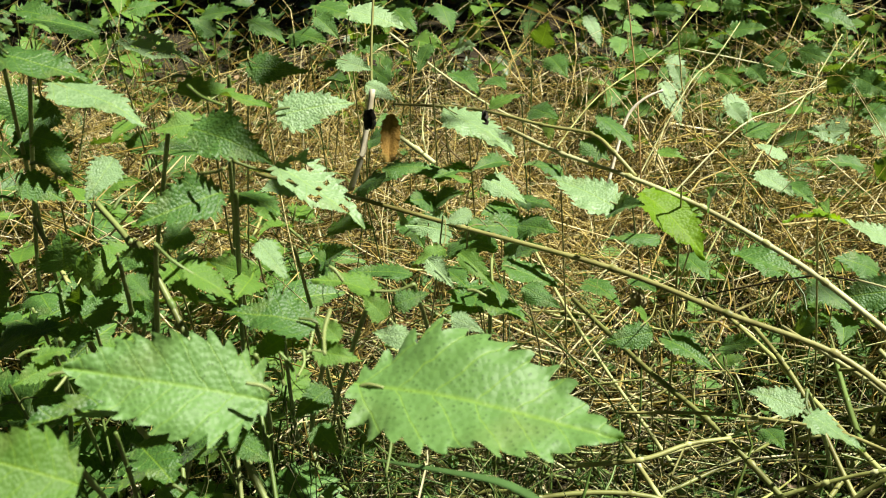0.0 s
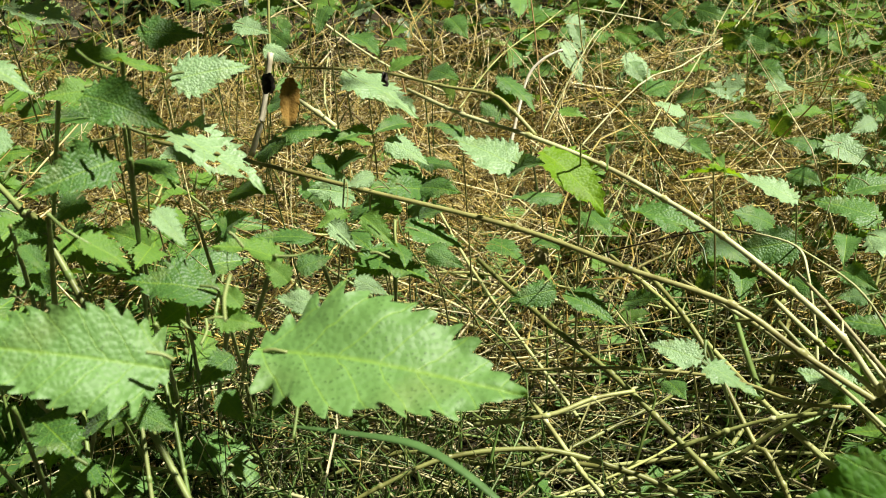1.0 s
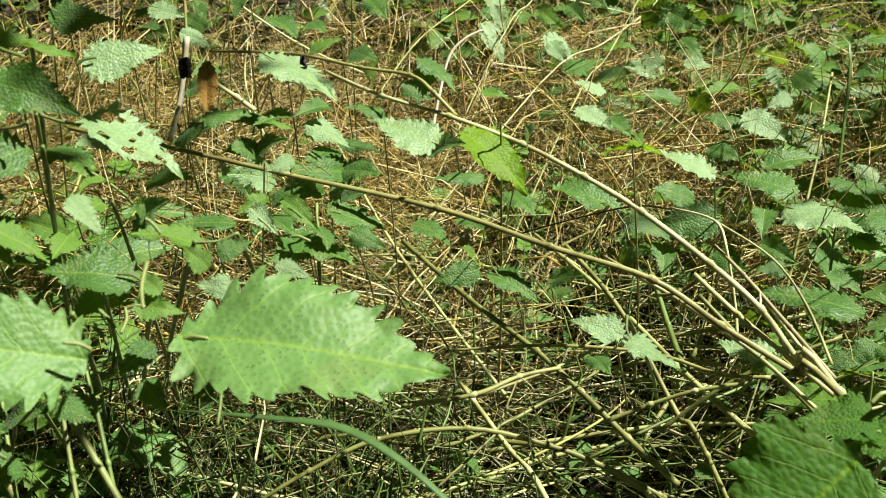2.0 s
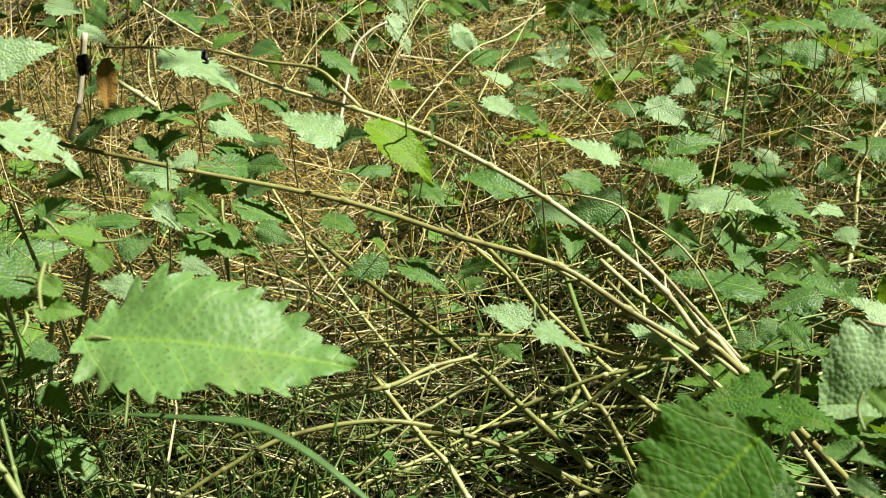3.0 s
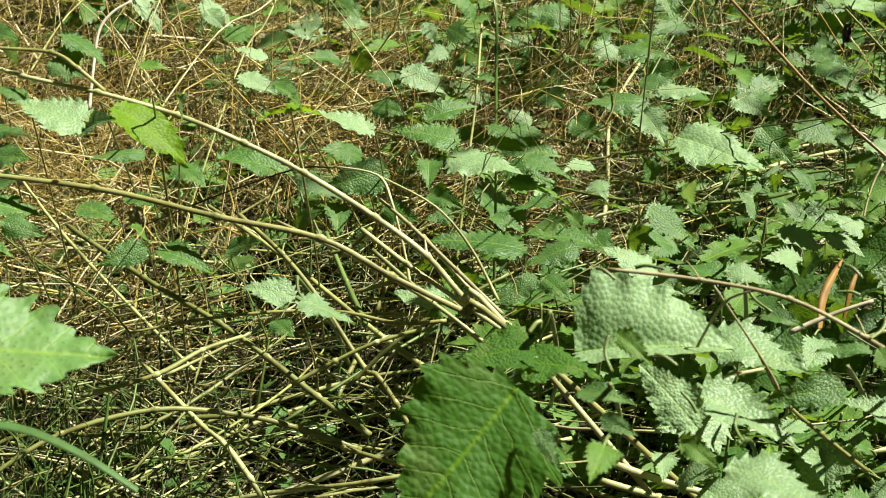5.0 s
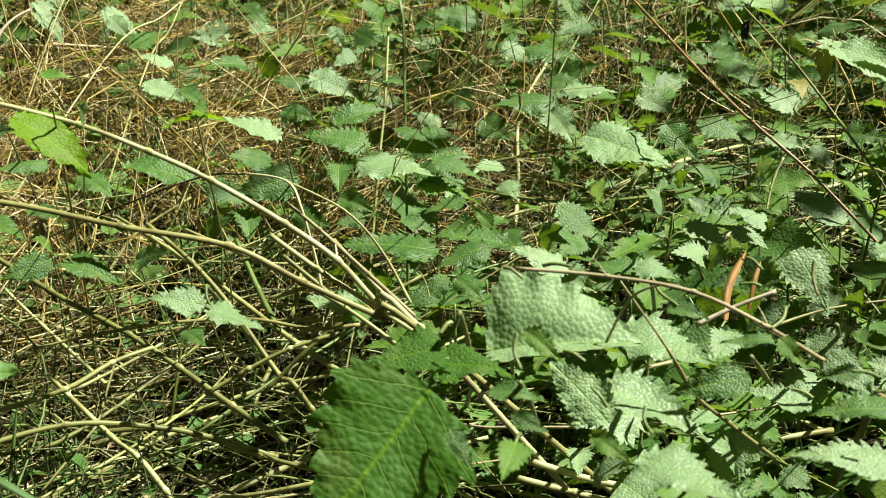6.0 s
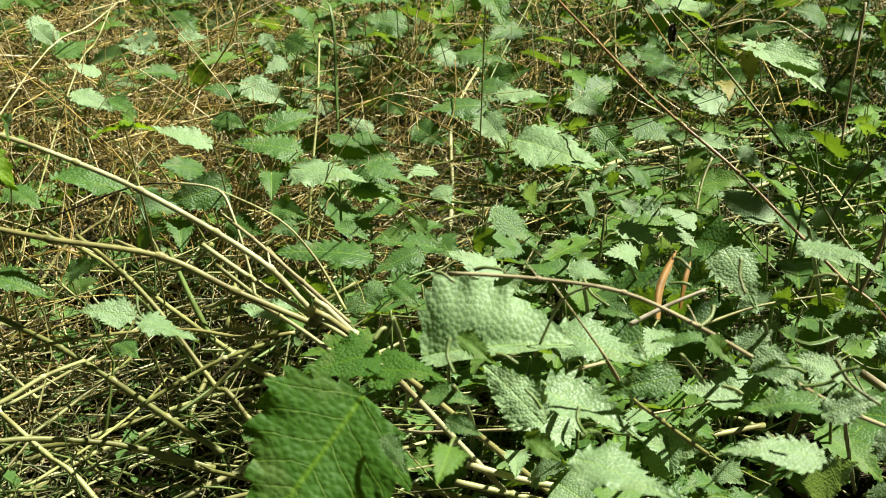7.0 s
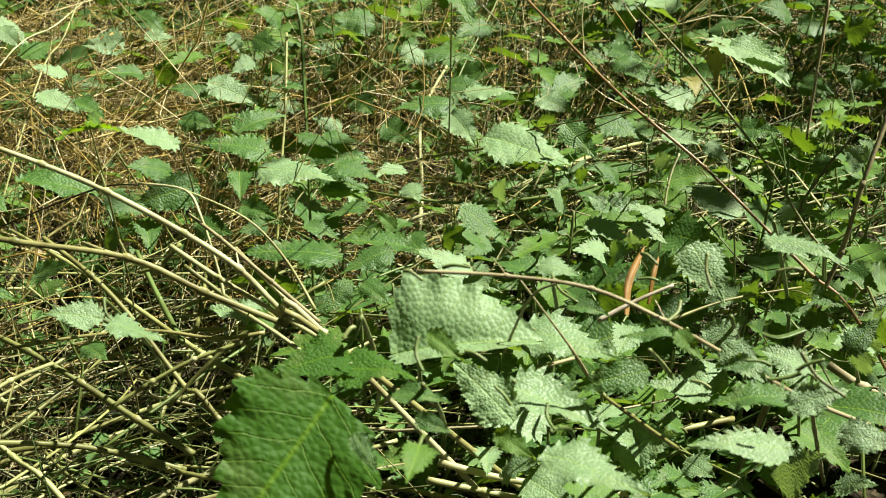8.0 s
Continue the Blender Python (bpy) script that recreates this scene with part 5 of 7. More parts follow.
nettle((-0.023, 1.175, 0.000), (-0.000, 0.638, 0.430), 0.0009, [
    ("p", (-0.008, 0.606, 0.416), (0.006, 0.595, 0.404), (0.014, -0.743, 0.669), 0.84),
    ("y", (0.010, 0.608, 0.419), (0.028, 0.596, 0.405), (-0.010, -0.743, 0.669), 0.88),
    ("y", (-0.000, 0.626, 0.414), (-0.017, 0.620, 0.407), (0.023, -0.743, 0.669), 1.01),
    ("n", (-0.020, 0.636, 0.394), (-0.059, 0.635, 0.394), (0.011, -0.139, 0.990), 0.81),
    ("p", (0.016, 0.652, 0.426), (0.000, 0.648, 0.421), (0.003, -0.743, 0.669), 1.04),
], "nettle with pale sunlit toothed leaves", OLIVE_STEM)
nettle((1.160, 0.976, 0.000), (0.713, 0.623, 0.429), 0.0009, [
    ("p", (0.707, 0.608, 0.424), (0.722, 0.564, 0.417), (-0.259, -0.224, 0.940), 0.98),
    ("o", (0.696, 0.616, 0.424), (0.686, 0.599, 0.400), (-0.576, -0.538, 0.616), 0.86),
    ("p", (0.708, 0.622, 0.425), (0.715, 0.552, 0.405), (0.009, -0.268, 0.963), 1.00),
], "nettle with a yellowing leaf", OLIVE_STEM)
nettle((0.848, 0.897, 0.000), (0.651, 0.643, 0.289), 0.0009, [
    ("p", (0.635, 0.616, 0.285), (0.650, 0.591, 0.275), (-0.156, -0.450, 0.879), 0.99),
    ("p", (0.601, 0.633, 0.285), (0.624, 0.601, 0.275), (-0.009, -0.315, 0.949), 0.98),
    ("p", (0.682, 0.623, 0.276), (0.655, 0.651, 0.284), (0.052, -0.243, 0.969), 0.89),
    ("p", (0.650, 0.668, 0.277), (0.642, 0.683, 0.283), (-0.497, -0.552, 0.669), 1.17),
], "nettle with pale sunlit toothed leaves", OLIVE_STEM)
nettle((0.433, 0.957, 0.000), (0.327, 0.637, 0.287), 0.0009, [
    ("y", (0.322, 0.623, 0.283), (0.302, 0.625, 0.277), (-0.304, -0.678, 0.669), 1.19),
    ("p", (0.321, 0.630, 0.279), (0.288, 0.657, 0.281), (-0.068, -0.160, 0.985), 1.00),
], "nettle with pale sunlit toothed leaves", OLIVE_STEM)
nettle((0.275, 1.097, 0.000), (0.131, 0.655, 0.361), 0.0009, [
    ("n", (0.123, 0.634, 0.357), (0.095, 0.633, 0.350), (-0.116, -0.734, 0.669), 0.95),
    ("n", (0.135, 0.652, 0.344), (0.162, 0.631, 0.333), (0.139, -0.340, 0.930), 0.99),
], "nettle with dark green toothed leaves", OLIVE_STEM)
nettle((0.118, 1.149, 0.000), (0.043, 0.659, 0.393), 0.0009, [
    ("n", (0.048, 0.635, 0.386), (0.069, 0.625, 0.377), (-0.056, -0.741, 0.669), 0.85),
    ("n", (0.037, 0.658, 0.389), (0.071, 0.649, 0.379), (0.188, -0.315, 0.930), 0.99),
], "nettle with dark green toothed leaves", OLIVE_STEM)
nettle((-0.235, 1.301, 0.000), (-0.110, 0.664, 0.517), 0.0009, [
    ("n", (-0.108, 0.652, 0.513), (-0.075, 0.653, 0.510), (0.100, -0.712, 0.695), 0.99),
], "nettle with dark green toothed leaves", OLIVE_STEM)
nettle((0.229, 1.210, 0.000), (0.112, 0.674, 0.435), 0.0009, [
    ("p", (0.101, 0.656, 0.428), (0.062, 0.685, 0.436), (-0.029, -0.274, 0.961), 0.99),
    ("g", (0.120, 0.668, 0.431), (0.155, 0.644, 0.400), (0.308, -0.552, 0.775), 1.00),
], "nettle with a yellow-green leaf coloured as if backlit", OLIVE_STEM)
nettle((0.636, 0.998, 0.000), (0.444, 0.692, 0.291), 0.0009, [
    ("n", (0.438, 0.664, 0.287), (0.399, 0.669, 0.274), (-0.331, -0.158, 0.930), 1.00),
    ("n", (0.461, 0.675, 0.280), (0.415, 0.709, 0.280), (-0.070, -0.120, 0.990), 0.77),
    ("n", (0.406, 0.686, 0.280), (0.343, 0.724, 0.280), (-0.061, -0.125, 0.990), 0.80),
    ("y", (0.444, 0.703, 0.285), (0.456, 0.686, 0.275), (-0.382, -0.637, 0.669), 0.91),
], "nettle shoot with bright young leaves", OLIVE_STEM)
nettle((0.958, 0.935, 0.000), (0.687, 0.681, 0.288), 0.0009, [
    ("p", (0.660, 0.672, 0.275), (0.674, 0.671, 0.285), (-0.508, -0.543, 0.669), 1.23),
    ("y", (0.697, 0.673, 0.284), (0.705, 0.655, 0.276), (-0.524, -0.527, 0.669), 0.92),
], "nettle with pale sunlit toothed leaves", OLIVE_STEM)
nettle((0.491, 1.150, 0.000), (0.290, 0.695, 0.395), 0.0009, [
    ("p", (0.285, 0.684, 0.391), (0.244, 0.704, 0.401), (0.153, -0.196, 0.969), 0.80),
], "nettle with pale sunlit toothed leaves", OLIVE_STEM)
nettle((0.783, 0.994, 0.000), (0.528, 0.698, 0.297), 0.0009, [
    ("n", (0.521, 0.689, 0.293), (0.544, 0.658, 0.267), (0.056, -0.609, 0.791), 0.99),
], "nettle with dark green toothed leaves", OLIVE_STEM)
nettle((-0.331, 1.350, 0.000), (-0.203, 0.719, 0.525), 0.0009, [
    ("n", (-0.206, 0.702, 0.521), (-0.249, 0.694, 0.531), (0.240, -0.065, 0.969), 1.00),
    ("e", (-0.194, 0.712, 0.513), (-0.150, 0.706, 0.500), (0.258, -0.181, 0.949), 0.99),
], "nettle with pale leaves eaten by insects", OLIVE_STEM)
nettle((0.002, 1.322, 0.000), (-0.006, 0.734, 0.471), 0.0009, [
    ("n", (-0.037, 0.709, 0.434), (-0.005, 0.708, 0.434), (0.005, -0.174, 0.985), 0.96),
    ("y", (-0.008, 0.733, 0.421), (0.019, 0.733, 0.415), (0.209, -0.168, 0.963), 1.02),
    ("n", (-0.001, 0.732, 0.423), (-0.043, 0.737, 0.423), (0.006, -0.139, 0.990), 0.77),
    ("p", (0.002, 0.720, 0.467), (0.043, 0.710, 0.445), (0.398, -0.295, 0.869), 0.98),
    ("n", (0.016, 0.714, 0.432), (-0.008, 0.701, 0.429), (-0.001, -0.208, 0.978), 0.99),
], "nettle with pale sunlit toothed leaves", OLIVE_STEM)
nettle((0.687, 1.045, 0.000), (0.477, 0.742, 0.288), 0.0009, [
    ("y", (0.475, 0.718, 0.274), (0.465, 0.736, 0.286), (-0.383, -0.637, 0.669), 0.82),
    ("n", (0.466, 0.747, 0.284), (0.434, 0.756, 0.276), (-0.264, -0.048, 0.963), 1.00),
], "nettle shoot with bright young leaves", OLIVE_STEM)
nettle((1.116, 0.994, 0.000), (0.817, 0.749, 0.290), 0.0009, [
    ("p", (0.814, 0.719, 0.286), (0.822, 0.694, 0.274), (-0.550, -0.500, 0.669), 0.90),
    ("p", (0.803, 0.764, 0.281), (0.822, 0.731, 0.279), (-0.198, -0.192, 0.961), 1.00),
], "nettle with pale sunlit toothed leaves", OLIVE_STEM)
nettle((0.529, 1.076, 0.000), (0.398, 0.757, 0.288), 0.0009, [
    ("n", (0.405, 0.737, 0.284), (0.425, 0.718, 0.276), (0.043, -0.364, 0.930), 1.00),
    ("n", (0.381, 0.756, 0.282), (0.359, 0.762, 0.278), (-0.251, -0.562, 0.788), 0.99),
], "nettle with dark green toothed leaves", OLIVE_STEM)
nettle((0.073, 1.353, 0.000), (0.029, 0.785, 0.455), 0.0009, [
    ("p", (0.029, 0.754, 0.411), (0.056, 0.743, 0.397), (0.185, -0.555, 0.811), 1.00),
    ("p", (0.005, 0.771, 0.451), (0.049, 0.751, 0.426), (0.403, -0.199, 0.894), 1.02),
    ("n", (0.050, 0.794, 0.382), (0.083, 0.789, 0.374), (0.198, -0.150, 0.969), 0.98),
], "nettle with pale sunlit toothed leaves", OLIVE_STEM)
nettle((0.267, 1.222, 0.000), (0.179, 0.781, 0.362), 0.0009, [
    ("n", (0.202, 0.762, 0.352), (0.251, 0.738, 0.340), (0.162, -0.188, 0.969), 0.73),
    ("n", (0.151, 0.777, 0.358), (0.111, 0.775, 0.357), (-0.021, -0.138, 0.990), 0.70),
], "nettle with dark green toothed leaves", OLIVE_STEM)
nettle((0.954, 1.094, 0.000), (0.748, 0.820, 0.297), 0.0009, [
    ("n", (0.716, 0.808, 0.293), (0.727, 0.768, 0.268), (-0.487, -0.561, 0.669), 1.02),
    ("n", (0.763, 0.814, 0.288), (0.794, 0.771, 0.272), (-0.098, -0.410, 0.907), 0.98),
], "nettle with dark green toothed leaves", OLIVE_STEM)
nettle((-0.189, 1.463, 0.000), (-0.135, 0.838, 0.506), 0.0009, [
    ("n", (-0.133, 0.826, 0.502), (-0.108, 0.816, 0.488), (0.281, -0.483, 0.830), 1.00),
], "nettle with dark green toothed leaves", OLIVE_STEM)
nettle((0.904, 1.123, 0.000), (0.647, 0.837, 0.290), 0.0009, [
    ("p", (0.640, 0.827, 0.286), (0.684, 0.755, 0.274), (-0.232, -0.294, 0.927), 1.00),
], "nettle with pale sunlit toothed leaves", OLIVE_STEM)
nettle((1.117, 1.091, 0.000), (0.904, 0.849, 0.282), 0.0009, [
    ("p", (0.900, 0.828, 0.277), (0.877, 0.873, 0.284), (-0.287, -0.288, 0.914), 1.00),
    ("n", (0.891, 0.854, 0.278), (0.869, 0.883, 0.282), (-0.327, -0.336, 0.883), 1.01),
], "nettle with pale sunlit toothed leaves", OLIVE_STEM)
nettle((0.665, 1.156, 0.000), (0.492, 0.843, 0.290), 0.0009, [
    ("n", (0.486, 0.833, 0.286), (0.513, 0.798, 0.274), (0.080, -0.280, 0.957), 1.01),
], "nettle with dark green toothed leaves", OLIVE_STEM)
nettle((0.486, 1.192, 0.000), (0.387, 0.862, 0.290), 0.0009, [
    ("n", (0.360, 0.846, 0.286), (0.308, 0.854, 0.274), (-0.250, -0.700, 0.669), 0.99),
    ("n", (0.404, 0.856, 0.285), (0.389, 0.822, 0.275), (-0.110, -0.253, 0.961), 1.00),
], "nettle with dark green toothed leaves", OLIVE_STEM)
nettle((0.345, 1.237, 0.000), (0.288, 0.887, 0.294), 0.0009, [
    ("n", (0.288, 0.854, 0.290), (0.319, 0.835, 0.270), (0.281, -0.451, 0.847), 1.00),
    ("n", (0.279, 0.897, 0.277), (0.246, 0.925, 0.283), (-0.085, -0.331, 0.940), 0.99),
], "nettle with dark green toothed leaves", OLIVE_STEM)
nettle((0.207, 1.419, 0.000), (0.120, 0.892, 0.425), 0.0009, [
    ("n", (0.123, 0.857, 0.415), (0.112, 0.839, 0.391), (-0.096, -0.760, 0.643), 0.88),
    ("n", (0.118, 0.861, 0.421), (0.142, 0.837, 0.402), (0.364, -0.336, 0.869), 0.99),
    ("n", (0.122, 0.904, 0.410), (0.135, 0.894, 0.392), (0.306, -0.730, 0.611), 0.99),
    ("n", (0.110, 0.900, 0.390), (0.131, 0.889, 0.378), (0.122, -0.651, 0.749), 0.99),
], "nettle with dark green toothed leaves", OLIVE_STEM)
nettle((0.622, 1.214, 0.000), (0.445, 0.894, 0.286), 0.0009, [
    ("p", (0.427, 0.862, 0.282), (0.476, 0.814, 0.278), (-0.093, -0.186, 0.978), 0.99),
    ("n", (0.452, 0.904, 0.278), (0.404, 0.940, 0.282), (-0.122, -0.284, 0.951), 1.00),
], "nettle with pale sunlit toothed leaves", OLIVE_STEM)
nettle((-0.087, 1.441, 0.000), (-0.057, 0.882, 0.448), 0.0009, [
    ("p", (-0.057, 0.870, 0.444), (-0.035, 0.862, 0.434), (0.039, -0.742, 0.669), 0.93),
], "nettle with pale sunlit toothed leaves", OLIVE_STEM)
nettle((0.868, 1.214, 0.000), (0.662, 0.918, 0.292), 0.0009, [
    ("p", (0.641, 0.888, 0.288), (0.637, 0.841, 0.272), (-0.433, -0.257, 0.864), 1.00),
    ("n", (0.668, 0.927, 0.282), (0.609, 0.948, 0.278), (-0.131, -0.203, 0.970), 1.00),
], "nettle with pale sunlit toothed leaves", OLIVE_STEM)
nettle((1.019, 1.186, 0.000), (0.762, 0.909, 0.289), 0.0009, [
    ("p", (0.755, 0.900, 0.285), (0.774, 0.864, 0.275), (-0.356, -0.431, 0.829), 0.99),
], "nettle with pale sunlit toothed leaves", OLIVE_STEM)
nettle((0.732, 1.241, 0.000), (0.519, 0.926, 0.289), 0.0009, [
    ("n", (0.510, 0.903, 0.284), (0.541, 0.883, 0.276), (0.100, -0.249, 0.963), 1.00),
    ("n", (0.489, 0.914, 0.285), (0.514, 0.880, 0.275), (0.121, -0.217, 0.969), 0.94),
    ("p", (0.541, 0.930, 0.275), (0.521, 0.950, 0.285), (-0.348, -0.657, 0.669), 0.94),
], "nettle with pale sunlit toothed leaves", OLIVE_STEM)
nettle((-0.105, 1.520, 0.000), (-0.075, 0.955, 0.453), 0.0009, [
    ("p", (-0.082, 0.921, 0.449), (-0.055, 0.916, 0.443), (0.048, -0.641, 0.766), 0.99),
    ("n", (-0.067, 0.966, 0.447), (-0.044, 0.978, 0.458), (0.042, -0.742, 0.669), 0.92),
], "nettle with pale sunlit toothed leaves", OLIVE_STEM)
nettle((0.011, 1.476, 0.000), (0.041, 0.970, 0.405), 0.0009, [
    ("y", (0.040, 0.958, 0.401), (0.068, 0.962, 0.410), (-0.225, -0.290, 0.930), 1.01),
], "nettle shoot with bright young leaves", OLIVE_STEM)
nettle((0.926, 1.254, 0.000), (0.712, 0.968, 0.284), 0.0009, [
    ("p", (0.705, 0.958, 0.280), (0.750, 0.928, 0.280), (-0.082, -0.112, 0.990), 1.02),
], "nettle with pale sunlit toothed leaves", OLIVE_STEM)
nettle((0.581, 1.296, 0.000), (0.457, 0.978, 0.281), 0.0009, [
    ("n", (0.451, 0.967, 0.277), (0.504, 0.969, 0.283), (-0.101, -0.220, 0.970), 1.00),
], "nettle with dark green toothed leaves", OLIVE_STEM)
nettle((1.139, 1.260, 0.000), (0.933, 0.996, 0.289), 0.0009, [
    ("n", (0.915, 0.967, 0.285), (0.930, 0.923, 0.276), (-0.256, -0.274, 0.927), 0.99),
    ("n", (0.935, 1.008, 0.284), (0.954, 0.960, 0.276), (-0.254, -0.275, 0.927), 0.99),
], "nettle with dark green toothed leaves", OLIVE_STEM)
nettle((0.040, 1.555, 0.000), (-0.011, 0.989, 0.453), 0.0009, [
    ("n", (-0.011, 0.977, 0.449), (-0.021, 0.964, 0.428), (-0.396, -0.685, 0.611), 0.97),
], "nettle with dark green toothed leaves", OLIVE_STEM)
nettle((-0.163, 1.591, 0.000), (-0.077, 0.992, 0.480), 0.0009, [
    ("p", (-0.076, 0.980, 0.476), (-0.030, 0.972, 0.462), (0.227, -0.355, 0.907), 1.01),
], "nettle with pale sunlit toothed leaves", OLIVE_STEM)
nettle((-0.575, 1.592, 0.000), (-0.371, 1.038, 0.471), 0.0009, [
    ("n", (-0.367, 1.027, 0.467), (-0.321, 1.016, 0.457), (0.120, -0.355, 0.927), 0.98),
], "nettle with dark green toothed leaves", OLIVE_STEM)
nettle((-0.328, 1.609, 0.000), (-0.205, 1.062, 0.446), 0.0009, [
    ("n", (-0.203, 1.050, 0.442), (-0.228, 1.057, 0.455), (0.149, -0.728, 0.669), 0.95),
], "nettle with dark green toothed leaves", OLIVE_STEM)
nettle((0.721, 1.387, 0.000), (0.549, 1.070, 0.285), 0.0009, [
    ("n", (0.544, 1.059, 0.281), (0.562, 1.034, 0.279), (-0.077, -0.155, 0.985), 0.98),
], "nettle with dark green toothed leaves", OLIVE_STEM)
nettle((0.656, 1.422, 0.000), (0.473, 1.085, 0.294), 0.0009, [
    ("p", (0.469, 1.070, 0.290), (0.508, 1.042, 0.270), (-0.038, -0.610, 0.791), 0.99),
    ("n", (0.468, 1.078, 0.279), (0.434, 1.098, 0.281), (-0.099, -0.257, 0.961), 1.00),
], "nettle with pale sunlit toothed leaves", OLIVE_STEM)
nettle((-0.216, 1.654, 0.000), (-0.116, 1.088, 0.455), 0.0009, [
    ("n", (-0.114, 1.076, 0.451), (-0.093, 1.062, 0.434), (0.072, -0.740, 0.669), 1.07),
], "nettle with dark green toothed leaves", OLIVE_STEM)
nettle((0.859, 1.407, 0.000), (0.714, 1.099, 0.293), 0.0009, [
    ("p", (0.707, 1.089, 0.289), (0.735, 1.062, 0.271), (-0.177, -0.664, 0.727), 1.00),
], "nettle with pale sunlit toothed leaves", OLIVE_STEM)
nettle((0.470, 1.479, 0.000), (0.314, 1.127, 0.292), 0.0009, [
    ("p", (0.311, 1.115, 0.288), (0.342, 1.089, 0.272), (0.097, -0.438, 0.894), 0.99),
], "nettle with pale sunlit toothed leaves", OLIVE_STEM)
nettle((-0.429, 1.688, 0.000), (-0.301, 1.146, 0.448), 0.0009, [
    ("n", (-0.298, 1.134, 0.444), (-0.264, 1.152, 0.449), (0.105, -0.426, 0.899), 0.99),
], "nettle with dark green toothed leaves", OLIVE_STEM)
nettle((0.667, 1.476, 0.000), (0.552, 1.150, 0.289), 0.0009, [
    ("p", (0.546, 1.139, 0.285), (0.518, 1.133, 0.275), (-0.103, -0.749, 0.655), 1.06),
], "nettle with pale sunlit toothed leaves", OLIVE_STEM)
nettle((0.938, 1.520, 0.000), (0.764, 1.217, 0.287), 0.0009, [
    ("y", (0.763, 1.182, 0.283), (0.782, 1.154, 0.277), (-0.564, -0.503, 0.655), 1.00),
    ("n", (0.752, 1.231, 0.277), (0.705, 1.265, 0.283), (-0.300, -0.538, 0.788), 1.00),
], "nettle shoot with bright young leaves", OLIVE_STEM)
nettle((1.414, 1.452, 0.000), (1.121, 1.192, 0.286), 0.0009, [
    ("p", (1.113, 1.183, 0.282), (1.159, 1.107, 0.278), (-0.096, -0.100, 0.990), 0.97),
], "nettle with pale sunlit toothed leaves", OLIVE_STEM)
nettle((0.300, 1.562, 0.000), (0.230, 1.212, 0.286), 0.0009, [
    ("y", (0.228, 1.200, 0.282), (0.256, 1.185, 0.278), (-0.059, -0.303, 0.951), 1.00),
], "nettle shoot with bright young leaves", OLIVE_STEM)
nettle((0.507, 1.552, 0.000), (0.367, 1.217, 0.280), 0.0009, [
    ("p", (0.364, 1.206, 0.276), (0.331, 1.218, 0.284), (0.149, -0.249, 0.957), 1.02),
], "nettle with pale sunlit toothed leaves", OLIVE_STEM)
nettle((0.728, 1.566, 0.000), (0.562, 1.232, 0.294), 0.0009, [
    ("p", (0.557, 1.221, 0.290), (0.563, 1.199, 0.270), (-0.307, -0.677, 0.669), 0.94),
], "nettle with pale sunlit toothed leaves", OLIVE_STEM)
nettle((0.533, 1.623, 0.000), (0.469, 1.288, 0.285), 0.0009, [
    ("e", (0.449, 1.272, 0.281), (0.406, 1.285, 0.279), (-0.240, -0.772, 0.588), 1.08),
    ("p", (0.480, 1.280, 0.281), (0.509, 1.264, 0.279), (-0.150, -0.412, 0.899), 1.00),
], "nettle with pale leaves eaten by insects", OLIVE_STEM)
nettle((0.482, 1.631, 0.000), (0.343, 1.293, 0.280), 0.0009, [
    ("n", (0.340, 1.281, 0.276), (0.389, 1.296, 0.284), (-0.069, -0.267, 0.961), 1.00),
], "nettle with dark green toothed leaves", OLIVE_STEM)
nettle((0.483, 1.732, 0.000), (0.338, 1.369, 0.299), 0.0009, [
    ("p", (0.336, 1.350, 0.290), (0.353, 1.326, 0.270), (-0.171, -0.723, 0.669), 0.95),
    ("p", (0.334, 1.364, 0.295), (0.366, 1.345, 0.265), (0.252, -0.668, 0.700), 1.00),
], "nettle with pale sunlit toothed leaves", OLIVE_STEM)
nettle((0.281, 1.785, 0.000), (0.266, 1.409, 0.306), 0.0009, [
    ("e", (0.264, 1.397, 0.302), (0.285, 1.369, 0.258), (0.273, -0.743, 0.611), 0.84),
], "nettle with pale leaves eaten by insects", OLIVE_STEM)
nettle((0.757, 1.786, 0.000), (0.621, 1.451, 0.291), 0.0009, [
    ("y", (0.616, 1.440, 0.287), (0.633, 1.420, 0.273), (-0.293, -0.683, 0.669), 0.99),
], "nettle shoot with bright young leaves", OLIVE_STEM)
nettle((0.451, 1.875, 0.000), (0.359, 1.517, 0.294), 0.0009, [
    ("y", (0.358, 1.503, 0.289), (0.382, 1.473, 0.271), (-0.372, -0.658, 0.655), 1.02),
    ("y", (0.354, 1.506, 0.290), (0.386, 1.479, 0.270), (-0.179, -0.721, 0.669), 0.94),
], "nettle shoot with bright young leaves", OLIVE_STEM)
nettle((0.355, 1.911, 0.000), (0.303, 1.537, 0.305), 0.0009, [
    ("p", (0.300, 1.511, 0.293), (0.307, 1.489, 0.267), (-0.151, -0.773, 0.616), 0.97),
    ("p", (0.301, 1.540, 0.301), (0.313, 1.510, 0.259), (0.265, -0.746, 0.611), 0.84),
], "nettle with pale sunlit toothed leaves", OLIVE_STEM)
nettle((0.416, 2.066, 0.000), (0.346, 1.717, 0.285), 0.0009, [
    ("y", (0.344, 1.705, 0.281), (0.388, 1.694, 0.279), (-0.135, -0.628, 0.766), 0.99),
], "nettle shoot with bright young leaves", OLIVE_STEM)
nettle((0.238, 2.176, 0.000), (0.219, 1.798, 0.304), 0.0009, [
    ("p", (0.217, 1.786, 0.300), (0.235, 1.759, 0.260), (0.318, -0.725, 0.611), 0.88),
], "nettle with pale sunlit toothed leaves", OLIVE_STEM)
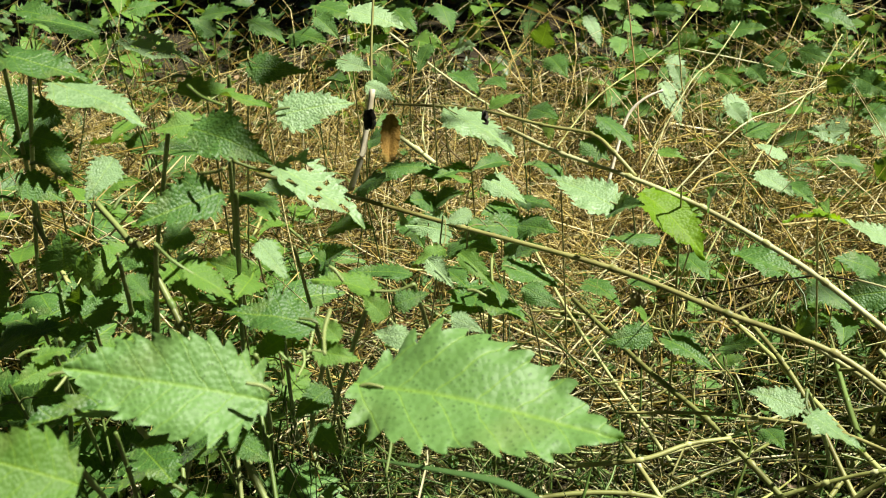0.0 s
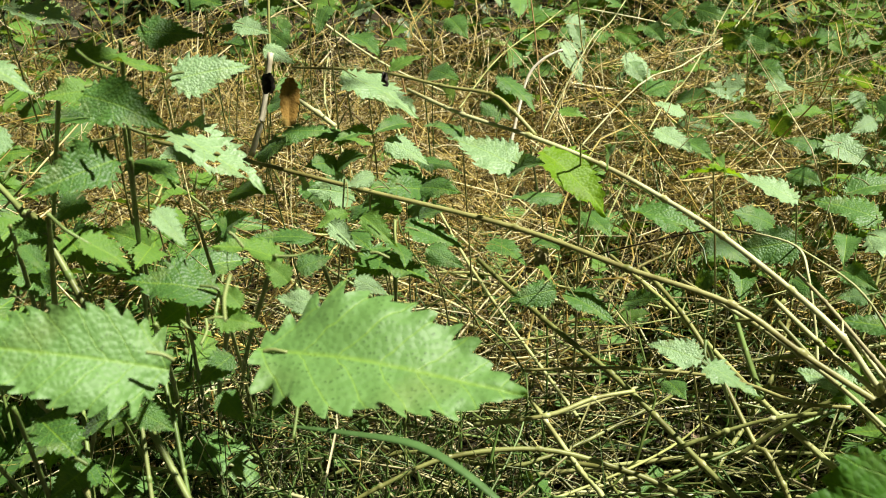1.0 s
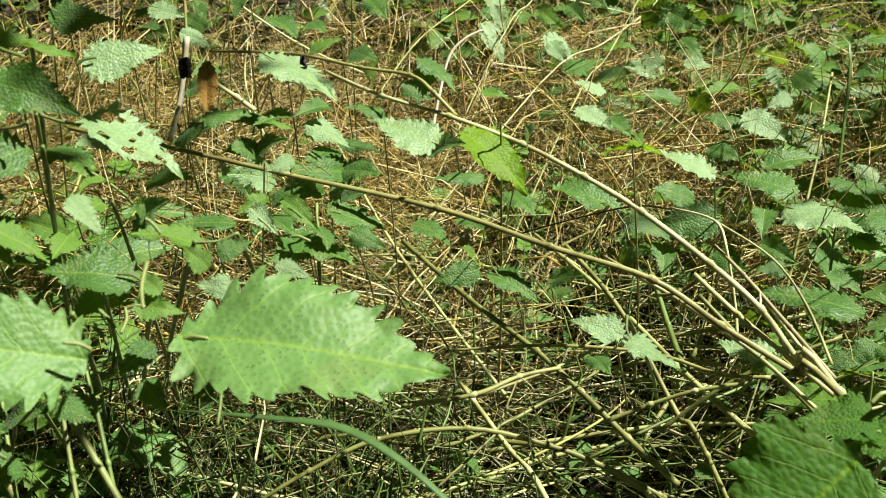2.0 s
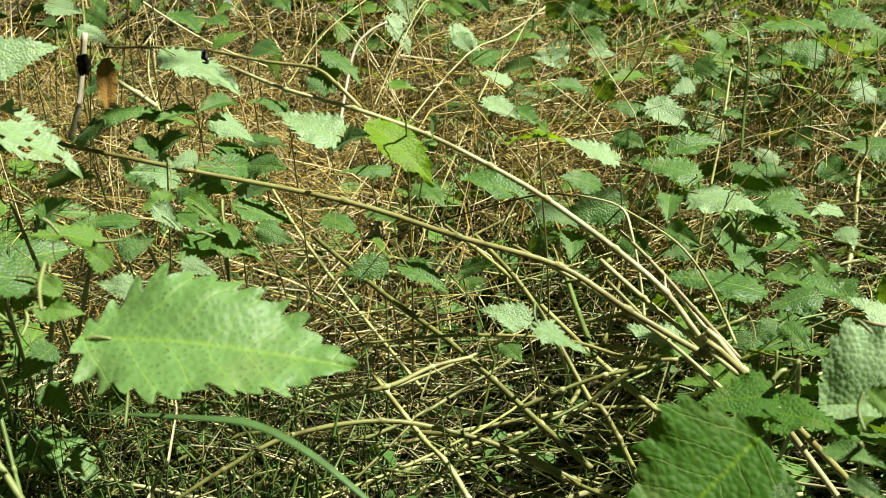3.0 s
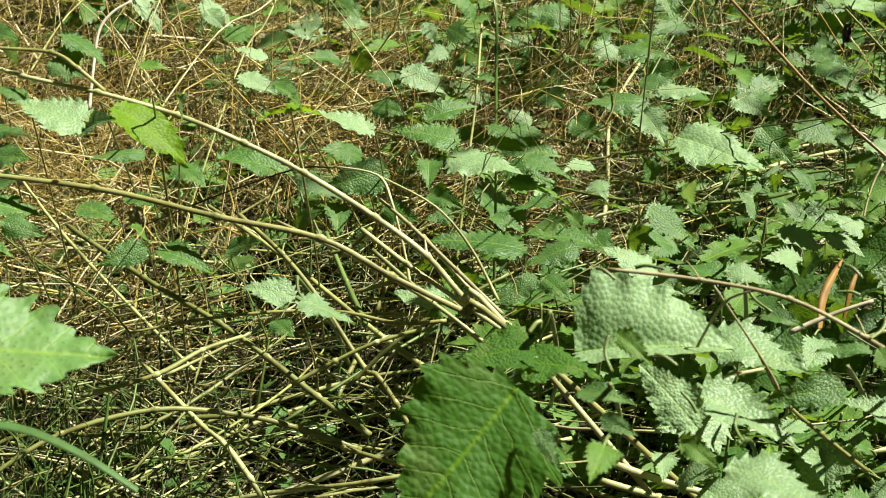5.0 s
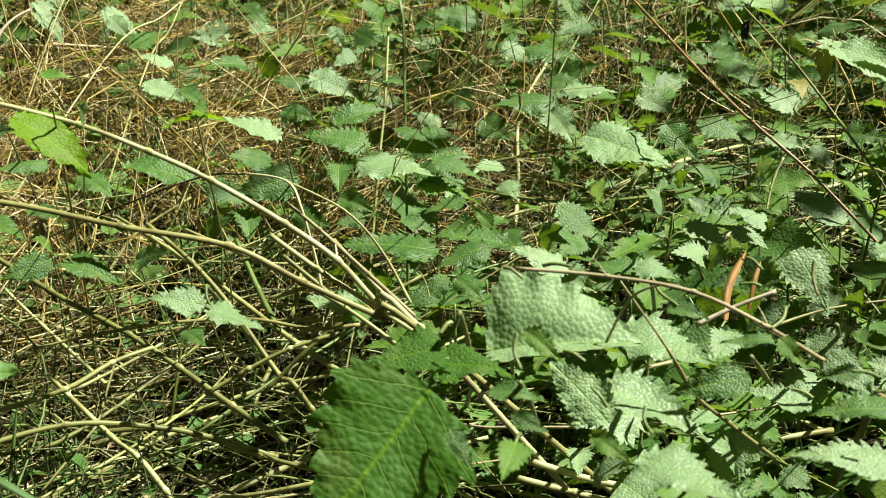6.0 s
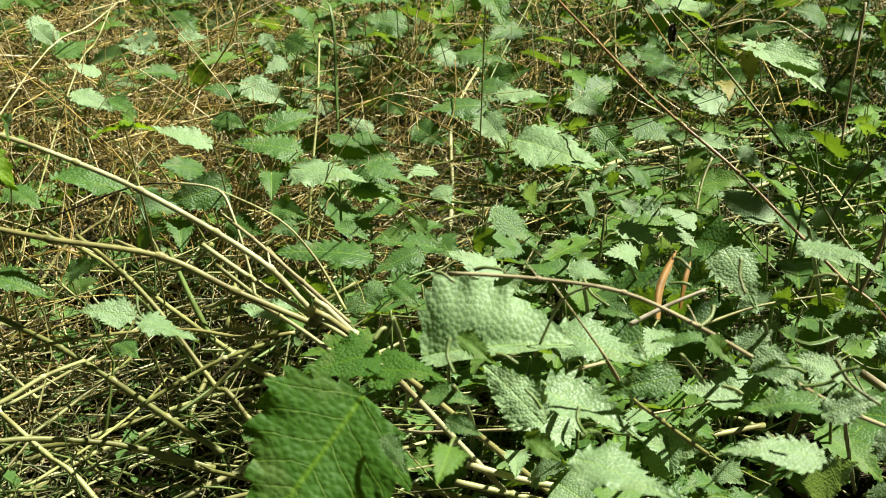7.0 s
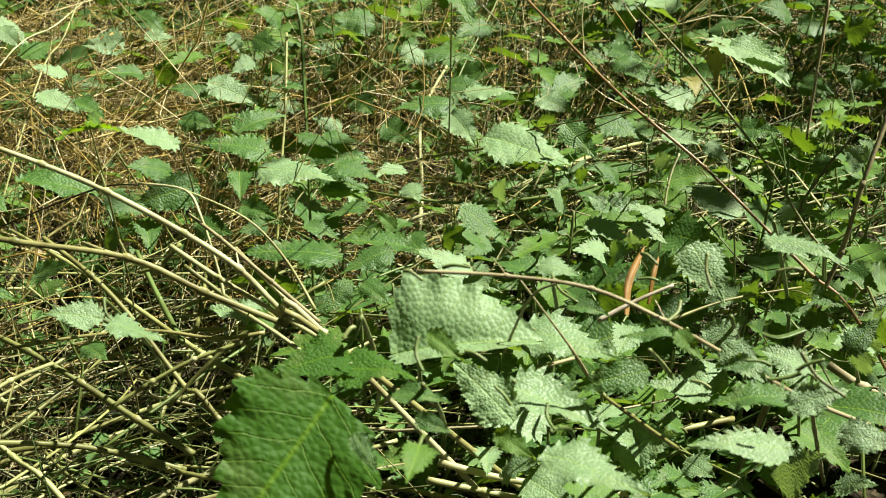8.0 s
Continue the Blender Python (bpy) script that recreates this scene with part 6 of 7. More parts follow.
stalk("dry_stem", [(0.544, 0.426, 0.074), (0.313, 0.522, 0.319), (0.286, 0.534, 0.333), (0.247, 0.552, 0.355), (0.211, 0.570, 0.377), (0.158, 0.596, 0.388), (0.099, 0.635, 0.398), (0.009, 0.679, 0.407), (-0.063, 0.718, 0.413), (-0.124, 0.752, 0.415)], 0.00221, 0.00147, OLIVE_STEM, "long olive nettle stem leaning over the straw", "stem", "fallen stems")
stalk("dry_stem", [(0.512, 0.429, 0.048), (0.314, 0.533, 0.318), (0.293, 0.544, 0.333), (0.273, 0.561, 0.359), (0.250, 0.585, 0.377), (0.216, 0.614, 0.399), (0.187, 0.637, 0.413), (0.154, 0.661, 0.426), (0.113, 0.685, 0.437), (0.075, 0.717, 0.441), (0.042, 0.749, 0.448)], 0.00221, 0.00129, TAN_STEM, "long pale dry stem leaning over the straw", "stem", "fallen stems")
stalk("dry_stem", [(0.117, 0.685, 0.437), (0.104, 0.693, 0.450), (0.092, 0.710, 0.456), (0.062, 0.727, 0.457), (0.021, 0.758, 0.458), (-0.034, 0.798, 0.450)], 0.00147, 0.00092, OLIVE_STEM, "thin forked dry olive twig", "stem", "fallen stems")
stalk("dry_stem", [(0.260, 0.619, 0.196), (0.237, 0.662, 0.206), (0.212, 0.698, 0.223), (0.187, 0.732, 0.238), (0.148, 0.800, 0.248), (0.106, 0.883, 0.261)], 0.00230, 0.00184, OLIVE_STEM, "straight olive stem crossing the tangle", "stem", "fallen stems")
stalk("dry_stem", [(0.324, 0.639, 0.262), (0.294, 0.654, 0.258), (0.256, 0.685, 0.259), (0.191, 0.716, 0.252), (0.126, 0.743, 0.237)], 0.00156, 0.00120, OLIVE_STEM, "brownish stem lying across others", "stem", "fallen stems")
stalk("dry_stem", [(0.079, 0.656, 0.249), (0.126, 0.651, 0.257), (0.158, 0.660, 0.263), (0.187, 0.666, 0.264)], 0.00175, 0.00129, TAN_STEM, "pale broken stem in the tangle", "stem", "fallen stems")
stalk("dry_stem", [(0.214, 0.645, 0.232), (0.242, 0.637, 0.249), (0.268, 0.628, 0.263), (0.298, 0.616, 0.274)], 0.00175, 0.00138, TAN_STEM, "pale dry stem with joints", "stem", "fallen stems")
stalk("dry_stem", [(0.267, 0.655, 0.157), (0.225, 0.672, 0.176), (0.186, 0.685, 0.189), (0.130, 0.692, 0.203), (0.066, 0.691, 0.200), (0.018, 0.681, 0.185), (-0.018, 0.678, 0.165)], 0.00221, 0.00147, OLIVE_STEM, "yellow-green arching stem near the soil", "stem", "fallen stems")
stalk("dry_stem", [(0.260, 0.514, 0.000), (0.181, 0.641, 0.166), (0.157, 0.681, 0.192), (0.138, 0.716, 0.210), (0.130, 0.742, 0.214)], 0.00221, 0.00147, TAN_STEM, "pale stem leaning over the soil", "stem", "fallen stems")
stalk("dry_stem", [(0.285, 0.614, 0.312), (0.285, 0.623, 0.329), (0.282, 0.638, 0.358), (0.279, 0.656, 0.371), (0.255, 0.673, 0.374)], 0.00110, 0.00074, TAN_STEM, "thin bent dry pale stalk", "stem", "fallen stems")
stalk("dry_stem", [(0.328, 0.572, 0.312), (0.324, 0.607, 0.334), (0.309, 0.631, 0.355), (0.279, 0.656, 0.371)], 0.00101, 0.00074, TAN_STEM, "thin arched dry stalk", "stem", "fallen stems")
stalk("dry_stem", [(0.311, 0.533, 0.316), (0.293, 0.543, 0.330), (0.264, 0.570, 0.351), (0.244, 0.593, 0.367)], 0.00175, 0.00147, TAN_STEM, "short broken brown stem end", "stem", "fallen stems")
stalk("dry_stem", [(0.250, 0.592, 0.367), (0.239, 0.598, 0.353), (0.229, 0.608, 0.346)], 0.00138, 0.00110, TAN_STEM, "side shoot of dry stem", "stem", "fallen stems")
stalk("dry_stem", [(0.255, 0.673, 0.373), (0.238, 0.704, 0.362), (0.196, 0.752, 0.329), (0.148, 0.799, 0.291)], 0.00074, 0.00055, DARK_STEM, "thin dark bramble runner", "stem", "fallen stems")
stalk("dry_stem", [(0.375, 0.542, 0.000), (0.297, 0.663, 0.185), (0.282, 0.687, 0.204), (0.263, 0.731, 0.242), (0.246, 0.769, 0.266), (0.226, 0.814, 0.282)], 0.00202, 0.00184, OLIVE_STEM, "leaning olive stem in the tangle", "stem", "fallen stems")
stalk("dry_stem", [(0.275, 0.667, 0.254), (0.278, 0.716, 0.263), (0.281, 0.768, 0.278)], 0.00202, 0.00166, GREEN_STEM, "green stem rising from the tangle", "stem", "fallen stems")
stalk("dry_stem", [(0.321, 0.553, 0.314), (0.305, 0.586, 0.331), (0.287, 0.621, 0.350), (0.278, 0.649, 0.357)], 0.00147, 0.00110, GREY_STEM, "grey fork of dead twig", "stem", "fallen stems")
stalk("dry_stem", [(-0.023, 0.425, 0.000), (-0.157, 0.586, 0.270), (-0.185, 0.622, 0.302), (-0.218, 0.658, 0.336), (-0.235, 0.688, 0.357), (-0.274, 0.744, 0.385)], 0.00193, 0.00147, TAN_STEM, "leaning pale straw stem", "stem", "fallen stems")
stalk("dry_stem", [(0.011, 0.422, 0.136), (-0.150, 0.595, 0.394), (-0.178, 0.627, 0.418), (-0.203, 0.655, 0.431)], 0.00202, 0.00166, GREEN_STEM, "thick green stem of leaning nettle", "stem", "fallen stems")
stalk("dry_stem", [(-0.067, 0.816, 0.381), (-0.059, 0.814, 0.404), (-0.056, 0.820, 0.418), (-0.050, 0.825, 0.453)], 0.00248, 0.00202, PALE_STEM, "bleached broken stalk lodged in straw", "stem", "fallen stems")
stalk("dry_stem", [(-0.006, 0.795, 0.408), (-0.018, 0.801, 0.416), (-0.033, 0.808, 0.425)], 0.00202, 0.00147, TAN_STEM, "flat dry brown leaf sheath", "stem", "fallen stems")
stalk("dry_stem", [(0.150, 1.030, 0.301), (0.160, 1.045, 0.337), (0.170, 1.057, 0.365), (0.184, 1.061, 0.379), (0.201, 1.062, 0.387)], 0.00166, 0.00110, PALE_STEM, "curved bleached stalk over brown grass", "stem", "fallen stems")
stalk("dry_stem", [(0.504, 0.290, 0.334), (0.465, 0.303, 0.355), (0.428, 0.315, 0.380), (0.388, 0.332, 0.407), (0.356, 0.350, 0.424), (0.324, 0.373, 0.428), (0.290, 0.397, 0.428)], 0.00129, 0.00092, GREY_STEM, "brown twig arching over a large leaf", "stem", "fallen stems")
stalk("dry_stem", [(0.836, 0.328, 0.000), (0.773, 0.480, 0.212), (0.753, 0.529, 0.250), (0.741, 0.565, 0.273), (0.720, 0.629, 0.313), (0.696, 0.677, 0.343), (0.687, 0.722, 0.363), (0.682, 0.780, 0.388), (0.678, 0.837, 0.412)], 0.00166, 0.00129, RED_STEM, "long reddish stem of dead weed", "stem", "fallen stems")
stalk("dry_stem", [(0.781, 0.273, -0.000), (0.784, 0.482, 0.229), (0.785, 0.502, 0.240), (0.775, 0.553, 0.270), (0.774, 0.603, 0.307), (0.767, 0.657, 0.346), (0.766, 0.718, 0.379), (0.762, 0.778, 0.407)], 0.00138, 0.00110, OLIVE_STEM, "long yellow-green weed stem", "stem", "fallen stems")
stalk("dry_stem", [(0.599, 0.479, 0.000), (0.634, 0.451, 0.232), (0.644, 0.444, 0.276), (0.667, 0.445, 0.328), (0.673, 0.444, 0.378), (0.699, 0.453, 0.422)], 0.00193, 0.00166, GREY_STEM, "grey dead stalk standing upright", "stem", "fallen stems")
stalk("dry_stem", [(0.698, 0.702, 0.342), (0.684, 0.773, 0.310), (0.662, 0.827, 0.285), (0.622, 0.880, 0.261)], 0.00064, 0.00046, RED_STEM, "hair-thin brown trailing runner", "stem", "fallen stems")
stalk("dry_stem", [(0.723, 0.762, 0.246), (0.695, 0.776, 0.237), (0.627, 0.816, 0.226), (0.583, 0.857, 0.223), (0.554, 0.902, 0.220)], 0.00175, 0.00138, GREEN_STEM, "green runner in the shade", "stem", "fallen stems")
stalk("dry_stem", [(0.456, 0.374, 0.284), (0.420, 0.377, 0.316), (0.395, 0.381, 0.340), (0.382, 0.391, 0.365)], 0.00138, 0.00092, OLIVE_STEM, "curved yellow-green stalk in the undergrowth", "stem", "fallen stems")
stalk("dry_stem", [(0.387, 0.376, 0.345), (0.381, 0.375, 0.358), (0.369, 0.381, 0.378), (0.346, 0.390, 0.412)], 0.00074, 0.00055, GREY_STEM, "thin grey dead twig tip", "stem", "fallen stems")
stalk("dry_stem", [(0.342, 0.394, 0.370), (0.348, 0.384, 0.405), (0.357, 0.372, 0.417)], 0.00074, 0.00055, GREY_STEM, "thin forked grey dead twig", "stem", "fallen stems")
stalk("dry_stem", [(0.445, 0.903, 0.000), (0.506, 0.991, 0.201), (0.534, 1.034, 0.261), (0.565, 1.091, 0.325)], 0.00165, 0.00130, TAN_STEM, "pale upright nettle stalk", "stem", "fallen stems")
stalk("dry_stem", [(0.658, 0.612, 0.000), (0.709, 0.658, 0.213), (0.732, 0.680, 0.276), (0.746, 0.685, 0.301)], 0.00120, 0.00092, TAN_STEM, "thin pale upright stalk", "stem", "fallen stems")
stalk("dry_stem", [(0.445, 0.440, 0.337), (0.467, 0.432, 0.349), (0.487, 0.424, 0.358)], 0.00166, 0.00110, PALE_STEM, "short pale broken stalk", "stem", "fallen stems")
stalk("dry_stem", [(0.377, 0.382, 0.344), (0.375, 0.408, 0.341), (0.406, 0.413, 0.338)], 0.00129, 0.00092, GREY_STEM, "brown stalk lying across leaves", "stem", "fallen stems")
stalk("dry_stem", [(0.546, 0.478, 0.291), (0.595, 0.475, 0.295), (0.654, 0.462, 0.296)], 0.00110, 0.00074, OLIVE_STEM, "thin stalk lying over leaves", "stem", "fallen stems")
stalk("dry_stem", [(0.373, 0.492, 0.229), (0.412, 0.471, 0.215), (0.458, 0.447, 0.205), (0.500, 0.427, 0.197)], 0.00239, 0.00202, TAN_STEM, "pale lying stalk near the soil", "stem", "fallen stems")
stalk("dry_stem", [(0.360, 0.485, 0.225), (0.393, 0.469, 0.214), (0.427, 0.453, 0.203)], 0.00221, 0.00184, TAN_STEM, "pale lying stalk on the soil", "stem", "fallen stems")
stalk("dry_stem", [(0.504, 0.462, 0.215), (0.547, 0.459, 0.213), (0.595, 0.452, 0.211)], 0.00202, 0.00184, TAN_STEM, "pale lying stalk beside leaves", "stem", "fallen stems")
stalk("dry_stem", [(0.158, 0.732, 0.163), (0.210, 0.701, 0.169), (0.254, 0.654, 0.163), (0.295, 0.612, 0.161)], 0.00202, 0.00166, OLIVE_STEM, "olive stalk lying on the soil", "stem", "fallen stems")
stalk("dry_stem", [(0.287, 0.687, 0.301), (0.311, 0.657, 0.279), (0.330, 0.610, 0.266), (0.337, 0.575, 0.261)], 0.00166, 0.00129, OLIVE_STEM, "thin olive stalk in the tangle", "stem", "fallen stems")
stalk("dry_stem", [(0.232, 0.731, 0.312), (0.264, 0.656, 0.313), (0.288, 0.585, 0.312), (0.301, 0.521, 0.310)], 0.00156, 0.00120, TAN_STEM, "pale stem in the converging bunch", "stem", "fallen stems")
stalk("dry_stem", [(0.312, 0.656, 0.322), (0.320, 0.588, 0.309), (0.323, 0.533, 0.309)], 0.00138, 0.00110, TAN_STEM, "pale thin stem in the bunch", "stem", "fallen stems")
stalk("dry_stem", [(0.269, 0.688, 0.191), (0.320, 0.680, 0.237), (0.391, 0.677, 0.267)], 0.00184, 0.00129, OLIVE_STEM, "dark olive stem crossing", "stem", "fallen stems")
stalk("dry_stem", [(0.742, 0.488, 0.191), (0.761, 0.466, 0.176), (0.785, 0.444, 0.165)], 0.00368, 0.00368, GREY_STEM, "thick bleached stick on the soil", "stem", "fallen stems")
stalk("dry_stem", [(0.677, 0.542, 0.000), (0.774, 0.573, 0.257), (0.793, 0.580, 0.291), (0.830, 0.579, 0.331), (0.869, 0.571, 0.362)], 0.00129, 0.00092, OLIVE_STEM, "weed twig with a fine side branch", "stem", "fallen stems")
stalk("dry_stem", [(0.803, 0.602, 0.453), (0.791, 0.591, 0.397), (0.780, 0.580, 0.344)], 0.00120, 0.00092, GREY_STEM, "dried flower stalk hanging", "stem", "fallen stems")
stalk("dry_stem", [(0.119, 1.192, 0.290), (0.176, 1.310, 0.312), (0.265, 1.429, 0.335), (0.334, 1.550, 0.365)], 0.00092, 0.00074, TAN_STEM, "long dry stalk in the undergrowth", "stem", "fallen stems")
stalk("dry_stem", [(0.066, 1.074, 0.073), (0.299, 1.240, 0.275), (0.387, 1.305, 0.300), (0.461, 1.369, 0.323), (0.512, 1.434, 0.348)], 0.00092, 0.00074, TAN_STEM, "long pale grass stalk", "stem", "fallen stems")
stalk("dry_stem", [(0.302, 1.479, 0.326), (0.388, 1.473, 0.310), (0.473, 1.464, 0.291)], 0.00110, 0.00092, TAN_STEM, "long leaning grass stalk", "stem", "fallen stems")
stalk("dry_stem", [(0.112, 1.146, 0.065), (0.276, 1.356, 0.292), (0.327, 1.423, 0.322), (0.373, 1.492, 0.356)], 0.00083, 0.00064, TAN_STEM, "long pale leaning grass stalk", "stem", "fallen stems")
stalk("dry_stem", [(0.168, 1.033, 0.017), (0.336, 1.231, 0.252), (0.393, 1.300, 0.288), (0.468, 1.387, 0.365)], 0.00110, 0.00074, TAN_STEM, "thin leaning grass stalk", "stem", "fallen stems")
stalk("dry_stem", [(0.210, 1.056, 0.000), (0.199, 1.129, 0.269), (0.194, 1.169, 0.363), (0.185, 1.205, 0.447)], 0.00092, 0.00074, RED_STEM, "thin reddish grass stalk", "stem", "fallen stems")
stalk("dry_stem", [(-0.049, 1.090, 0.433), (0.030, 1.116, 0.366), (0.100, 1.151, 0.321)], 0.00129, 0.00092, TAN_STEM, "dry stalk crossing dark undergrowth", "stem", "fallen stems")
stalk("dry_stem", [(0.125, 1.174, 0.000), (0.059, 1.259, 0.320), (0.047, 1.276, 0.359), (0.022, 1.286, 0.382)], 0.00129, 0.00092, RED_STEM, "bent brown grass stalk", "stem", "fallen stems")
stalk("dry_stem", [(-0.057, 0.926, 0.429), (-0.057, 0.938, 0.458), (-0.055, 0.955, 0.500)], 0.00110, 0.00092, OLIVE_STEM, "thin green stem above the straw", "stem", "fallen stems")
stalk("dry_stem", [(-0.056, 0.321, 0.029), (-0.104, 0.518, 0.314), (-0.112, 0.551, 0.341), (-0.124, 0.606, 0.367)], 0.00129, 0.00110, GREEN_STEM, "shaded green nettle stalk", "stem", "fallen stems")
stalk("dry_stem", [(-0.088, 0.337, 0.019), (-0.142, 0.552, 0.290), (-0.149, 0.582, 0.311), (-0.157, 0.611, 0.328)], 0.00129, 0.00110, GREEN_STEM, "shaded green nettle stem", "stem", "fallen stems")
stalk("dry_stem", [(-0.026, 0.341, 0.023), (-0.092, 0.553, 0.293), (-0.101, 0.583, 0.314), (-0.111, 0.617, 0.343)], 0.00138, 0.00110, GREEN_STEM, "pale dry stalk in shade", "stem", "fallen stems")
blade("grass_blade", [(0.073, 0.398, 0.365), (0.053, 0.418, 0.376), (0.030, 0.437, 0.382), (0.001, 0.461, 0.374), (-0.045, 0.505, 0.354)], 0.0023, GRASS_BLADE, "long curved bluish-green grass blade")
blade("grass_blade", [(0.083, 0.649, 0.191), (0.091, 0.660, 0.215), (0.099, 0.671, 0.242)], 0.0013, GRASS, "short upright green grass blade")
blade("grass_blade", [(0.533, 0.983, 0.238), (0.542, 1.006, 0.287), (0.553, 1.043, 0.368), (0.543, 1.099, 0.361)], 0.0018, GRASS, "bent yellow-green grass blade")
blade("grass_blade", [(0.491, 0.464, 0.317), (0.503, 0.478, 0.331), (0.529, 0.494, 0.343)], 0.0028, BROWN_BLADE, "withered orange-brown grass blade")
blade("grass_blade", [(0.510, 0.465, 0.319), (0.517, 0.471, 0.335), (0.529, 0.480, 0.342)], 0.0018, BROWN_BLADE, "withered narrow brown blade")
blade("grass_blade", [(0.590, 0.448, 0.289), (0.597, 0.429, 0.288), (0.628, 0.423, 0.291), (0.632, 0.415, 0.282)], 0.0020, GRASS, "curled pale green blade")
hanging = tagged(new("withered_leaf", BROWN[0]), "long withered brown leaf hanging from a stalk", "leaf")
hanging.matrix_basis = leaf_pose((-0.036, 0.784, 0.444), (-0.037, 0.753, 0.403), (0.1, -1.0, 0.1), 0.85)
crumple("withered_leaf", (-0.051, 0.796, 0.439), 0.0110, 0.0170, BLACKENED, 1, "black shrivelled leaf on a bleached stalk")
crumple("withered_leaf", (0.027, 0.744, 0.455), 0.0060, 0.0140, BLACKENED, 2, "small blackened leaf hanging from a twig")
crumple("withered_leaf", (-0.004, 0.542, 0.400), 0.0120, 0.0160, CREAM, 3, "cream withered leaf in the nettle clump")
crumple("withered_leaf", (0.161, 0.892, 0.255), 0.0160, 0.0200, GREY_STEM, 4, "grey withered leaf scrap on dry stems")
crumple("withered_leaf", (0.739, 0.747, 0.397), 0.0100, 0.0200, BLACKENED, 5, "dark dried flower head of a weed")
crumple("withered_leaf", (0.705, 0.851, 0.261), 0.0070, 0.0170, BROWN_BLADE, 6, "small brown curled leaf on pale leaf")


# ---- dead grass, straw and low growth ----
def strands(name, mat, label, count, place, seed, category="dead grass", curve=0.34):
    """Loose blades and straws in one mesh. place(rng) gives foot, direction, length, width, sag."""
    rng = random.Random(seed)
    verts, faces = [], []
    for _ in range(count):
        foot, way, length, width, sag = place(rng)
        way = Vector(way).normalized()
        side = way.cross(Vector((rng.uniform(-1, 1), rng.uniform(-1, 1), rng.uniform(0.2, 1)))).normalized()
        bend = Vector((rng.gauss(0, 1), rng.gauss(0, 1), rng.gauss(0, 0.6))) * curve * length
        k0 = len(verts)
        steps = 5
        for i in range(steps + 1):
            u = i / steps
            p = foot + way * length * u + bend * (u * u - u) * 2 + Vector((0, 0, -sag * u * u * length))
            p.z = max(p.z, 0.004 + ground_height(p.x, p.y))
            w = width * (1 - 0.6 * u)
            n = way.cross(side)
            verts += [p - side * w, p + side * w, p + n * w * 1.2]
        for i in range(steps):
            a = k0 + i * 3
            for k in range(3):
                q = (k + 1) % 3
                faces.append((a + k, a + q, a + 3 + q, a + 3 + k))
    return tagged(new(name, mesh_from(name, verts, faces, mat)), label, category, kind="stuff")


def lying(x0, x1, y0, y1, top, lengths, widths, steep=0.35, rise=0.1, ways=None):
    def place(rng):
        x, y = rng.uniform(x0, x1), rng.uniform(y0, y1)
        while noise.noise((x * 9, y * 9, 4.0)) < rng.uniform(-0.5, 0.35):
            x, y = rng.uniform(x0, x1), rng.uniform(y0, y1)
        z = ground_height(x, y) + rng.random() ** 1.6 * top * (1 + noise.noise((x * 5, y * 5, 7.0)))
        a = 5.0 * noise.noise((x * 2.5, y * 2.5, 9.0)) + rng.gauss(0, 0.75) if ways is None else rng.choice(ways) + rng.gauss(0, 0.4)
        return Vector((x, y, z)), (math.cos(a), math.sin(a) * 0.8, rng.gauss(rise, steep)), rng.uniform(*lengths), widths[0] + (widths[1] - widths[0]) * rng.random() ** 2.5, rng.uniform(0, 0.35)
    return place


def standing(x0, x1, y0, y1, lengths, widths, lean=0.35):
    def place(rng):
        x, y = rng.uniform(x0, x1), rng.uniform(y0, y1)
        return Vector((x, y, ground_height(x, y))), (rng.gauss(0, lean), rng.gauss(-0.05, lean), 1.0), rng.uniform(*lengths), rng.uniform(*widths), rng.uniform(0, 0.6)
    return place


strands("straw_heap", STRAW, "golden heap of dry fallen grass and straw", 8200, lying(-1.0, 0.62, 0.95, 2.0, 0.18, (0.07, 0.34), (0.0003, 0.0015), 0.5, 0.25), 1, curve=0.5)
strands("straw_litter", STRAW_GREY, "thin greyish straw and dead stalks on the soil", 1300, lying(-0.9, 1.5, 0.55, 1.5, 0.05, (0.04, 0.2), (0.0004, 0.0012)), 2)
strands("stem_tangle", TANGLE, "tangle of olive and pale fallen stems", 330, lying(-0.3, 1.0, 0.62, 1.1, 0.13, (0.2, 0.55), (0.0009, 0.0021), 0.3, 0.15, (-0.95, -0.8, 0.4, 0.1, 2.0)), 3)
strands("straw_tangle", STRAW_GREY, "fine broken stalks among the nettles", 650, lying(-0.3, 1.1, 0.62, 1.1, 0.14, (0.08, 0.28), (0.0003, 0.0009), 0.9, 0.7), 13)
strands("tall_dead_grass", STRAW, "tall dry yellow grass stalks leaning all ways", 1500, standing(-0.9, 1.2, 1.05, 1.95, (0.15, 0.45), (0.0006, 0.0015), 0.5), 4)
strands("dry_grass_under_nettles", STRAW, "brown dry grass under the nettles", 4200, lying(0.45, 2.2, 0.95, 2.2, 0.2, (0.08, 0.28), (0.0004, 0.0015), 0.6, 0.3), 5, curve=0.5)
strands("green_grass", GRASS, "thin green grass among the dead stalks", 3400, standing(-0.8, 2.4, 0.5, 2.4, (0.06, 0.3), (0.0008, 0.0024), 0.5), 6, "grass")
strands("sunlit_grass", GRASS, "fresh sunlit grass between the far nettles", 1500, standing(1.0, 2.6, 1.0, 2.3, (0.12, 0.42), (0.0009, 0.0024), 0.4), 41, "grass")
strands("limp_green_stalks", GRASS, "limp green stalks lying in the tangle", 380, lying(-0.3, 1.2, 0.62, 1.15, 0.13, (0.08, 0.25), (0.0006, 0.0015), 0.4, 0.2), 31, "grass")
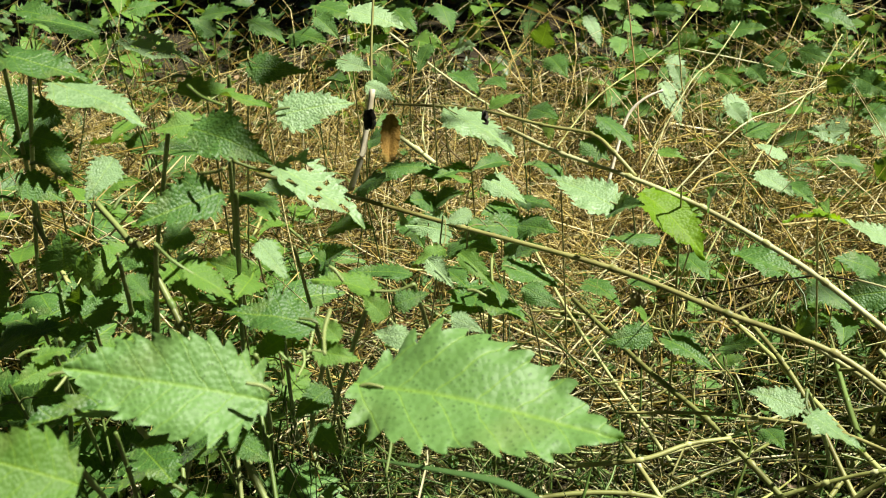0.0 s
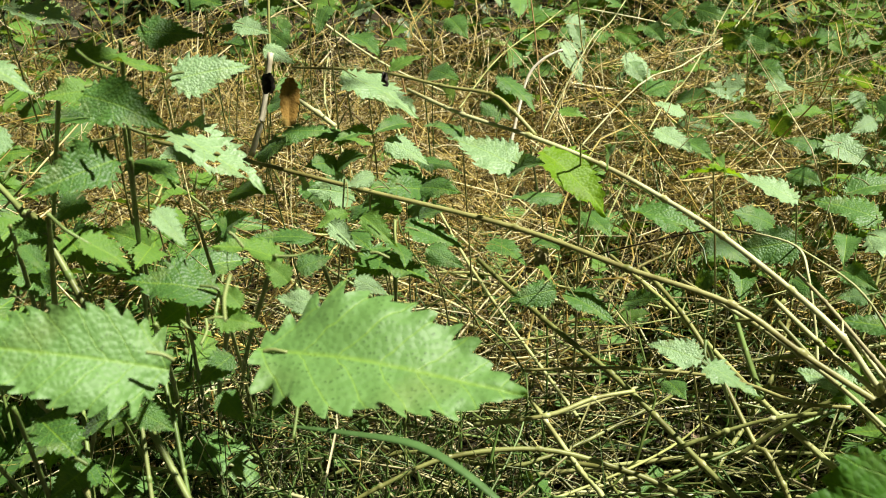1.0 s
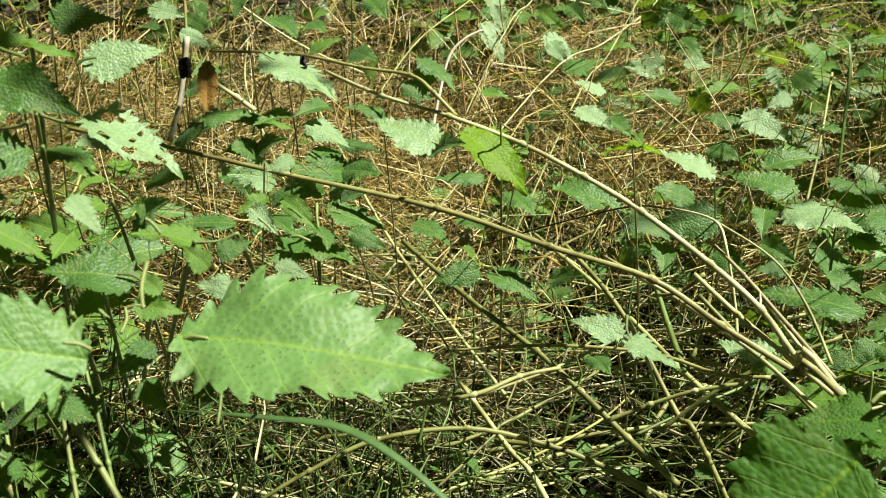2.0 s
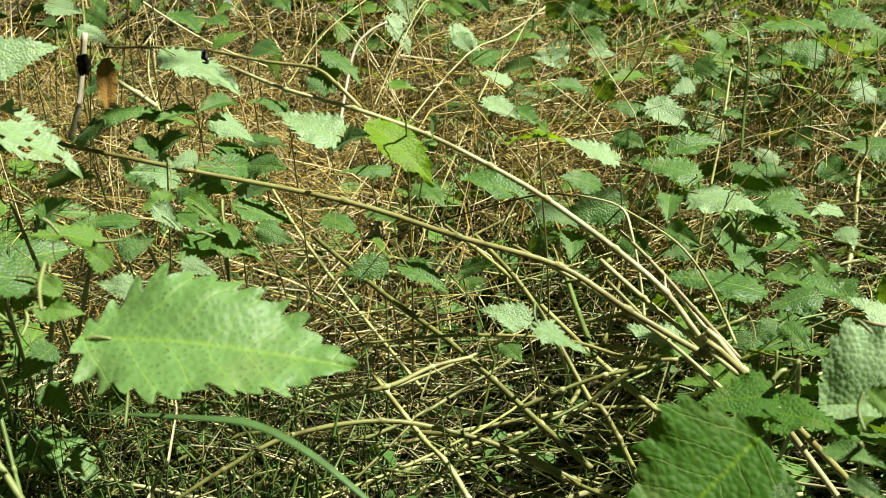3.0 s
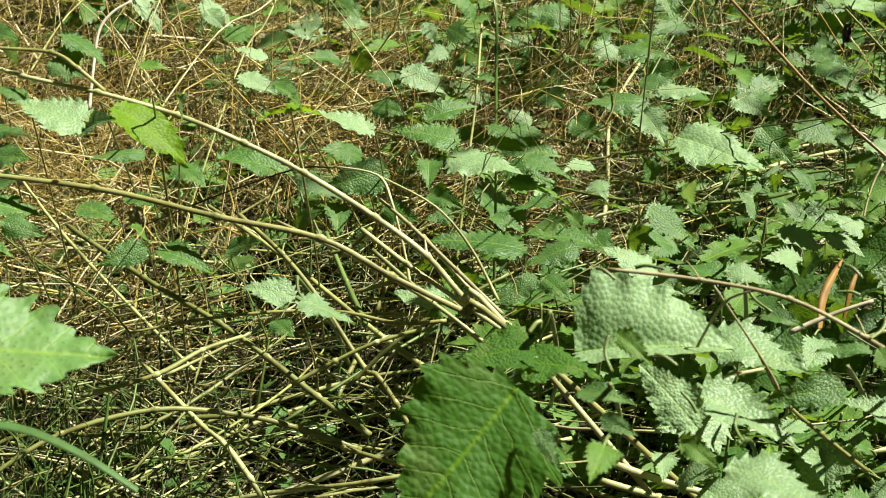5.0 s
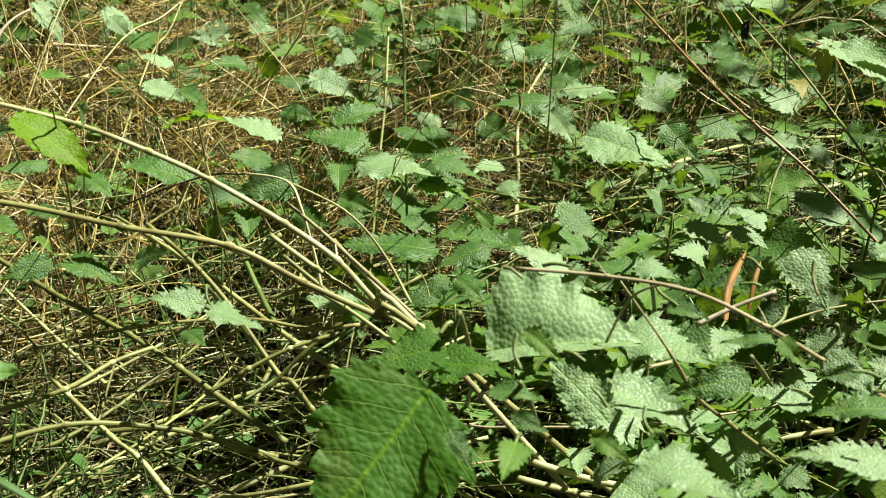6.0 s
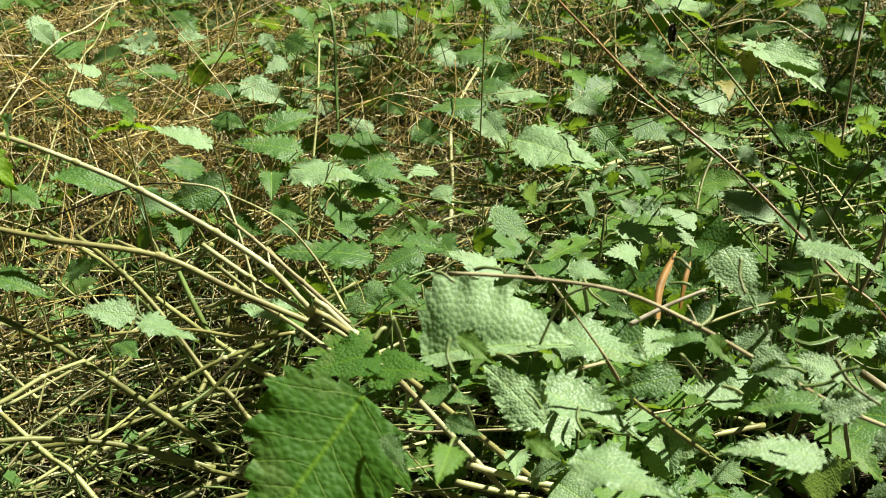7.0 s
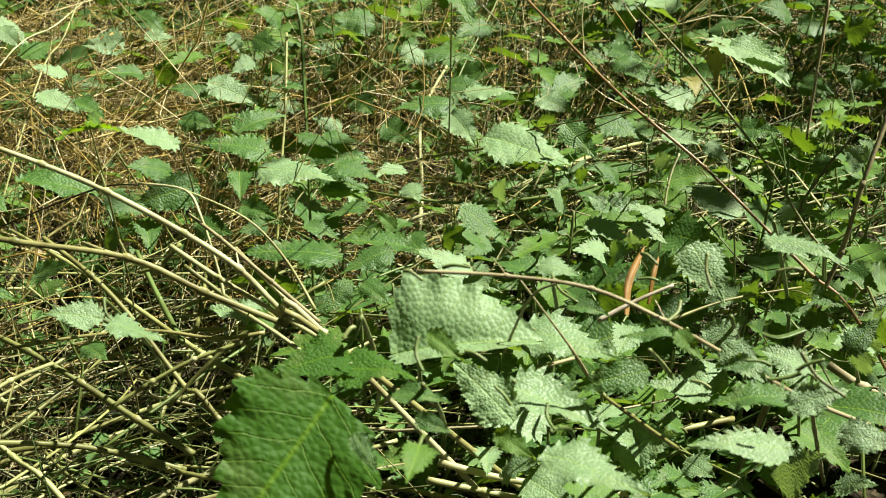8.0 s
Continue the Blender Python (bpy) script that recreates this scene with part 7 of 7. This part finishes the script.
strands("grass_tuft", GRASS, "fresh green grass at the foot of the nettles", 900, standing(-0.5, 0.15, 0.55, 0.95, (0.06, 0.25), (0.0007, 0.002), 0.25), 7, "grass")


def fallen_stems(count, seed):
    """Single fallen stems in the tangle, each a thing of its own."""
    rng = random.Random(seed)
    kinds = ((OLIVE_STEM, "olive fallen stem in the tangle"), (TAN_STEM, "pale dry fallen stem in the tangle"), (GREEN_STEM, "green limp stem in the tangle"), (TAN_STEM, "thin bleached stalk among fallen stems"))
    for k in range(count):
        x, y = rng.uniform(-0.25, 1.1), rng.uniform(0.6, 1.12)
        z = ground_height(x, y) + 0.01 + rng.random() ** 1.5 * 0.13
        a = rng.choice((-0.95, -0.8, -0.7, 0.45, 0.25, 2.2)) + rng.gauss(0, 0.3)
        length = rng.uniform(0.2, 0.55)
        way = Vector((math.cos(a), math.sin(a) * 0.8, rng.gauss(0.12, 0.25))).normalized() * length
        foot = Vector((x, y, z))
        pts = [foot]
        for u in (0.35, 0.7, 1.0):
            p = foot + way * u + Vector((rng.gauss(0, 0.05), rng.gauss(0, 0.05), -0.16 * u * u)) * length
            p.z = max(p.z, ground_height(p.x, p.y) + 0.004)
            pts.append(p)
        mat, label = kinds[k % 4]
        r = 0.0007 + 0.0022 * rng.random() ** 1.5
        v, f = tube_data([p - foot for p in pts], r, r * 0.6, 6, 0, 0.12)
        ob = tagged(new("fallen_stem", mesh_from("fallen_stem", v, f, mat)), label, "stem", "fallen stems")
        ob.location = foot


fallen_stems(290, 17)
strands("scattered_straw", STRAW_GREY, "thin scattered straw on the woodland floor", 2600, lying(-3.0, 4.2, -0.4, 4.2, 0.05, (0.06, 0.25), (0.0005, 0.0015)), 14)


def litter(name, label, count, x0, x1, y0, y1, seed):
    rng = random.Random(seed)
    verts, faces = [], []
    for _ in range(count):
        x, y = rng.uniform(x0, x1), rng.uniform(y0, y1)
        z = ground_height(x, y) + rng.uniform(0.004, 0.02)
        m = pose(x, y, z, rng.gauss(0, 25), rng.gauss(0, 25), rng.uniform(0, 360))
        s = rng.uniform(0.006, 0.022)
        k = len(verts)
        outline = [(-1, 0, 0.1), (-0.4, 0.45, 0), (0.4, 0.4, 0.15), (1, 0, 0.3), (0.4, -0.4, 0.1), (-0.4, -0.45, 0.0), (0, 0, -0.12)]
        verts += [m @ (Vector(p) * s) for p in outline]
        faces += [(k + 6, k + i, k + (i + 1) % 6) for i in range(6)]
    return tagged(new(name, mesh_from(name, verts, faces, LITTER)), label, "leaf litter", kind="stuff")


litter("leaf_litter", "brown fallen leaves and bits of bark on the soil", 5200, -2.4, 4.0, -0.2, 4.2, 8)


def random_nettle(seed, height):
    """A young nettle with opposite pairs of leaves, its foot at the origin."""
    rng = random.Random(seed)
    plant = tagged(new("young_nettle"), "young green nettle with toothed leaves in the dry grass", "nettle", "young nettles")
    line = [Vector((0.025 * noise.noise((seed, k, 0.0)) * k, 0.025 * noise.noise((k, seed, 3.0)) * k, height * k / 4)) for k in range(5)]
    v, f = tube_data(line, 0.0014, 0.0009, 6, 0, 0.15)
    stem_verts, stem_faces = list(v), list(f)
    pairs = max(3, int(height / 0.045))
    for k in range(pairs):
        u = 0.16 + 0.84 * (k + 0.5) / pairs
        i = min(int(u * 4), 3)
        p = line[i].lerp(line[i + 1], min(1, u * 4 - i))
        turn = k * 90 + rng.uniform(-20, 20)
        size = (0.026 + 0.036 * math.sin(math.pi * min(1, (1.05 - u) * 1.25))) * rng.uniform(0.8, 1.15)
        for s in (0, 180):
            if rng.random() < 0.12:
                continue
            a = radians(turn + s + rng.uniform(-15, 15))
            way = Vector((math.cos(a), math.sin(a), rng.uniform(-0.35, 0.25))).normalized()
            b = p + way * size * 0.25 + Vector((0, 0, 0.004))
            v, f = tube_data([p, (p + b) / 2 + Vector((0, 0, 0.003)), b + way * 0.003], 0.0009, 0.0007, 4, len(stem_verts))
            stem_verts += v
            stem_faces += f
            young = u > 0.85
            part("leaf", rng.choice(FAR_YOUNG if young else FAR), plant, leaf_pose(b, b + way * size, (rng.gauss(0, 0.6), rng.gauss(-0.15, 0.6), 1), rng.uniform(0.9, 1.15)))
    part("stem", mesh_from("stem", stem_verts, stem_faces, GREEN_STEM), plant)
    return plant


def scatter_nettles():
    rng = random.Random(11)
    stock = [random_nettle(100 + k, 0.16 + 0.035 * k) for k in range(9)]
    used = [False] * len(stock)
    for x0, x1, y0, y1, count, low, high, size in (
        (0.5, 1.7, 1.15, 1.75, 56, 0, 5, 1.0), (0.5, 1.2, 0.85, 1.2, 26, 0, 3, 1.0),
        (-0.75, -0.2, 0.95, 1.5, 20, 0, 5, 1.1), (0.6, 1.4, 0.45, 1.0, 34, 0, 2, 1.2), (1.2, 2.1, 0.9, 1.7, 50, 1, 6, 1.05), (-0.2, 0.5, 0.95, 1.6, 22, 0, 2, 0.85),
        (-0.55, -0.16, 0.72, 1.15, 20, 0, 4, 1.15), (0.2, 0.8, 1.35, 1.95, 16, 1, 7, 1.0), (0.4, 0.95, 0.42, 0.85, 34, 0, 3, 1.2)):
        for _ in range(count):
            k = rng.randrange(low, high)
            x, y = rng.uniform(x0, x1), rng.uniform(y0, y1)
            m = pose(x, y, ground_height(x, y) - 0.004, rng.gauss(0, 9), rng.gauss(0, 9), rng.uniform(0, 360)) @ Matrix.Scale(size * rng.uniform(0.9, 1.1), 4)
            if used[k]:
                copy_thing(stock[k], m)
            else:
                stock[k].matrix_basis = m
                used[k] = True


scatter_nettles()


def toothed_outline(teeth=5, wide=0.3):
    """A small toothed leaf: points along its midrib and its two edges, and the faces between them."""
    pts, quads = [], []
    n = 2 * teeth
    for i in range(n + 1):
        x = i / n
        r = wide * math.sin(math.pi * min(1, 0.06 + x ** 0.7 * 0.94)) * (1.22 if i % 2 else 0.85)
        f = 0.05 if i % 2 else 0.0
        pts += [(x + f, -r, 0.3 * r - 0.15 * x * x), (x, 0, -0.15 * x * x), (x + f, r, 0.3 * r - 0.15 * x * x)]
    for i in range(n):
        quads += [(i * 3, i * 3 + 3, i * 3 + 4, i * 3 + 1), (i * 3 + 1, i * 3 + 4, i * 3 + 5, i * 3 + 2)]
    return pts, quads


def far_nettles(count, x0, x1, y0, y1, seed):
    """The nettles at the edge of the shade, too far off to count, joined."""
    rng = random.Random(seed)
    verts, faces, uvs = [], [], []
    shapes = [toothed_outline(6, 0.28), toothed_outline(7, 0.33)]
    for _ in range(count):
        x, y, tall = rng.uniform(x0, x1), rng.uniform(y0, y1), rng.uniform(0.2, 0.42)
        foot = Vector((x, y, ground_height(x, y)))
        lean = Vector((rng.gauss(0, 0.12), rng.gauss(0, 0.12), 1)) * tall
        v, f = tube_data([foot, foot + lean * 0.5 + Vector((0.01, 0, 0)), foot + lean], 0.0014, 0.0008, 5, len(verts))
        verts += v
        uvs += [(0.5, 0.0)] * len(v)
        faces += f
        for k in range(rng.randrange(12, 20)):
            u = rng.uniform(0.25, 1.0)
            shape, quads = shapes[k % 2]
            m = Matrix.Translation(foot + lean * u) @ pose(0, 0, 0, rng.gauss(0, 22), rng.gauss(8, 22), k * 90 + rng.uniform(-25, 25)) @ Matrix.Translation((0.012, 0, 0))
            s = rng.uniform(0.035, 0.065) * (1.2 - 0.5 * u)
            n = len(verts)
            verts += [m @ (Vector(p) * s) for p in shape]
            uvs += [(p[0], p[1]) for p in shape]
            faces += [tuple(n + q for q in quad) for quad in quads]
    # The lighter young-leaf colour stands in for sunlight on these far plants.
    return tagged(new("far_nettles", mesh_from("far_nettles", verts, faces, LEAF_YOUNG, uvs)), "sunlit nettles at the edge of the shade", "nettles", kind="stuff")


# ---- unseen trees, added to shade the far undergrowth and close off sky ----
def undergrowth(name, label, count, place, size, seed, mat=LEAF_SHADE):
    """Loose low toothed leaves near the ground, joined."""
    rng = random.Random(seed)
    verts, faces, uvs = [], [], []
    shapes = [toothed_outline(5, 0.26), toothed_outline(6, 0.32), toothed_outline(4, 0.36)]
    for n in range(count):
        x, y, z = place(rng)
        shape, quads = shapes[n % 3]
        m = pose(x, y, ground_height(x, y) + z, rng.gauss(0, 28), rng.gauss(0, 28), rng.uniform(0, 360))
        s = rng.uniform(*size)
        k = len(verts)
        verts += [m @ (Vector(p) * s) for p in shape]
        uvs += [(p[0], p[1]) for p in shape]
        faces += [tuple(k + v for v in q) for q in quads]
    return tagged(new(name, mesh_from(name, verts, faces, mat, uvs)), label, "undergrowth", kind="stuff")


far_nettles(120, 0.6, 2.8, 1.75, 2.7, 51)
far_nettles(20, -1.0, 0.5, 1.9, 2.5, 52)
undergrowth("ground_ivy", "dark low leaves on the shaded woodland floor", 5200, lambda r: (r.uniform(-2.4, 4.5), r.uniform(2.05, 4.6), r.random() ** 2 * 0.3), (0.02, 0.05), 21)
undergrowth("small_weeds", "small fresh weeds in the dry grass", 2600, lambda r: (r.uniform(-0.6, 2.4), r.uniform(0.7, 2.3), r.random() * 0.12), (0.008, 0.026), 22, LEAF)
undergrowth("seedlings", "small green seedlings in the tangle", 800, lambda r: (r.uniform(-0.3, 1.2), r.uniform(0.62, 1.2), r.random() * 0.1), (0.008, 0.022), 24, LEAF)
undergrowth("low_weeds", "low green weeds at the edge of the shade", 2200, lambda r: (r.uniform(-1.6, 3.2), r.uniform(1.85, 2.9), r.random() ** 2 * 0.2), (0.02, 0.045), 23, LEAF)


def tree(x, y, height, crown_low, crown_radius, seed, leaves):
    rng = random.Random(seed)
    ob = tagged(new("tree"), "unseen dark leafy tree, added for its shade", "tree", "trees")
    ob.location = (x, y, ground_height(x, y))
    v, f = tube_data([(0, 0, -0.1), (0.04, 0.02, height * 0.3), (-0.05, 0.03, height * 0.6), (0.03, 0, height * 0.95)], 0.11, 0.02, 10, 0, 0.05)
    part("trunk", mesh_from("trunk", v, f, BARK), ob)
    tips = []
    for k in range(16):
        u = rng.uniform(0.3, 0.95)
        a = rng.uniform(0, 6.283)
        b = Vector((0, 0, height * u))
        e = b + Vector((math.cos(a), math.sin(a), 0.45)) * crown_radius * rng.uniform(0.6, 1.0) * (1.15 - 0.6 * u)
        e.z = max(e.z, crown_low)
        v, f = tube_data([b, b.lerp(e, 0.5) + Vector((0, 0, 0.12)), e], 0.035, 0.006, 6)
        part("limb", mesh_from("limb", v, f, BARK), ob)
        tips += [b.lerp(e, 0.6), b.lerp(e, 0.8), e]
    verts, faces, uvs = [], [], []
    for _ in range(leaves):
        c = rng.choice(tips) + Vector((rng.gauss(0, 0.3), rng.gauss(0, 0.3), rng.gauss(0, 0.22)))
        m = pose(*c, rng.gauss(0, 35), rng.gauss(0, 35), rng.uniform(0, 360))
        s = rng.uniform(0.11, 0.2)
        k = len(verts)
        shape = [(0, 0, 0), (0.35, 0.3, 0.06), (0.7, 0.24, 0.02), (1, 0, -0.12), (0.7, -0.24, 0.02), (0.35, -0.3, 0.06)]
        verts += [m @ (Vector(p) * s) for p in shape]
        uvs += [(p[0], p[1]) for p in shape]
        faces += [(k, k + 1, k + 2, k + 3), (k, k + 3, k + 4, k + 5)]
    part("crown", mesh_from("crown", verts, faces, LEAF_SHADE, uvs), ob)
    return ob


def sapling(x, y, ends, seed, leaves):
    """An unseen slender tree, added so that its low branches dapple the nettles."""
    rng = random.Random(seed)
    ob = tagged(new("sapling"), "unseen slender young tree, low branches added for shade", "tree", "trees")
    ob.location = (x, y, ground_height(x, y))
    v, f = tube_data([(0, 0, -0.05), (0.02, 0.01, 0.8), (-0.03, 0.02, 1.7), (0.0, 0.0, 2.7)], 0.035, 0.012, 9, 0, 0.05)
    part("trunk", mesh_from("trunk", v, f, BARK), ob)
    lines = []
    for ex, ey, ez in ends:
        e = Vector((ex - x, ey - y, ez))
        b = Vector((0, 0, ez * 0.8))
        mid = b.lerp(e, 0.5) + Vector((rng.gauss(0, 0.1), rng.gauss(0, 0.1), 0.15))
        v, f = tube_data([b, mid, e], 0.011, 0.003, 6)
        part("limb", mesh_from("limb", v, f, BARK), ob)
        lines.append((b, mid, e))
    verts, faces, uvs = [], [], []
    shape = [(0, 0, 0), (0.3, 0.32, 0.06), (0.65, 0.27, 0.03), (1, 0, -0.1), (0.65, -0.27, 0.03), (0.3, -0.32, 0.06)]
    for _ in range(leaves):
        b, mid, e = rng.choice(lines)
        u = rng.uniform(0.93, 1.0)
        c = (b.lerp(mid, u * 2) if u < 0.5 else mid.lerp(e, u * 2 - 1)) + Vector((rng.gauss(0, 0.11), rng.gauss(0, 0.1), rng.gauss(0, 0.1)))
        m = pose(*c, rng.gauss(0, 30), rng.gauss(0, 30), rng.uniform(0, 360))
        s = rng.uniform(0.045, 0.085)
        k = len(verts)
        verts += [m @ (Vector(p) * s) for p in shape]
        uvs += [(p[0], p[1]) for p in shape]
        faces += [(k, k + 1, k + 2, k + 3), (k, k + 3, k + 4, k + 5)]
    part("crown", mesh_from("crown", verts, faces, LEAF_SHADE, uvs), ob)
    return ob


# Branch ends are set where their leaves shade chosen spots below.
sapling(3.6, 0.9, ((0.38, 0.47, 1.6), (0.31, 0.55, 1.62), (0.6, 1.2, 1.9), (1.3, 1.6, 2.0), (1.6, 0.32, 1.65)), 9, 150)
sapling(3.0, 3.0, ((0.8, 2.0, 1.8), (1.2, 1.85, 1.7), (1.5, 2.0, 1.75)), 6, 620)


def unseen_woods():
    for k, (x, y, h) in enumerate(((-2.6, 4.7, 5.5), (0.0, 4.15, 5.2), (2.4, 4.15, 5.5), (4.8, 4.6, 5.8), (7.2, 4.6, 5.8), (-5.2, 5.0, 5.5), (1.2, 6.8, 6.0), (4.0, 7.0, 6.0))):
        tree(x, y, h, 2.0, 2.0, k + 1, 6500)
    # Added behind and to the left, out of view, to block skylight.
    for k, (x, y) in enumerate(((-2.6, -1.6), (-0.4, -3.0), (2.4, -3.8), (-3.4, 1.4), (-5.0, -1.0))):
        tree(x, y, 7.0, 3.0, 2.6, 20 + k, 6000)
    for k, (x, y) in enumerate(((1.1, 3.95),)):
        tree(x, y, 4.6, 1.5, 1.7, 60 + k, 5000)
    # Ring of unseen trees that keeps out the low sky.
    for k in range(12):
        a = radians(-62 - k * 24)
        tree(7.6 * math.sin(a) * (1 + 0.1 * (k % 3)), 1.5 + 7.6 * math.cos(a), 6.0 + (k % 4) * 0.4, 0.6, 2.4, 30 + k, 4200)


unseen_woods()
